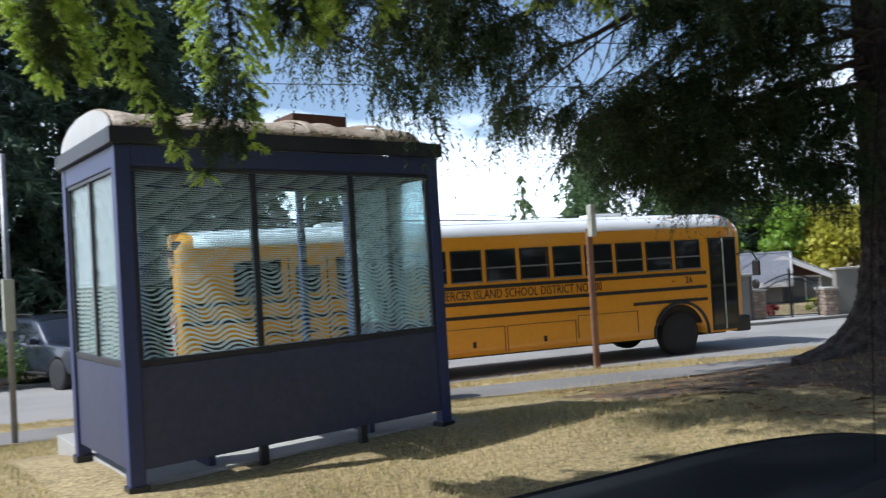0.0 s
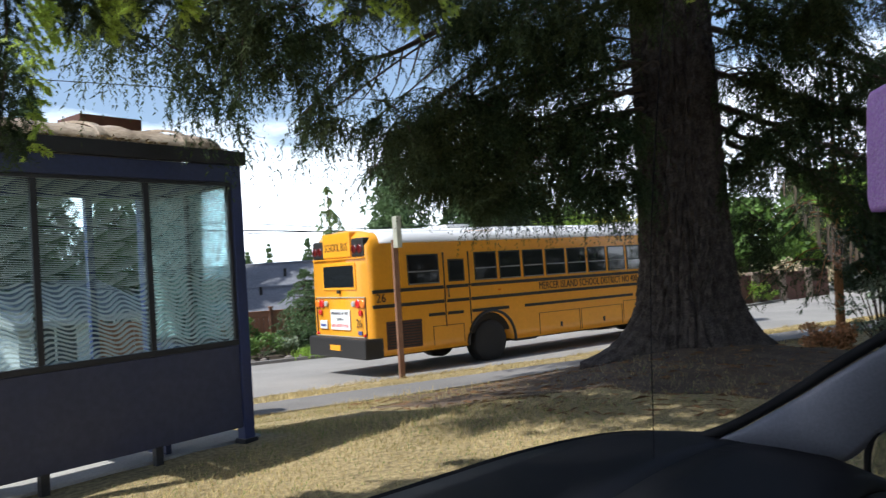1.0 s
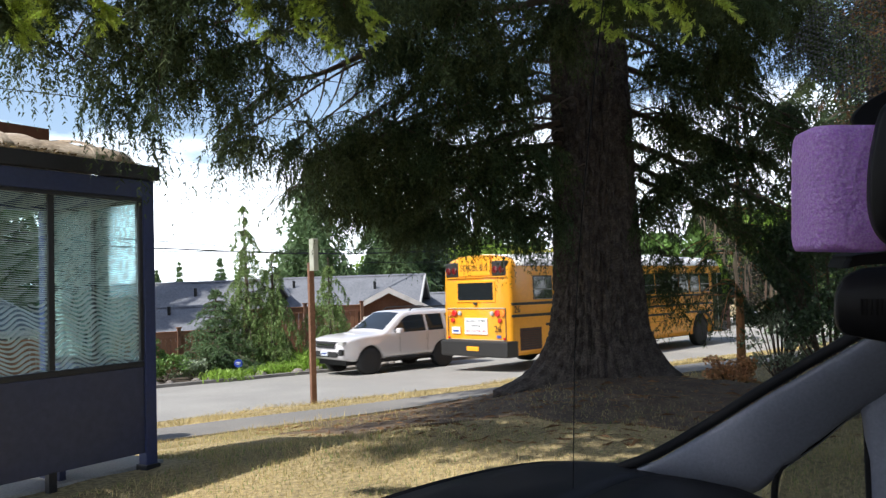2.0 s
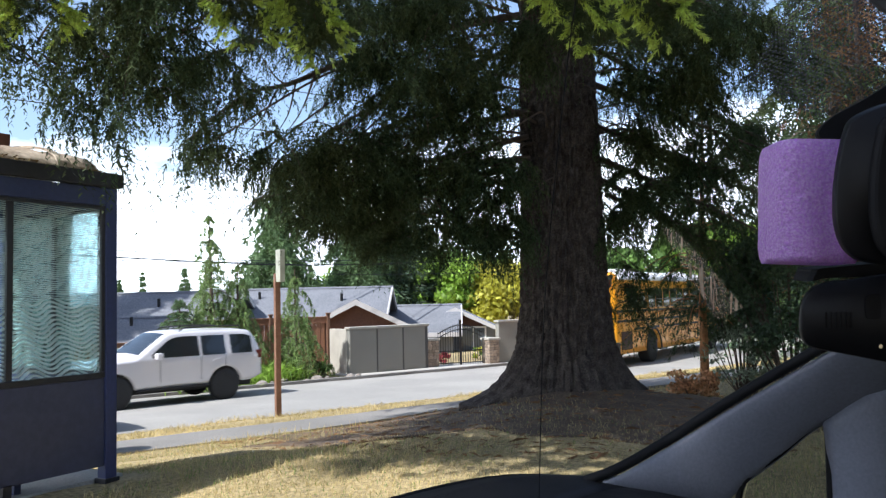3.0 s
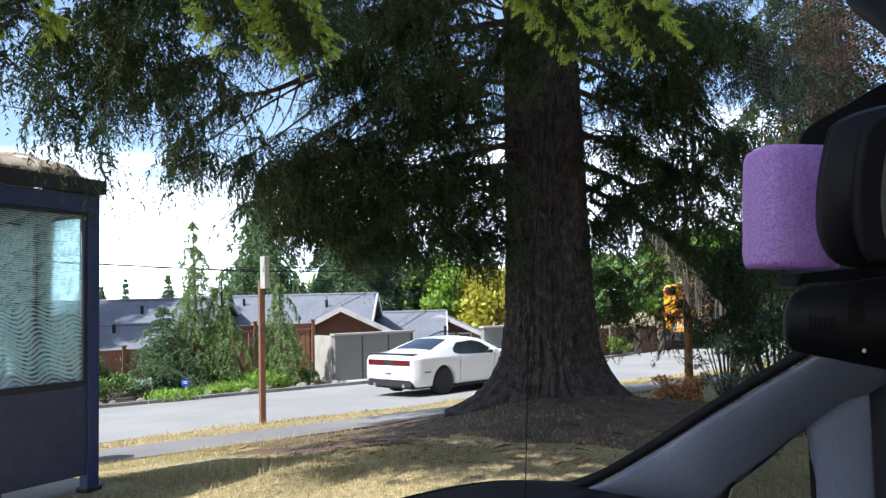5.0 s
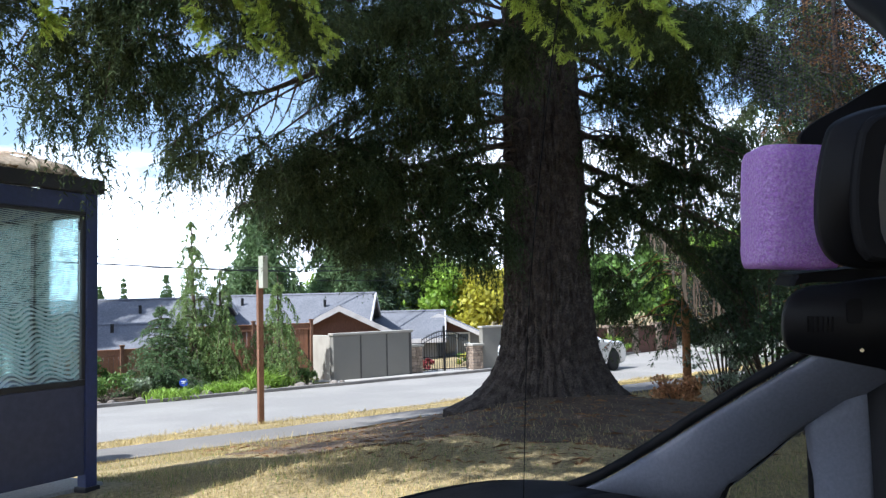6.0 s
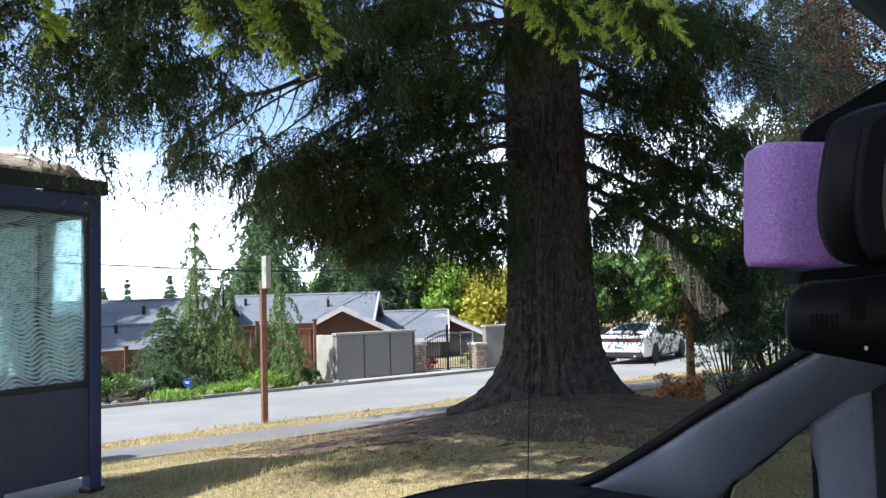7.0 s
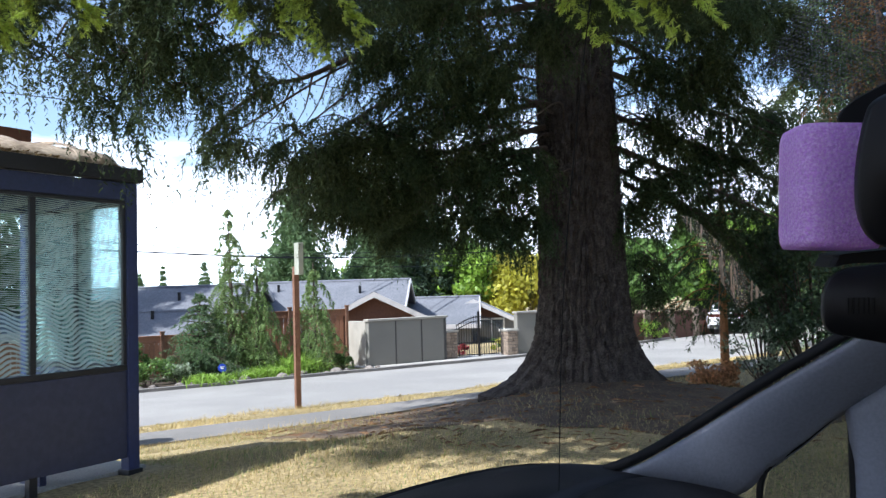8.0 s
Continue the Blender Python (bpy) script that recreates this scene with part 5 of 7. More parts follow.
# the upper crown, out of sight above, which shades the grass
g_ = np.random.default_rng(90)
up_a, up_b, wood_up = [], [], []
for k in range(34):
    z = 6.8 + k * 0.26
    a = k * 2.4
    ln = 4.6 * (1 - (z - 6.5) / 14) * g_.uniform(0.75, 1.1)
    p0 = np.array([TREE[0], TREE[1], z])
    way = np.array([math.cos(a), math.sin(a), 0])
    w, aa, bb = bough([p0, p0 + way * ln * 0.5 + [0, 0, -0.15], p0 + way * ln + [0, 0, -0.9]], 0.05, 1.3, 0.5, 300 + k, 0.1, 0.16, 0.6, False)
    wood_up.append(w[0])
    up_a.append(aa)
    up_b.append(bb)
for k in range(46):  # long boughs added out of sight to shade the grass
    z = 6.7 + 0.062 * k
    a = radians(128 + 58 * ((k * 0.618) % 1))
    ln = g_.uniform(4.2, 7.6)
    p0 = np.array([TREE[0], TREE[1], z])
    way = np.array([math.cos(a), math.sin(a), 0])
    w, aa, bb = bough([p0, p0 + way * ln * 0.5 + [0, 0, 0.2], p0 + way * ln + [0, 0, -0.3]], 0.05, 1.2, 0.5, 1300 + k, 0.1, 0.11, 0.5, False)
    wood_up.append(w[0])
    up_a.append(aa)
    up_b.append(bb)
v, f = gathered(wood_up)
raw("upper_limb", v, f, M["limb_bark"], fir)["kind"] = "stuff"
v, f = needle_mesh(np.concatenate(up_a), np.concatenate(up_b), 7, 0.18, 0.06, seed=5)
raw("upper_crown", v, f, M["needles"], fir)


# a nearer conifer whose boughs hang before the shelter with young bright tips
near_fir = thing("young_fir_boughs", "low fir boughs with bright yellow-green new tips", "tree")
NEAR = [
    ([(-0.9, 1.2, 5.6), (0.9, 3.3, 4.1), (1.75, 4.05, 3.0), (1.72, 4.05, 2.05)], 0.022, 0.42, 0.13, 0.022, 0.40),
    ([(-0.9, 1.2, 5.3), (0.5, 3.4, 3.8), (1.15, 4.35, 3.0), (1.52, 4.30, 2.20)], 0.022, 0.42, 0.13, 0.022, 0.40),
    ([(-0.9, 1.2, 5.2), (0.2, 3.4, 3.7), (0.85, 4.4, 3.0), (1.06, 4.65, 2.62)], 0.022, 0.36, 0.13, 0.025, 0.45),
    ([(-0.9, 1.2, 5.8), (1.2, 3.2, 4.3), (2.0, 3.95, 3.3), (2.2, 4.1, 2.85)], 0.022, 0.42, 0.13, 0.022, 0.40),
    ([(-0.9, 1.2, 5.9), (1.0, 2.6, 4.2), (1.9, 3.2, 3.2), (2.25, 3.45, 2.75)], 0.022, 0.32, 0.12, 0.03, 0.5),
    ([(-0.9, 1.2, 6.2), (1.6, 2.6, 4.5), (2.8, 3.1, 3.5), (3.45, 3.25, 2.98)], 0.022, 0.38, 0.12, 0.028, 0.5),
    ([(-0.9, 1.2, 6.3), (1.8, 2.3, 4.5), (3.1, 2.8, 3.45), (3.75, 2.95, 2.93)], 0.022, 0.38, 0.12, 0.028, 0.5),
    ([(-0.9, 1.2, 6.4), (1.7, 1.7, 4.4), (3.0, 1.5, 3.2), (3.75, 1.25, 2.66)], 0.02, 0.30, 0.11, 0.035, 0.6),
    ([(-0.9, 1.2, 6.4), (1.6, 1.4, 4.3), (2.9, 1.1, 3.1), (3.62, 0.85, 2.57)], 0.02, 0.26, 0.11, 0.04, 0.65),
]
v, f = tube(spline([(-1.6, 0.6, -0.2), (-1.45, 0.8, 3), (-1.2, 1.2, 6), (-0.5, 1.6, 13.2)], 20), np.linspace(0.22, 0.06, 20), 14)
raw("trunk", v, f, M["limb_bark"], near_fir)
# unseen upper boughs, added over car and grass only for their shade
top_a, top_b, top_w = [], [], []
g_ = np.random.default_rng(91)
for k in range(80):
    z = 6.0 + k * 0.088
    a = radians(12 + 50 * ((k * 0.618) % 1)) if k % 3 else radians(160 + 55 * ((k * 0.382) % 1))
    ln = (8.6 if k % 3 else 6.4) * (1 - (z - 6.0) / 16) * g_.uniform(0.7, 1.1)
    p0 = np.array([-1.2 + 0.011 * k, 1.2 + 0.006 * k, z])
    way = np.array([math.cos(a), math.sin(a), 0])
    w, aa, bb = bough([p0, p0 + way * ln * 0.5, p0 + way * ln + [0, 0, -0.6]], 0.03, 1.0, 0.4, 700 + k, 0.1, 0.14, 0.5, False)
    top_w.append(w[0])
    top_a.append(aa)
    top_b.append(bb)
v, f = gathered(top_w)
raw("upper_limb", v, f, M["limb_bark"], near_fir)["kind"] = "stuff"
v, f = needle_mesh(np.concatenate(top_a), np.concatenate(top_b), 7, 0.17, 0.055, seed=15)
raw("upper_crown", v, f, M["needles"], near_fir)
old_a, old_b, new_a, new_b = [], [], [], []
for k, (pts, r0, side, hang, pitch, start) in enumerate(NEAR):
    w, a, b = bough(pts, r0, side, hang, 140 + k, start, pitch, 0.15)
    v, f = gathered(w)
    raw("limb", v, f, M["limb_bark"], near_fir)
    g = np.random.default_rng(k)
    axis = spline(pts, 40)
    out_ = np.linalg.norm(a[:, None] - axis[None], axis=2).min(1) + 0.05 * g.uniform(size=len(a)) + 0.10 * (a[:, 2] - axis[:, 2].mean())
    tip = out_ > np.median(out_)
    old_a.append(a[~tip]); old_b.append(b[~tip])
    new_a.append(a[tip]); new_b.append(b[tip])
v, f = needle_mesh(np.concatenate(old_a), np.concatenate(old_b), 14, 0.028, 0.0045, (0.8, 1.3), seed=8)
raw("crown", v, f, M["needles"], near_fir)
v, f = needle_mesh(np.concatenate(new_a), np.concatenate(new_b), 18, 0.030, 0.0085, (0.5, 1.0), seed=9)
raw("young_foliage", v, f, M["new_needles"], near_fir, "bright yellow-green young needle tips")


def conifer(name, label, x, y, height, radius, mat, seed, needle=0.10, weep=0.5, trunk_r=0.16, first=0.06, whorls=26, per=6, n=5, z0=None, hangs=0.3, thin=1.0, wood="limb_bark", gap=0.14):
    """A whole conifer: tapered trunk and tiers of boughs with hanging sprays, uneven in outline."""
    g = np.random.default_rng(seed)
    z = float(land(x, y)) if z0 is None else z0
    t = thing(name, label, "tree", m=pose(x, y, z))
    lean = g.uniform(-0.03, 0.03, 2) * height
    line = spline([(0, 0, -0.3), (lean[0] * 0.3, lean[1] * 0.3, height * 0.5), (lean[0], lean[1], height)], 20)
    v, f = tube(line, np.linspace(trunk_r, 0.012, 20), 9)
    raw("trunk", v, f, M[wood], t)
    wood_, a_, b_ = [], [], []
    for k in range(whorls):
        u = first + (1 - first) * (k + g.uniform(0, 0.7)) / whorls
        c = np.array([np.interp(u * height, line[:, 2], line[:, 0]), np.interp(u * height, line[:, 2], line[:, 1]), u * height])
        for j in range(per):
            a = 2 * math.pi * (j + g.uniform(0, 0.9)) / per
            ln = radius * ((1 - u)**0.85 + 0.04) * g.uniform(0.4, 1.3) * thin
            way = np.array([math.cos(a), math.sin(a), g.uniform(-0.1, 0.25)])
            w, aa, bb = bough([c, c + way * ln * 0.5, c + way * ln + [0, 0, -weep * ln * 0.8]], 0.012 + 0.012 * (1 - u), ln * 0.42, hangs * (0.4 + 0.8 * (1 - u)), int(g.integers(1e6)), 0.08, gap, weep, False)
            wood_.append(w[0])
            a_.append(aa)
            b_.append(bb)
    a_, b_ = np.concatenate(a_), np.concatenate(b_)
    v, f = gathered(wood_)
    raw("limb_wood", v, f, M[wood], t)["kind"] = "stuff"
    v, f = needle_mesh(a_, b_, n, needle, needle * 0.22, seed=seed)
    raw("crown", v, f, M[mat], t)
    return t


def leafy(name, label, x, y, height, radius, mat, seed, leaf=0.09, count=9000, z0=None, stem=True, squash=0.9, base=0.25, blobs=26, category="tree", second=None):
    """A broadleaf tree or shrub: forked limbs and many small folded leaves in uneven clumps."""
    g = np.random.default_rng(seed)
    z = float(land(x, y)) if z0 is None else z0
    t = thing(name, label, category, m=pose(x, y, z))
    pieces, centres = [], []
    for k in range(blobs):
        a, e = g.uniform(0, 2 * math.pi), g.uniform(-0.5, 1.0)
        rr = radius * (0.45 + 0.5 * g.uniform())
        c = np.array([math.cos(a) * rr * math.cos(e), math.sin(a) * rr * math.cos(e), height * (base + (1 - base) * 0.5) + math.sin(e) * height * (1 - base) * 0.5 * squash])
        centres.append((c, radius * g.uniform(0.20, 0.42)))
        if stem:
            pieces.append(tube(spline([(0, 0, 0.0), (c[0] * 0.15, c[1] * 0.15, height * base * 0.8), c], 9), np.linspace(0.05 * height / 5, 0.006, 9), 5))
    if stem:
        v, f = gathered(pieces)
        raw("limb_fork", v, f, M["limb_bark"], t)["kind"] = "stuff"
    per = count // blobs
    vs = []
    for c, r in centres:
        p = g.normal(size=(per, 3))
        p = unit(p) * (r * g.uniform(0.35, 1.15, (per, 1))) * [1, 1, 0.75] + c
        d1 = unit(g.normal(size=(per, 3))) * leaf * g.uniform(0.6, 1.2, (per, 1))
        d2 = unit(np.cross(d1, g.normal(size=(per, 3)))) * leaf * 0.32
        vs.append(np.stack([p - d1 * 0.5, p + d2, p + d1 * 0.5, p - d2], 1))
    v = np.concatenate(vs).reshape(-1, 3)
    f = np.arange(len(v)).reshape(-1, 4)
    if second:
        cut = (len(f) * 3 // 4) * 4
        raw("crown", v[:cut], f[:cut // 4], M[mat], t)
        raw("blossom", v[cut:], f[:(len(v) - cut) // 4], M[second], t)
    else:
        raw("crown", v, f, M[mat], t)
    return t


def tuft(name, label, x, y, height, spread, mat, seed, count=420, width=0.012, category="plant", z0=None):
    """A clump of long arching blades."""
    g = np.random.default_rng(seed)
    t = thing(name, label, category, m=pose(x, y, float(land(x, y)) + 0.03 if z0 is None else z0))
    p = np.concatenate([g.normal(size=(count, 2)) * spread * 0.35, np.zeros((count, 1))], 1)
    d = np.concatenate([g.normal(size=(count, 2)) * 0.55, np.ones((count, 1))], 1)
    d = unit(d) * height * g.uniform(0.6, 1.15, (count, 1))
    out = d * [1, 1, 0]
    s = unit(np.cross(d, g.normal(size=(count, 3)))) * width / 2
    m1, m2 = p + d * 0.55, p + d * 0.9 + out * 0.35 - [0, 0, height * 0.12]
    v = np.stack([p - s, p + s, m1 + s, m2, m1 - s], 1)
    f4 = np.arange(count)[:, None] * 5
    tris = np.concatenate([f4 + [0, 1, 2], f4 + [0, 2, 4], f4 + [4, 2, 3]])
    raw("foliage", v.reshape(-1, 3), tris, M[mat], t)["kind"] = "stuff"
    return t


# planting across the road
conifer("weeping_cedar", "tall weeping cedar with drooping grey-green sprays", 18.3, 19.0, 5.5, 1.5, "cedar", 1, needle=0.11, weep=1.2, whorls=15, per=4, n=8, hangs=0.42, trunk_r=0.10)
conifer("weeping_cedar", "smaller weeping cedar beside the tall one", 18.9, 18.5, 3.9, 1.4, "cedar", 2, needle=0.11, weep=1.2, whorls=11, per=4, n=8, hangs=0.40, trunk_r=0.08)
conifer("weeping_cedar", "weeping cedar in front of the fence", 20.4, 17.4, 3.6, 1.6, "cedar", 3, needle=0.11, weep=1.2, whorls=10, per=4, n=8, hangs=0.40, trunk_r=0.08)
conifer("small_spruce", "dense dark green young spruce", 17.1, 19.2, 2.7, 1.35, "mid_conifer", 4, needle=0.08, weep=0.25, whorls=24, per=7, n=6, hangs=0.2, trunk_r=0.07)
for k, (x, y, h, r, mat, lab) in enumerate((
        (15.2, 19.2, 0.75, 0.65, "leaf_mid", "low rounded green shrub"), (16.0, 18.9, 0.55, 0.5, "leaf_silver", "pale grey-green low shrub"),
        (15.7, 20.4, 1.35, 0.45, "leaf_mid", "tall loose rose bush against the fence"), (16.9, 18.6, 0.75, 0.55, "leaf_dark", "low mixed shrub with pale flowers"),
        (17.6, 18.3, 0.5, 0.5, "leaf_silver", "pale grey-green bedding plant"), (21.3, 17.0, 0.45, 0.4, "leaf_mid", "small green bedding plant"),
        (13.8, 20.2, 0.9, 0.8, "leaf_dark", "dark low hedge plant"), (19.9, 17.6, 0.7, 0.5, "leaf_mid", "leafy shrub under the cedars"))):
    leafy("shrub", lab, x, y, h, r, mat, 60 + k, leaf=0.085, count=1400, blobs=12, base=0.05, category="shrub")
for k, (x, y, h) in enumerate(((16.3, 18.0, 0.4), (17.7, 17.75, 0.42), (18.2, 17.6, 0.45), (18.7, 17.45, 0.42), (19.35, 17.35, 0.85), (16.7, 17.95, 0.35), (20.0, 17.2, 0.5))):
    tuft("grass_clump", "bright green arching ornamental grass", x, y, h, 0.75, "leaf_bright", 80 + k, count=520, width=0.03)
for k in range(16):
    x = 14.5 + 0.46 * k
    y = float(near_edge(x)) + (7.95 + 0.2 * math.sin(k * 2.1)) / 0.912
    b = bmesh.new()
    bmesh.ops.create_icosphere(b, subdivisions=2, radius=0.13 + 0.05 * math.sin(k * 3.3))
    for q in b.verts:
        q.co *= 1 + 0.35 * noise_at(q.co * 6 + Vector((k, 0, 0)))
        q.co.z *= 0.7
    ob = part("edging_stone", b, M["rock"])
    ob.matrix_basis = pose(x, y, float(land(x, y)) + 0.06, 0, 0, k * 40)
    tagged(ob, "rough grey-brown edging stone", "stone", "stones along the bed")

# woods behind
conifer("tall_conifer", "tall dark conifer across the road", 7.5, 33.0, 24, 5.0, "dark_conifer", 21, needle=0.48, weep=0.5, whorls=34, per=7, n=4, trunk_r=0.4, first=0.1, hangs=0.9, gap=0.42)
conifer("tall_conifer", "tall dark conifer across the road", 12.0, 35.5, 26, 5.2, "dark_conifer", 22, needle=0.48, weep=0.5, whorls=34, per=7, n=4, trunk_r=0.42, first=0.12, hangs=0.9, gap=0.42)
conifer("tall_conifer", "tall dark conifer across the road", 3.2, 31.0, 22, 5.0, "dark_conifer", 23, needle=0.48, weep=0.5, whorls=32, per=7, n=4, trunk_r=0.4, first=0.06, hangs=0.9, gap=0.42)
conifer("tall_conifer", "tall dark conifer across the road", 0.0, 36.0, 25, 5.4, "dark_conifer", 24, needle=0.50, weep=0.5, whorls=32, per=7, n=4, trunk_r=0.4, first=0.04, hangs=0.9, gap=0.42)
conifer("tall_conifer", "dark conifer with lower boughs", 9.8, 30.5, 15, 4.2, "dark_conifer", 25, needle=0.36, weep=0.5, whorls=28, per=7, n=4, trunk_r=0.3, first=0.02, hangs=0.8, gap=0.28)
conifer("tall_conifer", "conifer behind the houses across the road", 16.6, 36.5, 12.5, 3.8, "mid_conifer", 41, needle=0.36, weep=0.5, whorls=24, per=7, n=4, trunk_r=0.25, first=0.02, hangs=0.8, gap=0.25)
conifer("tall_conifer", "conifer behind the houses across the road", 20.0, 35.5, 10.5, 3.4, "mid_conifer", 42, needle=0.36, weep=0.5, whorls=22, per=7, n=4, trunk_r=0.22, first=0.02, hangs=0.8, gap=0.25)
conifer("far_conifer", "broad green conifer behind the houses", 45.0, 40.0, 13.5, 5.0, "mid_conifer", 26, needle=0.50, weep=0.6, whorls=30, per=7, n=4, trunk_r=0.35, z0=-2.5, hangs=0.9, gap=0.42)
conifer("far_conifer", "broad green conifer behind the houses", 51.0, 37.5, 12.5, 5.0, "mid_conifer", 27, needle=0.50, weep=0.6, whorls=30, per=7, n=4, trunk_r=0.35, z0=-2.5, hangs=0.9, gap=0.42)
conifer("far_conifer", "dark conifer behind the houses", 56.0, 36.0, 15, 5.0, "dark_conifer", 28, needle=0.50, weep=0.5, whorls=28, per=7, n=4, trunk_r=0.35, z0=-2.5, hangs=0.9, gap=0.42)
for k, (x, y, h, r, mat) in enumerate(((62, 43, 9.0, 4.5, "leaf_bright"), (58, 34, 7.6, 4.0, "leaf_bright"), (66, 36, 9.5, 4.5, "leaf_mid"), (60, 28.5, 6.4, 3.6, "leaf_yellow"), (64, 31, 7.0, 3.6, "leaf_yellow"),
                                       (70, 27, 7.5, 4, "leaf_mid"), (62, 24, 5.5, 3, "leaf_mid"), (52, 9, 6.5, 3.6, "leaf_bright"), (46, 9.5, 5.0, 2.8, "leaf_bright"), (58, 12, 8, 4, "leaf_mid"), (50, 2, 8, 4.5, "leaf_mid"))):
    leafy("broadleaf_tree", "sunlit broadleaf tree behind the houses", x, y, h, r, mat, 200 + k, leaf=0.50, count=6000, z0=-2.6 if y > 15 else -1.4, blobs=30, base=0.15)
for k in range(24):
    a = radians(38 + k * 1.4)
    d = 235 + 25 * math.sin(k * 1.7)
    h = 11 + 4 * math.sin(k * 2.3) + (3 if k > 6 else 0)
    conifer("distant_conifer", "distant conifer on the skyline", d * math.sin(a), d * math.cos(a), h, 2.6, "mid_conifer", 400 + k, needle=0.9, weep=0.4, whorls=14, per=5, n=3, trunk_r=0.3, z0=-2.8, hangs=0.8, gap=0.3)

# unseen conifers added behind and beside the car to cut skylight and reflections
for k, (x, y, h) in enumerate(((-7, -14, 21), (3, -12, 22), (12, -10, 20), (19, -8, 18), (25, -5, 16), (-15, -4, 16), (-17, 12, 15))):
    conifer("tall_conifer", "tall dark conifer out of view, added to block skylight", x, y, h, 4.6, "dark_conifer", 500 + k, needle=0.6, weep=0.5, whorls=20, per=6, n=4, trunk_r=0.35, first=0.05, hangs=1.0, gap=0.5)
for k, (x, y, h, r, mat) in enumerate(((42, 13.5, 5.5, 3, "leaf_mid"), (47, 4.0, 6.5, 3.3, "leaf_mid"), (41, 1.0, 7.5, 3.8, "leaf_mid"), (36, -2.5, 8, 4, "leaf_dark"), (56, 6, 8, 4.5, "leaf_bright"), (38.5, 15.0, 3.2, 1.8, "leaf_bright"))):
    leafy("broadleaf_tree", "green broadleaf tree by the bend of the road", x, y, h, r, mat, 230 + k, leaf=0.36, count=6000, z0=-1.4, blobs=30, base=0.06)

# right of the fir: small red-barked tree, dead shrub, dark thicket, tall trees beyond
small = conifer("red_barked_tree", "small tree with a sunlit orange-red trunk", 13.7, 2.95, 5.2, 1.6, "needles", 31, needle=0.06, weep=0.5, whorls=16, per=5, n=7, trunk_r=0.085, first=0.28, hangs=0.22, wood="orange_bark", gap=0.10)
leafy("dead_shrub", "withered orange-brown shrub on the dry grass", 13.1, 2.95, 0.62, 0.42, "dead_leaf", 33, leaf=0.075, count=1500, blobs=14, base=0.02, category="shrub")
leafy("thicket", "tall dark leafy thicket with grey stems", 13.2, 1.55, 2.7, 1.2, "leaf_dark", 34, leaf=0.075, count=9500, blobs=34, base=0.08, category="shrub")
leafy("thicket", "dark leafy shrub behind the withered one", 14.6, 2.5, 2.5, 0.70, "leaf_dark", 39, leaf=0.07, count=6500, blobs=26, base=0.06, category="shrub")
leafy("thicket", "loose sunlit shrub at the thicket's edge", 13.6, 2.25, 1.3, 0.6, "leaf_silver", 35, leaf=0.06, count=1800, blobs=16, base=0.05, category="shrub")
conifer("thin_conifer", "sparse conifer with browning needles", 17.5, 0.6, 11, 2.2, "brown_needles", 36, needle=0.14, weep=0.5, whorls=26, per=5, n=3, trunk_r=0.12, first=0.2, hangs=0.35, gap=0.2)
conifer("tall_conifer", "dark conifer beyond the thicket", 20.5, 1.2, 13, 3.2, "needles", 37, needle=0.2, weep=0.5, whorls=28, per=6, n=4, trunk_r=0.22, first=0.2, hangs=0.5, gap=0.2)
conifer("tall_conifer", "dark conifer beyond the thicket", 17.0, -2.6, 14, 3.4, "needles", 38, needle=0.2, weep=0.5, whorls=28, per=6, n=4, trunk_r=0.25, first=0.05, hangs=0.5, gap=0.2)
conifer("tall_conifer", "green conifer beside the bend of the road", 30.0, 1.5, 12, 3.6, "mid_conifer", 39, needle=0.26, weep=0.5, whorls=28, per=6, n=4, trunk_r=0.25, first=0.12, hangs=0.6, gap=0.22)
BINX, BINY = 6.0, 8.7


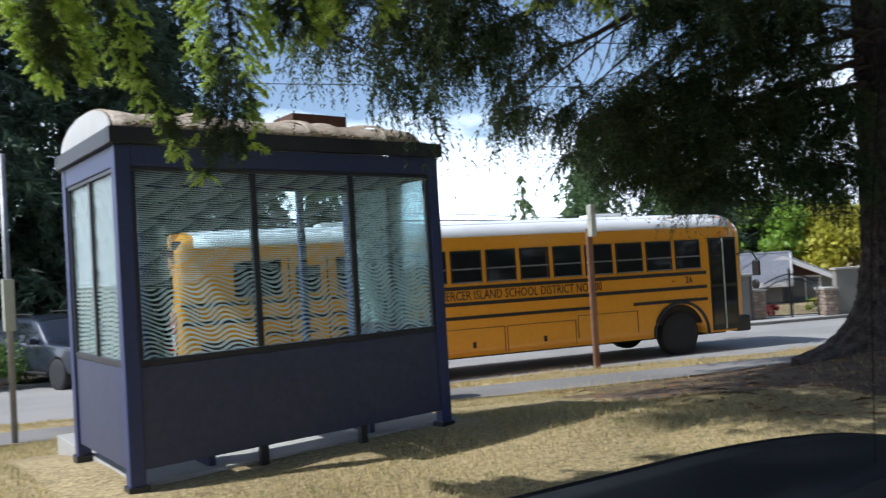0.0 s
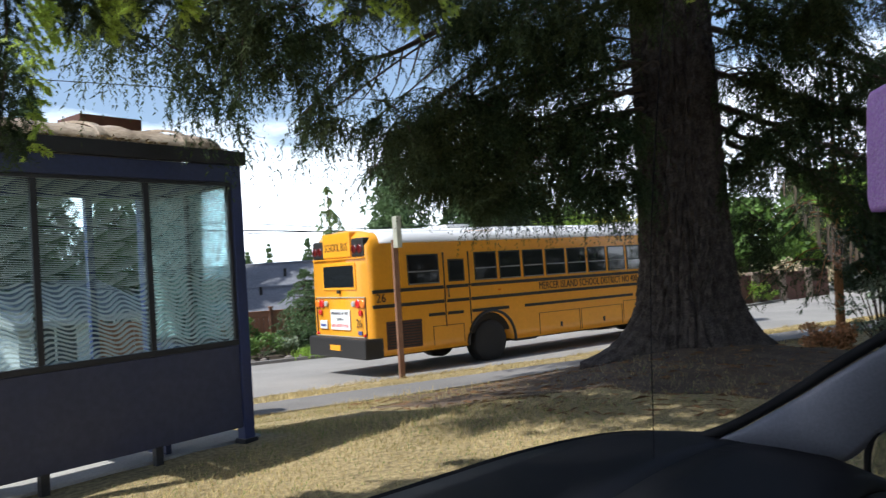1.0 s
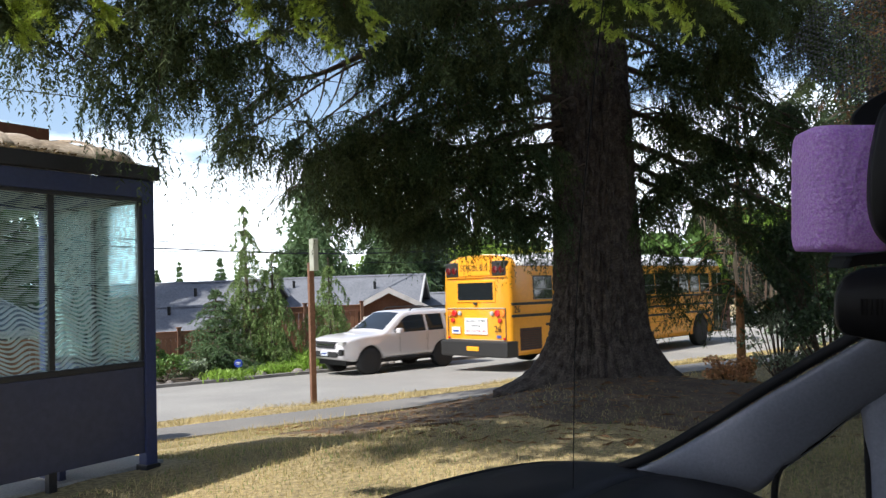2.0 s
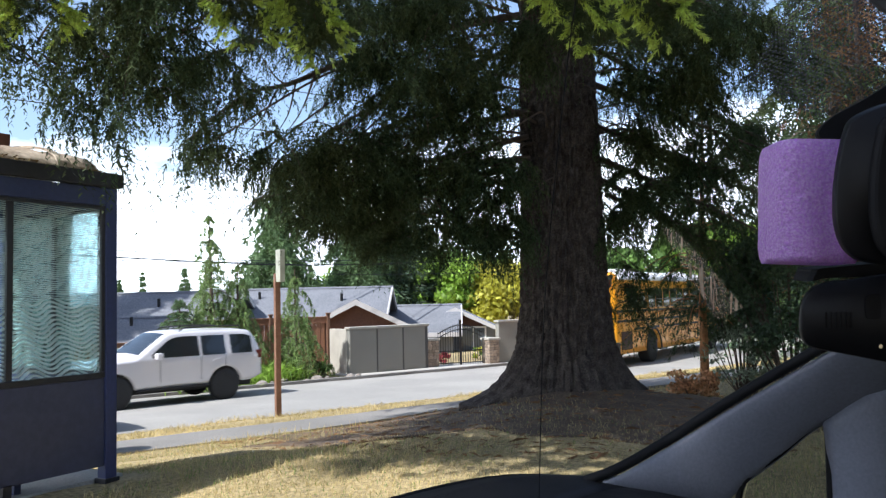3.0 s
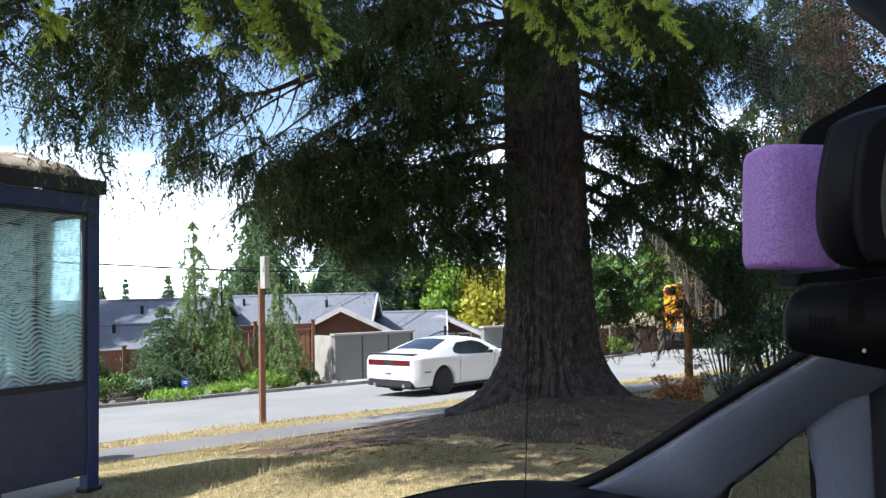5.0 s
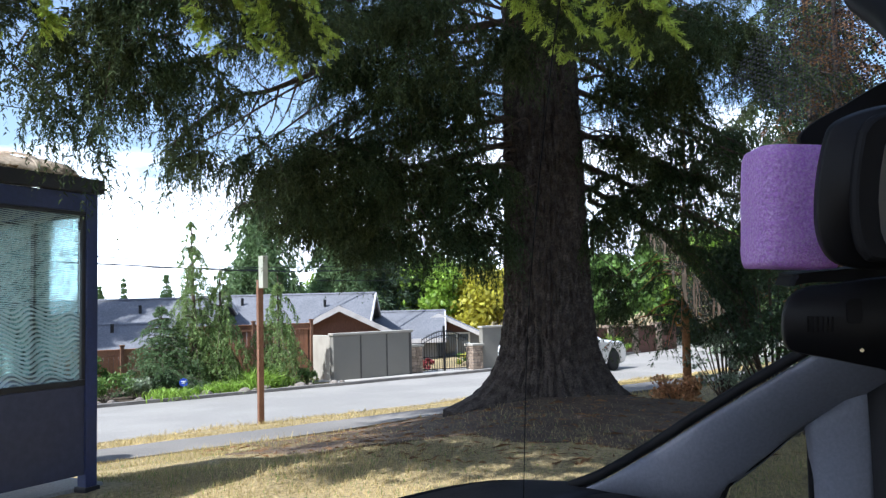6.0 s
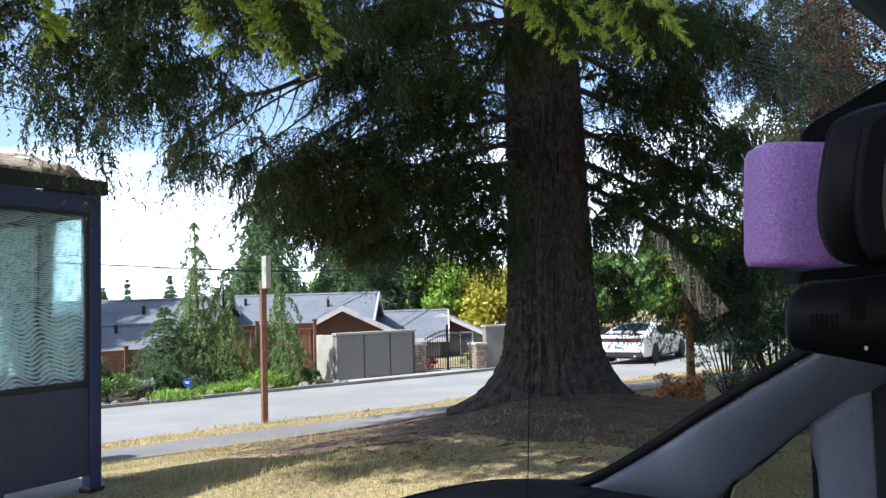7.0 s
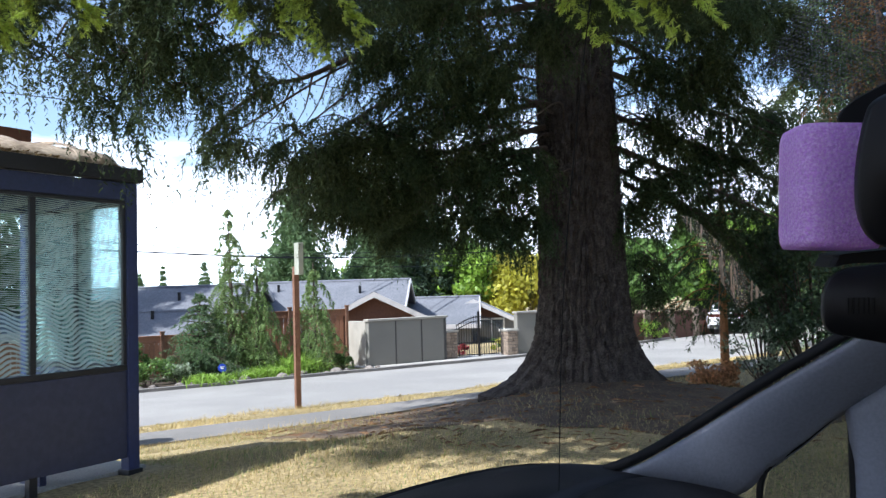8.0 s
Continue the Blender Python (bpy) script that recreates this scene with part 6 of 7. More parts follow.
# ---------- houses, walls and fences across the road ----------
def house(name, label, x, y, yaw, length, depth, zg, ze, zr, wall, windows=(), gable="gable_brown", over=0.45, vents=()):
    """A one-storey house under a gabled roof; the ridge runs along its own x. windows: side, place along, width, sill, head."""
    t = thing(name, label, "house", m=pose(x, y, zg, 0, 0, yaw))
    e, r, L, D = ze - zg, zr - zg, length / 2, depth / 2
    part("wall", prism([(-D, 0), (D, 0), (D, e), (-D, e)], "x", -L, L), wall, t)
    for s in (-1, 1):
        part("gable", prism([(-D, e), (D, e), (0, r - 0.12)], "x", s * L - 0.02 * s, s * L - 0.14 * s), M[gable], t, "brown boarded gable")
        slope = (r - e) / D
        out = D + over
        pts = [(0, r), (s * out, r - slope * out), (s * out, r - slope * out - 0.14), (0, r - 0.16)]
        part("roof", prism(pts, "x", -L - over, L + over), M["shingle"], t, "grey shingled roof slope")
        part("eave_board", box(-L - over, s * out - 0.03, r - slope * out - 0.20, L + over, s * out + 0.03, r - slope * out + 0.02), M["trim_grey"], t)
        for q in (-1, 1):
            a = q * (L + over)
            pts = [(0, r + 0.02), (s * out, r - slope * out + 0.02), (s * out, r - slope * out - 0.20), (0, r - 0.22)]
            part("barge_board", prism(pts, "x", a - 0.04, a + 0.04), M["trim_grey"], t, "pale grey barge board")
        # shingle courses
        for k in range(1, int(out / 0.42)):
            yy = k * 0.42
            part("shingle_course", prism([(s * yy, r - slope * yy + 0.002), (s * (yy + 0.03), r - slope * (yy + 0.03) + 0.022), (s * (yy + 0.42), r - slope * (yy + 0.42) + 0.004)], "x", -L - over + 0.05, L + over - 0.05), M["shingle"], t)
    part("ridge_cap", prism([(-0.16, r - 0.03), (0, r + 0.05), (0.16, r - 0.03)], "x", -L - over, L + over), M["shingle"], t)
    for side, c, w, z0, z1 in windows:
        wf = new("window")
        wf.parent = t
        if side == "front":
            wf.matrix_basis = pose(c, -D, 0)
        elif side == "left":
            wf.matrix_basis = pose(-L, c, 0, 0, 0, -90)
        else:
            wf.matrix_basis = pose(L, c, 0, 0, 0, 90)
        fr = joined(box(-w / 2 - 0.09, -0.05, z0 - 0.09, w / 2 + 0.09, -0.002, z0), box(-w / 2 - 0.09, -0.05, z1, w / 2 + 0.09, -0.002, z1 + 0.09),
                    box(-w / 2 - 0.09, -0.05, z0, -w / 2, -0.002, z1), box(w / 2, -0.05, z0, w / 2 + 0.09, -0.002, z1), box(-0.03, -0.045, z0, 0.03, -0.004, z1))
        part("window_frame", fr, M["white_paint"], wf)
        for a, b in ((-w / 2, -0.03), (0.03, w / 2)):
            part("pane", box(a, -0.02, z0, b, -0.004, z1), M["house_glass"], wf)
    for a, b in vents:
        part("roof_vent", cyl((a, b, r - abs(b) * (r - e) / D - 0.1), (a, b, r - abs(b) * (r - e) / D + 0.35), 0.07, seg=10), M["iron"], t)
    return t


house("house", "low house with a wide grey shingled roof and tan walls", 24.2, 31.9, 119, 12.0, 8.0, -2.35, 0.15, 1.85, M["wall_tan"], (("right", 0, 1.4, 0.9, 2.0),), vents=((-3, 1.5),))
house("house", "lower front wing under a grey lean roof with white windows", 21.9, 28.6, -61, 9.0, 4.6, -2.35, -0.12, 0.80, M["wall_tan"], (("front", 2.6, 1.5, 1.0, 2.0), ("front", 0.2, 1.4, 1.0, 2.0), ("front", -2.4, 1.4, 1.0, 2.0)), vents=((1.2, -0.8),))
house("house", "long grey-roofed house with a small ridge gable", 31.4, 26.8, 119, 9.0, 9.5, -2.4, 0.0, 1.95, M["wall_tan"], vents=((1.5, 1.2), (-2.6, 1.6)))
house("house", "brown-gabled garage wing facing the street", 29.9, 21.9, 36, 6.0, 4.1, -2.4, 0.30, 1.32, M["gable_brown"])
house("house", "grey boarded cottage with white framed windows behind the gate", 40.5, 22.6, 29, 6.0, 4.3, -2.35, -0.25, 0.78, M["wall_grey"], (("left", 0.85, 1.05, 0.75, 1.95), ("left", -0.95, 1.25, 0.8, 2.0)))
house("house", "grey-roofed link between the houses", 36.5, 24.5, 119, 7.0, 5.5, -2.4, -0.25, 0.95, M["wall_grey"])
house("garage", "white garage with panelled doors", 12.6, 28.0, 15, 5.0, 5.0, -1.7, 0.5, 1.5, M["white_paint"], (("front", -1.2, 1.6, 0.4, 1.8), ("front", 1.2, 1.6, 0.4, 1.8)), gable="white_paint")


def screen_wall():
    a, b = Vector((21.95, 16.35, 0)), Vector((24.95, 15.08, 0))
    yaw = math.degrees(math.atan2(b.y - a.y, b.x - a.x))
    t = thing("screen_wall", "taupe stucco screen wall with a pale cap", "wall", m=pose(a.x, a.y, -1.25, 0, 0, yaw))
    w = (b - a).length
    part("wall", box(0, 0, -0.2, w, 0.22, 1.58, 0.01), M["stucco"], t)
    part("cap", box(-0.05, -0.05, 1.583, w + 0.05, 0.27, 1.66, 0.012), M["stucco_cap"], t)
    part("return_wall", box(-0.005, 0.225, -0.2, 0.20, 1.4, 1.58, 0.01), M["stucco_cap"], t)
    for k in (1, 2):
        part("joint", box(w * k / 3 - 0.025, -0.012, 0.0, w * k / 3 + 0.025, 0.002, 1.56), M["joint"], t)
    part("joint", box(w - 0.12, -0.012, 0.0, w - 0.02, 0.002, 1.56), M["joint"], t)


def stone_pillar(x, y, h):
    t = thing("gate_pillar", "squat gate pillar of stacked tan stone", "pillar", "pillars of the gate", m=pose(x, y, -1.25, 0, 0, -28))
    part("core", box(-0.2, -0.2, -0.1, 0.2, 0.2, h), M["joint"], t)
    g = np.random.default_rng(int(x * 10))
    z = 0.0
    while z < h - 0.02:
        hh = g.uniform(0.09, 0.14)
        for s in (0, 1, 2, 3):
            u = -0.23
            while u < 0.2:
                w = g.uniform(0.12, 0.26)
                b = box(u, -0.24 + g.uniform(-0.012, 0.012), z, min(u + w, 0.23) - 0.012, -0.19, z + hh - 0.012, 0.008)
                bmesh.ops.transform(b, matrix=Matrix.Rotation(radians(90 * s), 4, "Z"), verts=b.verts)
                part("stone", b, M["stone"], t)
                u += w
        z += hh
    part("cap", box(-0.28, -0.28, h + 0.002, 0.28, 0.28, h + 0.08, 0.015), M["stucco_cap"], t)


def gate():
    a, b = Vector((25.62, 15.05, 0)), Vector((27.05, 13.95, 0))
    yaw = math.degrees(math.atan2(b.y - a.y, b.x - a.x))
    t = thing("iron_gate", "black iron double gate with an arched top", "gate", m=pose(a.x, a.y, -1.22, 0, 0, yaw))
    w = (b - a).length
    n = 18
    top = lambda u: 1.22 + 0.30 * math.sin(math.pi * u)
    for k in range(n + 1):
        u = k / n
        part("bar", cyl((w * u, 0, 0.05), (w * u, 0, top(u) + 0.06), 0.012, seg=6), M["iron"], t)
    for f in (0.0, -0.16):
        v, fc = tube([(w * u, 0, top(u) + f) for u in np.linspace(0, 1, 24)], 0.02, 6)
        raw("top_rail", v, fc, M["iron"], t)
    for z in (0.10, 0.55):
        part("rail", box(0, -0.015, z, w, 0.015, z + 0.035), M["iron"], t)
    part("gate_post", box(w / 2 - 0.04, -0.04, 0, w / 2 + 0.04, 0.04, 1.72, 0.01), M["iron"], t)


screen_wall()
stone_pillar(25.38, 15.25, 1.02)
stone_pillar(27.35, 13.75, 0.95)
gate()
t = thing("screen_wall", "short taupe stucco wall beyond the gate", "wall", m=pose(27.62, 13.52, -1.25, 0, 0, -28))
part("wall", box(0, 0, -0.2, 3.2, 0.22, 1.60, 0.01), M["stucco"], t)
part("cap", box(-0.05, -0.05, 1.603, 3.25, 0.27, 1.68, 0.012), M["stucco_cap"], t)
t = thing("garden_wall", "brown garden wall with stone piers by the bend", "wall", m=pose(33.2, 11.4, -1.25, 0, 0, -18))
part("wall", box(0, 0, -0.2, 7.5, 0.2, 1.3, 0.01), M["gable_brown"], t)
for x in (0, 1.7, 3.6, 5.6):
    part("pier", box(x, -0.08, -0.2, x + 0.45, 0.3, 1.42, 0.02), M["stone"], t)
leafy("shrub", "red-leaved shrub beside the gate", 27.0, 15.6, 0.55, 0.3, "leaf_red", 71, leaf=0.09, count=1000, blobs=10, base=0.05, category="shrub", z0=-1.3)
leafy("shrub", "green shrub with yellow flowers behind the gate", 29.0, 15.0, 0.6, 0.45, "leaf_mid", 72, leaf=0.09, count=1200, blobs=10, base=0.05, category="shrub", z0=-1.3, second="leaf_yellow")
leafy("shrub", "bright shrub along the wall", 35.0, 10.6, 0.9, 0.7, "leaf_bright", 73, leaf=0.1, count=1200, blobs=10, base=0.05, category="shrub")
leafy("hedge", "clipped dark hedge by the parked car", 3.4, 23.6, 1.1, 1.3, "leaf_mid", 74, leaf=0.12, count=3000, blobs=18, base=0.02, category="hedge")

board_mesh = {}


def fence(label, x0, y0, x1, y1, z0, z1, posts):
    """A close-boarded fence with posts, a capping rail and a lattice strip below it."""
    a, b = Vector((x0, y0, 0)), Vector((x1, y1, 0))
    w = (b - a).length
    t = thing("wooden_fence", label, "fence", m=pose(x0, y0, z0, 0, 0, math.degrees(math.atan2(y1 - y0, x1 - x0))))
    h = z1 - z0
    key = round(h, 2)
    if key not in board_mesh:
        me = bpy.data.meshes.new("board")
        q = box(0, 0, 0, 0.145, 0.022, h - 0.32, 0.004)
        q.to_mesh(me)
        q.free()
        me.materials.append(M["fence_wood"])
        board_mesh[key] = me
    for k in range(int(w / 0.155)):
        ob = new("board", board_mesh[key])
        ob.parent = t
        ob.matrix_basis = pose(k * 0.155, 0.004 * (k % 3), 0.05)
    part("top_rail", box(0, -0.03, h - 0.07, w, 0.06, h - 0.03, 0.006), M["fence_wood"], t)
    part("mid_rail", box(0, -0.02, h - 0.27, w, 0.05, h - 0.22, 0.006), M["fence_wood"], t)
    part("lattice", box(0, 0.0, h - 0.22, w, 0.02, h - 0.07), M["fence_wood"], t)
    for k in range(posts):
        x = w * k / (posts - 1)
        p = part("post", box(x - 0.055, -0.075, -0.15, x + 0.055, 0.035, h + 0.05, 0.008), M["post_wood"], t)
        part("post_cap", box(x - 0.075, -0.095, h + 0.052, x + 0.075, 0.055, h + 0.10, 0.012), M["post_wood"], p)


fence("red-brown close-boarded cedar fence beside the screen wall", 19.0, 19.9, 22.55, 17.75, -1.22, 0.80, 3)
fence("lower red-brown cedar fence behind the planting", 12.5, 23.2, 18.8, 20.3, -1.22, 0.18, 5)

t = thing("yard_sign", "small round blue yard sign on a stake", "sign", m=pose(16.95, 18.05, -1.18, 0, 0, -48))
part("stake", box(-0.012, 0, -0.1, 0.012, 0.015, 0.3), M["galv"], t)
disc = part("disc", prism([(0.13 * math.cos(a), 0.40 + 0.13 * math.sin(a)) for a in np.linspace(0, 2 * math.pi, 8, endpoint=False)], "y", -0.012, -0.002), M["sign_blue"], t)
for z, w in ((0.43, 0.07), (0.385, 0.05)):
    part("sign_bar", box(-w, -0.018, z - 0.012, w, -0.0125, z + 0.012), M["white_paint"], disc)

# overhead cables
for pts in (((8, 27.8, 3.6), (20.14, 25.56, 3.11), (32.8, 23.32, 3.08), (60, 18.5, 4.5)), ((8, 27.7, 3.95), (20.12, 25.54, 3.38), (30, 23.8, 3.2), (60, 18.5, 4.7)),
            ((20, 25.6, 3.0), (27.8, 24.11, 3.0), (32.69, 23.6, 2.58), (60, 19.5, 3.2)), ((-6, 42, 13.8), (5.59, 33.41, 11.6), (10.59, 29.55, 10.6), (40, 8, 8)), ((-6, 42, 12.0), (5.53, 33.51, 9.8), (10.36, 29.77, 8.8), (40, 8, 6.5))):
    v, f = tube(spline(pts, 60), 0.028 if pts[0][2] == 3.6 else 0.017, 5)
    tagged(raw("overhead_cable", v, f, M["iron"]), "thin black overhead cable", "cable", "cables over the street")

t = thing("litter_bin", "teal litter bin on the path by the shelter", "bin", m=pose(BINX, BINY, float(land(BINX, BINY)) + 0.02))
part("drum", cyl((0, 0, 0), (0, 0, 0.85), 0.24, 0.27, 20), M["teal"], t, smooth=True)
part("rim", cyl((0, 0, 0.852), (0, 0, 0.90), 0.28, seg=20), M["iron"], t)


# ---------- grass ----------
def blades(name, label, n, zone, mat, h, seed, lean=0.5, width=0.006):
    """Separate blades of grass over a zone of the plan."""
    g = np.random.default_rng(seed)
    x, y = zone(g, n)
    s = across(x, y)
    keep = ~(((s > -4.95) & (s < -3.55)) | (s > -0.02)) & ~((x > SX - 0.37) & (x < SX + SW + 0.27) & (y > SY - 0.2) & (y < SY + SD + 1.12)) & (np.hypot(x - TREE[0], y - TREE[1]) > 0.95)
    keep &= ~((x < 1.4) & (y < 2.9))
    keep &= g.uniform(size=n) < np.interp(np.hypot(x - TREE[0], y - TREE[1]), [1.0, 3.2, 5.2], [0.10, 0.30, 1.0])
    x, y = x[keep], y[keep]
    k = len(x)
    z = ground_height(x, y) - 0.005
    hh = h * g.uniform(0.35, 1.2, k) * (0.75 + 0.45 * lumps(x, y, 1.7))
    hh = np.clip(hh, 0.015, None)
    d = np.stack([g.normal(size=k) * lean, g.normal(size=k) * lean, np.ones(k)], -1)
    d = unit(d) * hh[:, None]
    p = np.stack([x, y, z], -1)
    a = g.uniform(0, 2 * np.pi, k)
    sd = np.stack([np.cos(a), np.sin(a), np.zeros(k)], -1) * width / 2
    v = np.stack([p - sd, p + sd, p + d], 1).reshape(-1, 3)
    return tagged(raw(name, v, np.arange(len(v)).reshape(-1, 3), mat), label, "grass", kind="stuff")


def near_zone(g, n):
    r = 2.4 + 9.5 * g.uniform(size=n)**0.8
    a = np.radians(g.uniform(2, 92, n))
    return r * np.cos(a), r * np.sin(a)


def strip_zone(g, n):
    x = g.uniform(1, 26, n)
    return x, near_edge(x) + g.uniform(-3.5, -0.02, n) / 0.912


def edge_zone(g, n):
    x = g.uniform(2, 30, n)
    return x, near_edge(x) + g.choice([-0.12, -3.5, -5.05], n) / 0.912 + g.normal(size=n) * 0.07


def right_zone(g, n):
    return g.uniform(11, 21, n), g.uniform(-1, 6, n)


blades("dry_grass", "dry straw-yellow grass blades", 120000, near_zone, M["straw"], 0.075, 1)
blades("green_grass", "sparse green blades among the straw", 26000, near_zone, M["green_blade"], 0.06, 2)
blades("dry_grass", "dry grass on the strip along the road", 26000, strip_zone, M["straw"], 0.08, 3, width=0.012)
blades("dry_grass", "tufts of straw along the path edges", 16000, edge_zone, M["straw"], 0.13, 4, width=0.012)
blades("dry_grass", "sunlit dry grass beyond the fir", 22000, right_zone, M["straw"], 0.08, 5, width=0.012)
# bare duff under the fir: uneven sheet of fallen needles, also painting the shade
ang = np.linspace(0, 2 * np.pi, 121)[:-1]
# the rim reaches over the shaded grass to darken it, less where sunlit
rim = (3.1 - 1.5 * np.cos(ang)) * (1 + 0.13 * np.sin(ang * 3 + 1) + 0.10 * np.sin(ang * 7) + 0.05 * np.sin(ang * 17))
for _ in range(40):
    rim = np.where(across(TREE[0] + rim * np.cos(ang), TREE[1] + rim * np.sin(ang)) > -5.25, rim * 0.97, rim)
rad = np.linspace(0.12, 1, 40)[:, None] * rim[None]
dx, dy = TREE[0] + rad * np.cos(ang), TREE[1] + rad * np.sin(ang)
dz = ground_height(dx, dy) + 0.012 - 0.05 * (np.linspace(0.12, 1, 40)[:, None] > 0.99)
i, j = np.meshgrid(np.arange(39), np.arange(120), indexing="ij")
f = np.stack([i * 120 + j, (i + 1) * 120 + j, (i + 1) * 120 + (j + 1) % 120, i * 120 + (j + 1) % 120], -1).reshape(-1, 4)
tagged(raw("ground_litter", np.stack([dx, dy, dz], -1).reshape(-1, 3), f, M["duff"], smooth=True), "dark brown needle duff round the fir, widened to deepen the shade", "forest floor", kind="structure")
# fallen cones and twigs under the fir
g_ = np.random.default_rng(12)
k = 5200
r, a = 1.0 + 3.8 * g_.uniform(size=k)**0.7, g_.uniform(0, 2 * np.pi, k)
p = np.stack([TREE[0] + r * np.cos(a), TREE[1] + r * np.sin(a), np.zeros(k)], -1)
p = p[across(p[:, 0], p[:, 1]) < -5.0]
p[:, 2] = ground_height(p[:, 0], p[:, 1]) + 0.012
d1 = g_.normal(size=p.shape) * [0.05, 0.05, 0.010]
d2 = g_.normal(size=p.shape) * [0.010, 0.010, 0.012]
v = np.stack([p - d1, p + d2, p + d1], 1).reshape(-1, 3)
tagged(raw("needle_litter", v, np.arange(len(v)).reshape(-1, 3), M["brown_needles"]), "brown fallen twigs and needles under the fir", "litter", kind="stuff")


# ---------- the parked car that the camera sits in, nose along +y ----------
def panel(name, upper, lower, mat, parent, n=24, m=8, bulge=0.0, way=(-1, 0, 0), label="", thick=0.02):
    """A smooth panel between two lines, swelling towards a side."""
    a, b = spline(upper, n), spline(lower, n)
    q = np.linspace(0, 1, m)[None, :, None]
    v = a[:, None] * (1 - q) + b[:, None] * q + np.array(way) * bulge * np.sin(np.pi * q)**0.7
    i, j = np.meshgrid(np.arange(n - 1), np.arange(m - 1), indexing="ij")
    f = np.stack([i * m + j, (i + 1) * m + j, (i + 1) * m + j + 1, i * m + j + 1], -1).reshape(-1, 4)
    ob = raw(name, v.reshape(-1, 3), f, mat, parent, label, True)
    if thick:
        s = ob.modifiers.new("thick", "SOLIDIFY")
        s.thickness, s.offset = thick, 0
    return ob


car = thing("car_cabin", "dark cabin of a parked car with grey pillar trim", "car interior")
EDGE = [(1.131, 0.406, 1.087), (1.141, 0.356, 1.109), (1.171, 0.291, 1.149), (1.181, 0.206, 1.207), (1.166, 0.091, 1.28), (1.151, -0.019, 1.347), (1.111, -0.269, 1.497), (1.051, -0.469, 1.597)]
LOWER = [(1.20, 0.40, 1.03), (1.21, 0.26, 1.055), (1.222, 0.212, 1.092), (1.235, 0.165, 1.130), (1.24, 0.115, 1.175), (1.245, 0.03, 1.225), (1.24, -0.2, 1.36), (1.2, -0.4, 1.48)]
panel("pillar_trim", EDGE, LOWER, M["trim_plastic"], car, 40, 12, 0.014, (-0.9, -0.2, 0.35), "grey moulded windscreen pillar trim", 0.012)
v, f = tube(spline([(p[0] - 0.004, p[1] + 0.012, p[2] + 0.004) for p in EDGE], 40), 0.0075, 8)
raw("screen_seal", v, f, M["seal_black"], car, "black rubber windscreen seal", True)
panel("quarter_post", [(1.238, 0.105, 1.18), (1.243, 0.10, 1.10), (1.245, 0.10, 0.95)], [(1.245, 0.02, 1.245), (1.25, 0.022, 1.10), (1.25, 0.03, 0.95)], M["trim_plastic"], car, 12, 8, 0.012, (-1, 0, 0), "grey post behind the quarter window", 0.012)
v, f = tube(spline([(1.222, 0.225, 1.02), (1.218, 0.214, 1.088), (1.230, 0.165, 1.132), (1.236, 0.118, 1.174), (1.240, 0.103, 1.172), (1.240, 0.102, 1.10), (1.242, 0.105, 0.98)], 40), 0.005, 6)
raw("quarter_seal", v, f, M["seal_black"], car, "", True)
panel("door_frame", [(1.242, 0.026, 1.25), (1.245, 0.026, 1.1), (1.245, 0.03, 0.9)], [(1.22, -0.14, 1.34), (1.24, -0.14, 1.1), (1.24, -0.14, 0.9)], M["dash_plastic"], car, 12, 6, 0.0, (-1, 0, 0), "", 0.02)
g1 = part("quarter_glass", prism([(0.235, 1.0), (0.212, 1.088), (0.115, 1.175), (0.10, 1.17), (0.10, 1.0)], "x", 1.262, 1.265), clear_glass("quarter_glass", (0.80, 0.82, 0.82), 0.05), car)
g1.visible_shadow = False
# dashboard
front = [(-0.55, 0.70, 1.04), (-0.2, 0.79, 1.05), (0.2, 0.815, 1.056), (0.5, 0.77, 1.046), (0.81, 0.70, 1.055), (0.99, 0.625, 1.072), (1.09, 0.52, 1.088), (1.15, 0.40, 1.085)]
mid = [(-0.55, 0.45, 1.04), (-0.2, 0.48, 1.05), (0.2, 0.48, 1.05), (0.5, 0.47, 1.04), (0.80, 0.45, 1.05), (1.0, 0.42, 1.068), (1.10, 0.38, 1.078), (1.18, 0.33, 1.07)]
back = [(-0.55, 0.22, 1.0), (-0.2, 0.24, 1.01), (0.2, 0.24, 1.01), (0.5, 0.23, 1.02), (0.80, 0.22, 1.03), (1.0, 0.21, 1.04), (1.12, 0.20, 1.04), (1.2, 0.18, 1.02)]
low_ = [(p[0], p[1] - 0.06, 0.80) for p in back]
panel("dash_top", front, mid, M["dash_plastic"], car, 30, 6, 0.003, (0, 0, 1), "black dashboard top")
panel("dash_top", mid, back, M["dash_plastic"], car, 30, 6, 0.006, (0, 0, 1))
panel("dash_face", back, low_, M["dash_plastic"], car, 30, 4, 0.0)
panel("screen_cowl", [(p[0], p[1] + 0.05, p[2] - 0.06) for p in front], [(p[0] * 1.0, p[1] + 0.005, p[2] + 0.004) for p in front], M["seal_black"], car, 30, 5, 0.006, (0, 0, 1))
part("sun_sensor", box(0.745, 0.39, 1.058, 0.785, 0.425, 1.085, 0.008), M["dash_plastic"], car, "small black sensor dome")
panel("bonnet", [(-0.7, 0.93, 0.88), (0.0, 1.02, 0.885), (0.5, 0.99, 0.885), (0.85, 0.90, 0.895), (1.1, 0.75, 0.885)], [(-0.6, 1.75, 0.80), (0.0, 1.9, 0.82), (0.5, 1.85, 0.82), (0.85, 1.7, 0.80), (1.05, 1.5, 0.78)], M["hood_paint"], car, 24, 10, 0.0, (0, 0, 1), "dark bonnet behind the windscreen", 0.004)
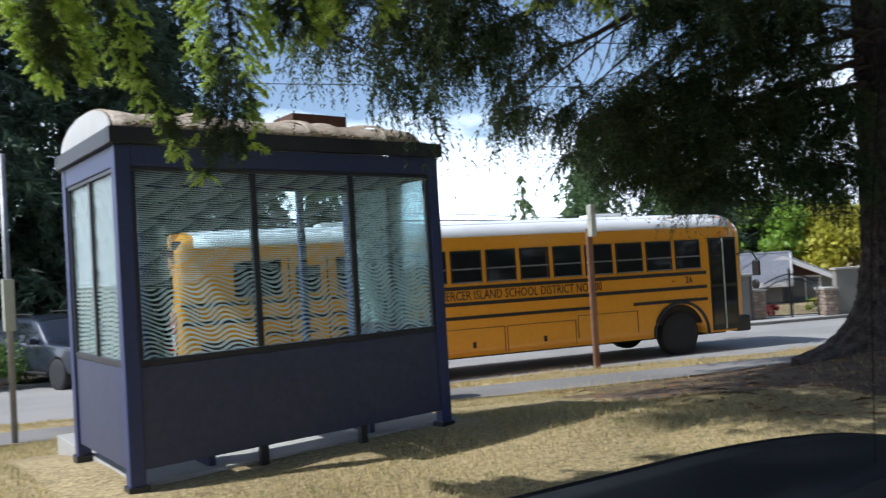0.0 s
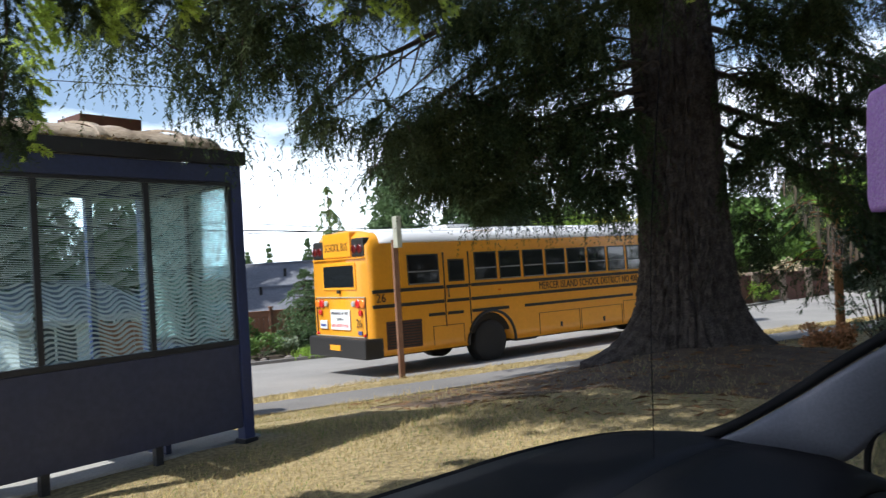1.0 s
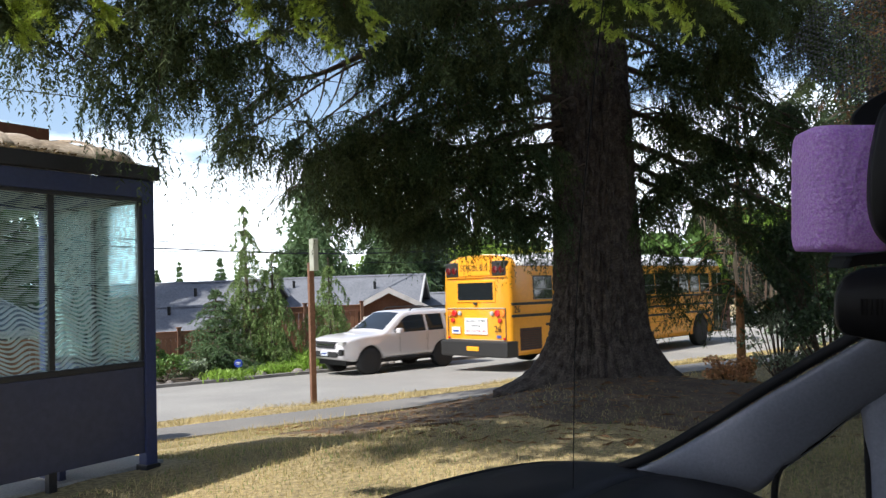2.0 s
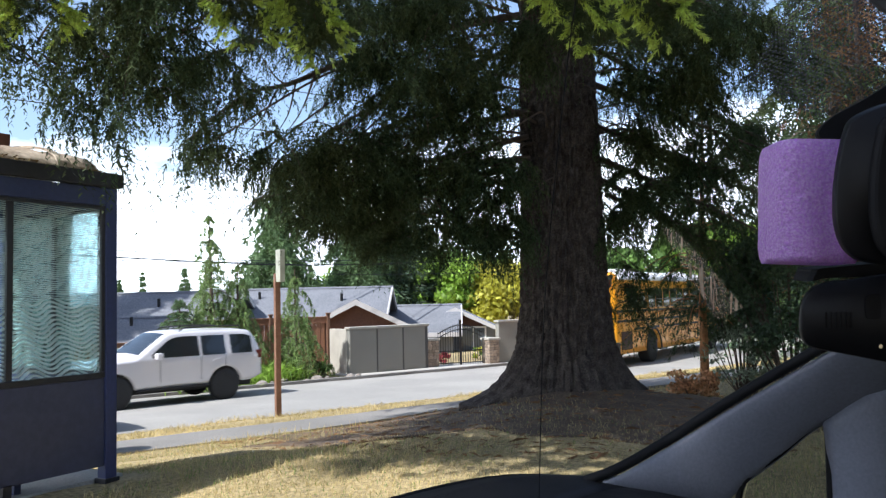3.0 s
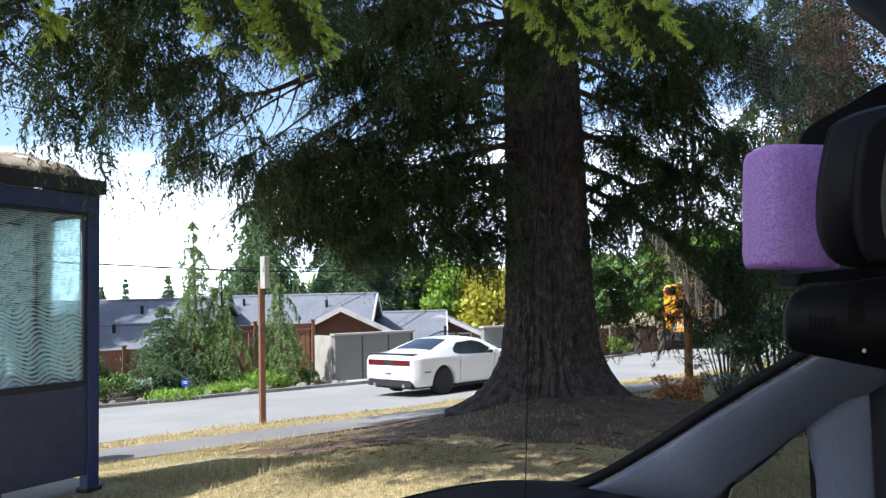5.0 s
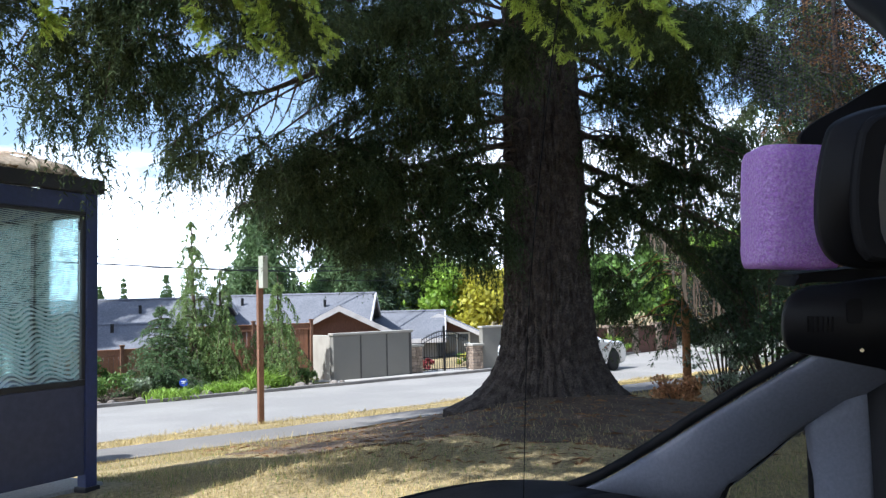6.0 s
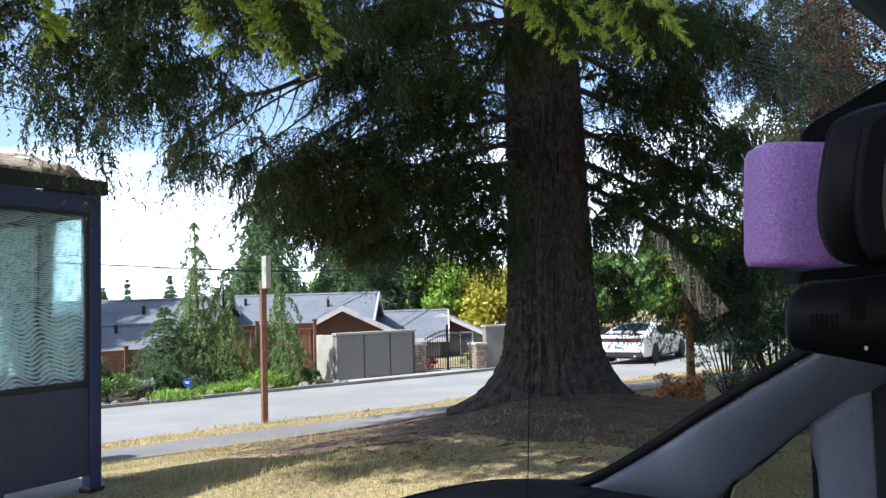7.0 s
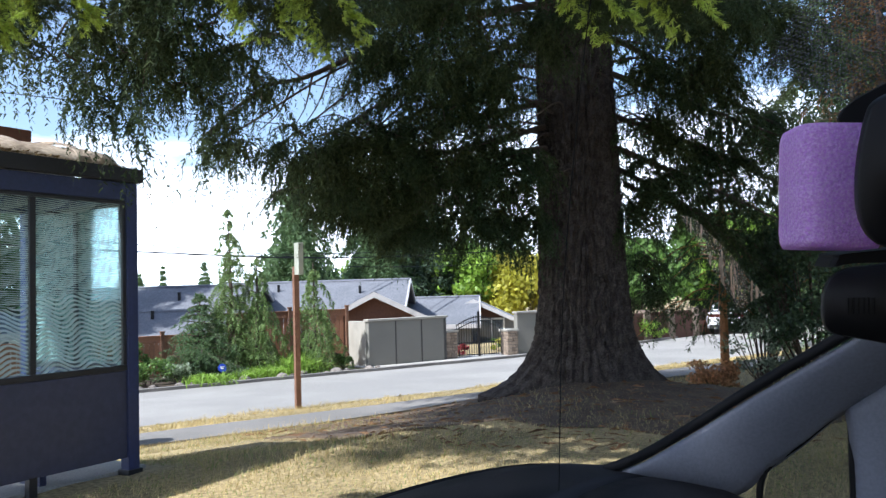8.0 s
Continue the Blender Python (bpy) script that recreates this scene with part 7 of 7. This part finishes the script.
panel("wing", [(1.1, 0.75, 0.90), (1.12, 1.1, 0.86), (1.05, 1.5, 0.78)], [(1.28, 0.6, 0.72), (1.28, 1.1, 0.69), (1.15, 1.6, 0.63)], M["hood_paint"], car, 10, 6, 0.02, (1, 0, 0.3))
# shell of the cabin round the driver
part("roof_lining", box(-0.75, -2.1, 1.66, 1.18, -0.20, 1.70, 0.015), M["trim_plastic"], car)
part("header_rail", box(-0.72, -0.24, 1.60, 1.10, -0.12, 1.66, 0.02), M["dash_plastic"], car)
part("door", box(1.24, -1.1, 0.25, 1.29, 0.24, 1.0, 0.015), M["dash_plastic"], car)
part("door", box(-0.72, -1.1, 0.25, -0.67, 0.6, 1.0, 0.015), M["dash_plastic"], car)
part("bulkhead", box(-0.66, -2.15, 0.25, 1.23, -2.05, 1.1, 0.02), M["dash_plastic"], car)
part("cabin_floor", box(-0.70, -2.1, 0.18, 1.26, 0.7, 0.245), M["dash_plastic"], car)
part("seat", box(0.75, -0.95, 0.26, 1.2, -0.75, 1.05, 0.06), M["dash_plastic"], car, "dark front passenger seat")
for x in (-0.70, 1.22):
    part("rear_post", box(x, -1.25, 1.0, x + 0.04, -1.12, 1.66, 0.01), M["trim_plastic"], car)
    part("rear_post", box(x, -2.1, 1.0, x + 0.04, -1.85, 1.66, 0.01), M["trim_plastic"], car)
for x, y in ((-0.62, 1.45), (1.12, 1.45), (-0.62, -1.3), (1.12, -1.3)):
    wheel(car, x + (0.0), y, 0.33, 0.2, M["rim_grey"], 1 if x > 0 else -1, 5, 0.66)

# thin black lead hanging down the screen
v, f = tube(spline([(0.66, 0.225, 1.68), (0.70, 0.262, 1.59), (0.80, 0.335, 1.36), (0.94, 0.41, 1.105)], 24), 0.0006, 5)
tagged(raw("camera_lead", v, f, M["seal_black"]), "thin black lead hanging down the windscreen", "cable")


def screen_film(name, mat, pts, label, category):
    """A flat film on the inside of the windscreen."""
    bm = bmesh.new()
    bm.faces.new([bm.verts.new(p) for p in pts])
    ob = part(name, bm, mat)
    ob.visible_shadow = False
    return tagged(ob, label, category)


def dotted():
    """Black printed dots on clear glass, in rows."""
    m = bpy.data.materials.new("printed_dots")
    m.use_nodes = True
    n, l = m.node_tree.nodes, m.node_tree.links
    b = n["Principled BSDF"]
    b.inputs["Base Color"].default_value, b.inputs["Roughness"].default_value = (0.01, 0.01, 0.012, 1), 0.5
    tex, mp, vor, gt, tr, mx = (n.new("ShaderNode" + k) for k in ("TexCoord", "Mapping", "TexVoronoi", "Math", "BsdfTransparent", "MixShader"))
    mp.inputs["Rotation"].default_value = (0.4, 0.3, 0.7)
    vor.inputs["Scale"].default_value, vor.inputs["Randomness"].default_value = 330.0, 0.0
    gt.operation, gt.inputs[1].default_value = "LESS_THAN", 0.40
    tr.inputs["Color"].default_value = (0.92, 0.93, 0.95, 1)
    l.new(tex.outputs["Object"], mp.inputs["Vector"])
    l.new(mp.outputs["Vector"], vor.inputs["Vector"])
    l.new(vor.outputs["Distance"], gt.inputs[0])
    l.new(gt.outputs[0], mx.inputs[0])
    l.new(tr.outputs[0], mx.inputs[1])
    l.new(b.outputs[0], mx.inputs[2])
    l.new(mx.outputs[0], n["Material Output"].inputs["Surface"])
    return m


def tan_reflection():
    """A streaked tan film, half clear: a reflection on the glass, painted."""
    m = bpy.data.materials.new("painted_reflection")
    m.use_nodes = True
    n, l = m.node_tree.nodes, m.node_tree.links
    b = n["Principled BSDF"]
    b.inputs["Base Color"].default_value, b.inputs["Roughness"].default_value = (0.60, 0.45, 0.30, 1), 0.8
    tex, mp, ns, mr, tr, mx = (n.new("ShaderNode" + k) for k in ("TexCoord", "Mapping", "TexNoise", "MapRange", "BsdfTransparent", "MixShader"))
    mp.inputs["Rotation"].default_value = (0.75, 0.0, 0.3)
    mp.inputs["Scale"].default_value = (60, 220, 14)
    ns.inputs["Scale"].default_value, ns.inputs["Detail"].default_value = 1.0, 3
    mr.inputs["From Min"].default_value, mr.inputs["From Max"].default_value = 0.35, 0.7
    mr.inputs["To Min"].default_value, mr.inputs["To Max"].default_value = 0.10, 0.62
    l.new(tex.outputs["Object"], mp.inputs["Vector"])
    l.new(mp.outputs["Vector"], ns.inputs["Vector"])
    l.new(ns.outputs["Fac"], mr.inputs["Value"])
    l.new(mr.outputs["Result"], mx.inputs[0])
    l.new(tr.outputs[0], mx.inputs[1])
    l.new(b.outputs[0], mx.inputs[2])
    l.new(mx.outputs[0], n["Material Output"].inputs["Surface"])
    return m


screen_film("screen_dots", dotted(), [(0.83, 0.124, 1.574), (0.833, 0.062, 1.683), (0.805, -0.049, 1.647), (0.809, -0.044, 1.563), (0.803, 0.058, 1.518)], "printed black dot screen at the top of the windscreen", "dot screen")
# tan film painted where the windscreen only mirrors something bright
screen_film("screen_smear", tan_reflection(), [(0.945, 0.246, 1.441), (0.954, 0.231, 1.437), (0.960, 0.20, 1.40), (0.965, 0.16, 1.345), (0.952, 0.187, 1.331), (0.947, 0.225, 1.40)], "brown streaked film painted as a reflection in the windscreen", "smear")

# rear-view mirror with a piece of foam tube pushed over it
def pillow(outline, z0, z1, edge=0.006, shrink=0.94, lean=(0.0, 0.0)):
    """A solid of the given outline with softly rounded rims, leaning sideways with depth."""
    p = np.array(spline([(a, b, 0) for a, b in outline] + [(*outline[0], 0)], 6 * len(outline) + 1))[:-1, :2]
    c = (p.max(0) + p.min(0)) / 2
    bm = bmesh.new()
    rows = []
    for z, k in ((z0, shrink), (z0 + edge * 0.3, 0.5 + shrink / 2), (z0 + edge, 1.0), (z1 - edge, 1.0), (z1 - edge * 0.3, 0.5 + shrink / 2), (z1, shrink)):
        rows.append([bm.verts.new((*(c + (q - c) * k - np.array(lean) * z), z)) for q in p])
    for a, b in zip(rows, rows[1:]):
        for i in range(len(p)):
            j = (i + 1) % len(p)
            bm.faces.new((a[i], a[j], b[j], b[i]))
    bm.faces.new(rows[0][::-1])
    bm.faces.new(rows[-1])
    return bm


MIR = Matrix.Translation((0.5523, 0.0192, 1.4227)) @ turned(-60.96, 3.8, -1.35)
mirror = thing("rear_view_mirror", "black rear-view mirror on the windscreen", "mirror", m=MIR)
part("shell", pillow([(-0.0130, 0.0350), (-0.0164, 0.0175), (-0.0182, 0.0000), (-0.0179, -0.0175), (-0.0147, -0.0301), (-0.0084, -0.0389), (0.0017, -0.0434), (0.0280, -0.0455), (0.0910, -0.0441), (0.1015, -0.0315), (0.1033, 0.0070), (0.0980, 0.0472), (0.0840, 0.0588), (0.0350, 0.0595), (0.0157, 0.0567), (0.0000, 0.0511), (-0.0091, 0.0448)], -0.034, 0.0, 0.010, lean=(0.50, 0.06)), M["mirror_black"], mirror, smooth=True)
part("rim", pillow([(0.0070, 0.0402), (0.0032, 0.0175), (0.0021, -0.0070), (0.0042, -0.0245), (0.0091, -0.0357), (0.0210, -0.0399), (0.0840, -0.0392), (0.0952, -0.0280), (0.0966, 0.0105), (0.0927, 0.0438), (0.0823, 0.0532), (0.0350, 0.0539), (0.0210, 0.0518), (0.0123, 0.0476)], 0.001, 0.010, 0.003), M["seal_black"], mirror, "glossy black rim round the glass")
part("mirror_glass", prism([(0.0196, 0.0308), (0.0168, 0.0140), (0.0157, -0.0035), (0.0172, -0.0210), (0.0210, -0.0308), (0.0315, -0.0343), (0.0823, -0.0336), (0.0893, -0.0245), (0.0910, 0.0105), (0.0875, 0.0402), (0.0805, 0.0469), (0.0368, 0.0476), (0.0262, 0.0441)], "z", 0.0105, 0.012), M["mirror_glass"], mirror)
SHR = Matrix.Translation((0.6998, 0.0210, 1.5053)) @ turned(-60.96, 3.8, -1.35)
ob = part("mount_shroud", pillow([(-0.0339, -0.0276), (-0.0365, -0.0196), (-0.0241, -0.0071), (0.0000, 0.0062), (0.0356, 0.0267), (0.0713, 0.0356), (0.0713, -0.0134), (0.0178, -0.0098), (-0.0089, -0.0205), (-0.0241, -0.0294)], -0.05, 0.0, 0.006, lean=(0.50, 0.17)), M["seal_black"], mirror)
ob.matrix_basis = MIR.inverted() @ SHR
v, f = tube(spline([(0.63, -0.06, 1.455), (0.665, -0.03, 1.50), (0.70, -0.03, 1.56), (0.76, 0.0, 1.62)], 14), np.linspace(0.014, 0.018, 14), 12)
ob = raw("mirror_arm", v, f, M["mirror_black"], mirror, "", True)
ob.matrix_parent_inverse = MIR.inverted()
b = bmesh.new()
rings = []
for i in range(25):
    q = i / 24
    z = -0.041 + 0.082 * q
    edge = 1 - 0.07 * (2 * q - 1)**10
    ring = []
    for j in range(40):
        a = 2 * math.pi * j / 40
        c, s = math.cos(a), math.sin(a)
        k = (abs(c)**4.5 + abs(s)**4.5)**(-1 / 4.5) * 0.028 * edge
        k *= 1 + 0.010 * noise.noise(Vector((c * 9, s * 9, z * 220))) + 0.012 * noise.noise(Vector((c * 25, s * 25, z * 500)))
        ring.append(b.verts.new((k * c, k * s, z)))
    rings.append(ring)
for p, q in zip(rings, rings[1:]):
    for j in range(40):
        b.faces.new((p[j], p[(j + 1) % 40], q[(j + 1) % 40], q[j]))
b.faces.new(rings[0][::-1])
b.faces.new(rings[-1])
foam = part("foam_sleeve", b, M["foam"], smooth=True)
foam.matrix_basis = pose(0.605, 0.055, 1.423, 0, 3, -62)
tagged(foam, "cut piece of purple foam tube pushed over the mirror", "foam")

# dash camera hanging below the mirror
dash_cam = thing("dash_camera", "black dash camera on a stalk below the mirror", "camera", m=Matrix.Translation((0.6739, 0.0284, 1.3399)) @ turned(-60.96, 3.8, -1.35))
part("body", pillow([(-0.0471, 0.0000), (-0.0462, 0.0106), (-0.0416, 0.0212), (-0.0322, 0.0276), (-0.0136, 0.0310), (0.0594, 0.0327), (0.0594, -0.0395), (0.0288, -0.0339), (-0.0085, -0.0263), (-0.0365, -0.0208), (-0.0441, -0.0157), (-0.0467, -0.0081)], -0.055, 0.0, 0.010, lean=(0.50, -0.09)), M["mirror_black"], dash_cam, smooth=True)
part("bracket", pillow([(-0.0339, 0.0284), (-0.0305, 0.0352), (-0.0212, 0.0395), (0.0594, 0.0445), (0.0594, 0.0331), (-0.0136, 0.0314)], -0.045, -0.012, 0.004), M["seal_black"], dash_cam, "black bracket above the camera")
part("side_lens", pillow([(0.0021, 0.0165), (0.0051, 0.0199), (0.0127, 0.0199), (0.0144, 0.0165), (0.0144, 0.0038), (0.0119, 0.0013), (0.0051, 0.0013), (0.0025, 0.0047)], 0.0002, 0.0015, 0.0004), M["seal_black"], dash_cam, "small dark window in its side")
for k in range(6):
    part("vent_slot", box(-0.0271 + k * 0.0038, -0.0055, 0.0002, -0.0259 + k * 0.0038, 0.0064, 0.0012), M["seal_black"], dash_cam)
part("screw", cyl((0.0140, -0.0191, 0.0), (0.0140, -0.0191, 0.0014), 0.0016, seg=12), M["chrome"], dash_cam)


# seconds, place of the rear axle, nose-down tilt and heading
BUS_ROWS = [(0, 8.47, 14.28, -0.998, 0.24, -17.01), (0.25, 10.35, 13.64, -1.005, 0.29, -15.61), (0.5, 12.21, 13.04, -1.012, 0.32, -14.56), (0.75, 13.99, 12.52, -1.02, 0.33, -14.19), (1, 15.77, 12.06, -1.031, 0.33, -14.28), (1.25, 17.53, 11.64, -1.042, 0.32, -14.51), (1.5, 19.25, 11.21, -1.052, 0.31, -14.36), (1.75, 20.86, 10.79, -1.062, 0.31, -13.61), (2, 22.44, 10.37, -1.071, 0.3, -12.4), (2.25, 23.95, 9.97, -1.079, 0.3, -10.69), (2.75, 26.86, 9.28, -1.095, 0.3, -6.86), (3.3, 30.05, 8.73, -1.111, 0.31, -2.19), (3.6, 31.96, 8.53, -1.122, 0.31, 0.4), (4, 34.97, 8.39, -1.138, 0.32, 4.79), (4.4, 38.4, 8.5, -1.157, 0.34, 9.89), (5, 42.74, 9.08, -1.181, 0.14, 13.88), (6, 49.73, 10.81, -1.2, -0.0, 14.34), (7, 56.73, 12.6, -1.2, -0.0, 14.16), (8, 63.73, 14.37, -1.2, -0.0, 14.04)]
COUPE_ROWS = [(0, -12.75, 20.94, -0.802, 0.81, -17.74), (1, -6.42, 18.91, -0.896, 0.81, -17.74), (2, -0.07, 16.87, -0.96, 0.19, -18.44), (2.6, 3.73, 15.6, -0.974, 0.18, -18.81), (3, 6.26, 14.73, -0.982, 0.18, -18.84), (3.3, 8.18, 14.08, -0.988, 0.18, -18.69), (3.5, 9.49, 13.63, -0.993, 0.2, -18.07), (3.7, 10.78, 13.2, -0.997, 0.24, -17.0), (4, 12.56, 12.64, -1.004, 0.3, -15.25), (4.25, 14.09, 12.2, -1.012, 0.34, -14.08), (4.5, 15.64, 11.8, -1.021, 0.35, -13.7), (4.75, 17.15, 11.44, -1.031, 0.34, -14.07), (5.2, 19.6, 10.83, -1.046, 0.31, -14.8), (5.6, 21.75, 10.26, -1.058, 0.31, -14.66), (6, 23.94, 9.69, -1.07, 0.3, -13.35), (6.2, 25.13, 9.38, -1.077, 0.3, -12.0), (6.4, 26.23, 9.13, -1.083, 0.29, -10.74), (6.6, 27.21, 8.92, -1.088, 0.3, -9.43), (6.8, 28.26, 8.72, -1.094, 0.3, -7.79), (7, 29.68, 8.5, -1.101, 0.31, -5.73), (7.25, 31.88, 8.26, -1.113, 0.3, -2.95), (7.5, 34.6, 8.11, -1.127, 0.32, 1.23), (8, 40.36, 8.42, -1.159, 0.34, 9.54)]
SUV_ROWS = [(0, 32.91, 10.78, -1.197, 0.0, 163.3), (0.5, 30.01, 11.65, -1.2, 0.0, 163.3), (1, 27.12, 12.52, -1.196, 0.0, 163.3), (1.5, 24.22, 13.39, -1.187, 0.0, 163.3), (1.8, 22.49, 13.91, -1.179, 0.0, 163.3), (2, 21.31, 14.26, -1.174, 0.0, 163.3), (2.2, 20.11, 14.62, -1.168, 0.0, 163.3), (2.6, 17.71, 15.34, -1.157, 0.0, 163.3), (3, 15.31, 16.06, -1.146, 0.0, 163.3), (3.3, 13.51, 16.6, -1.138, 0.0, 163.3), (3.7, 10.9, 17.38, -1.126, 0.0, 163.3), (4.2, 7.65, 18.36, -1.111, 0.0, 163.3), (5, 2.44, 19.92, -1.087, 0.0, 163.3), (8, -17.09, 25.78, -0.998, 0.0, 163.3)]


# ---------- what moves ----------
def motions():
    """The bus and the coupe drive off to the right, the wagon comes the other way."""
    for ob, rows in ((bus, BUS_ROWS), (white_coupe, COUPE_ROWS), (silver_suv, SUV_ROWS)):
        walk(ob, [(t, pose(x, y, z + 0.012, 0, tip, yaw)) for t, x, y, z, tip, yaw in rows])


motions()
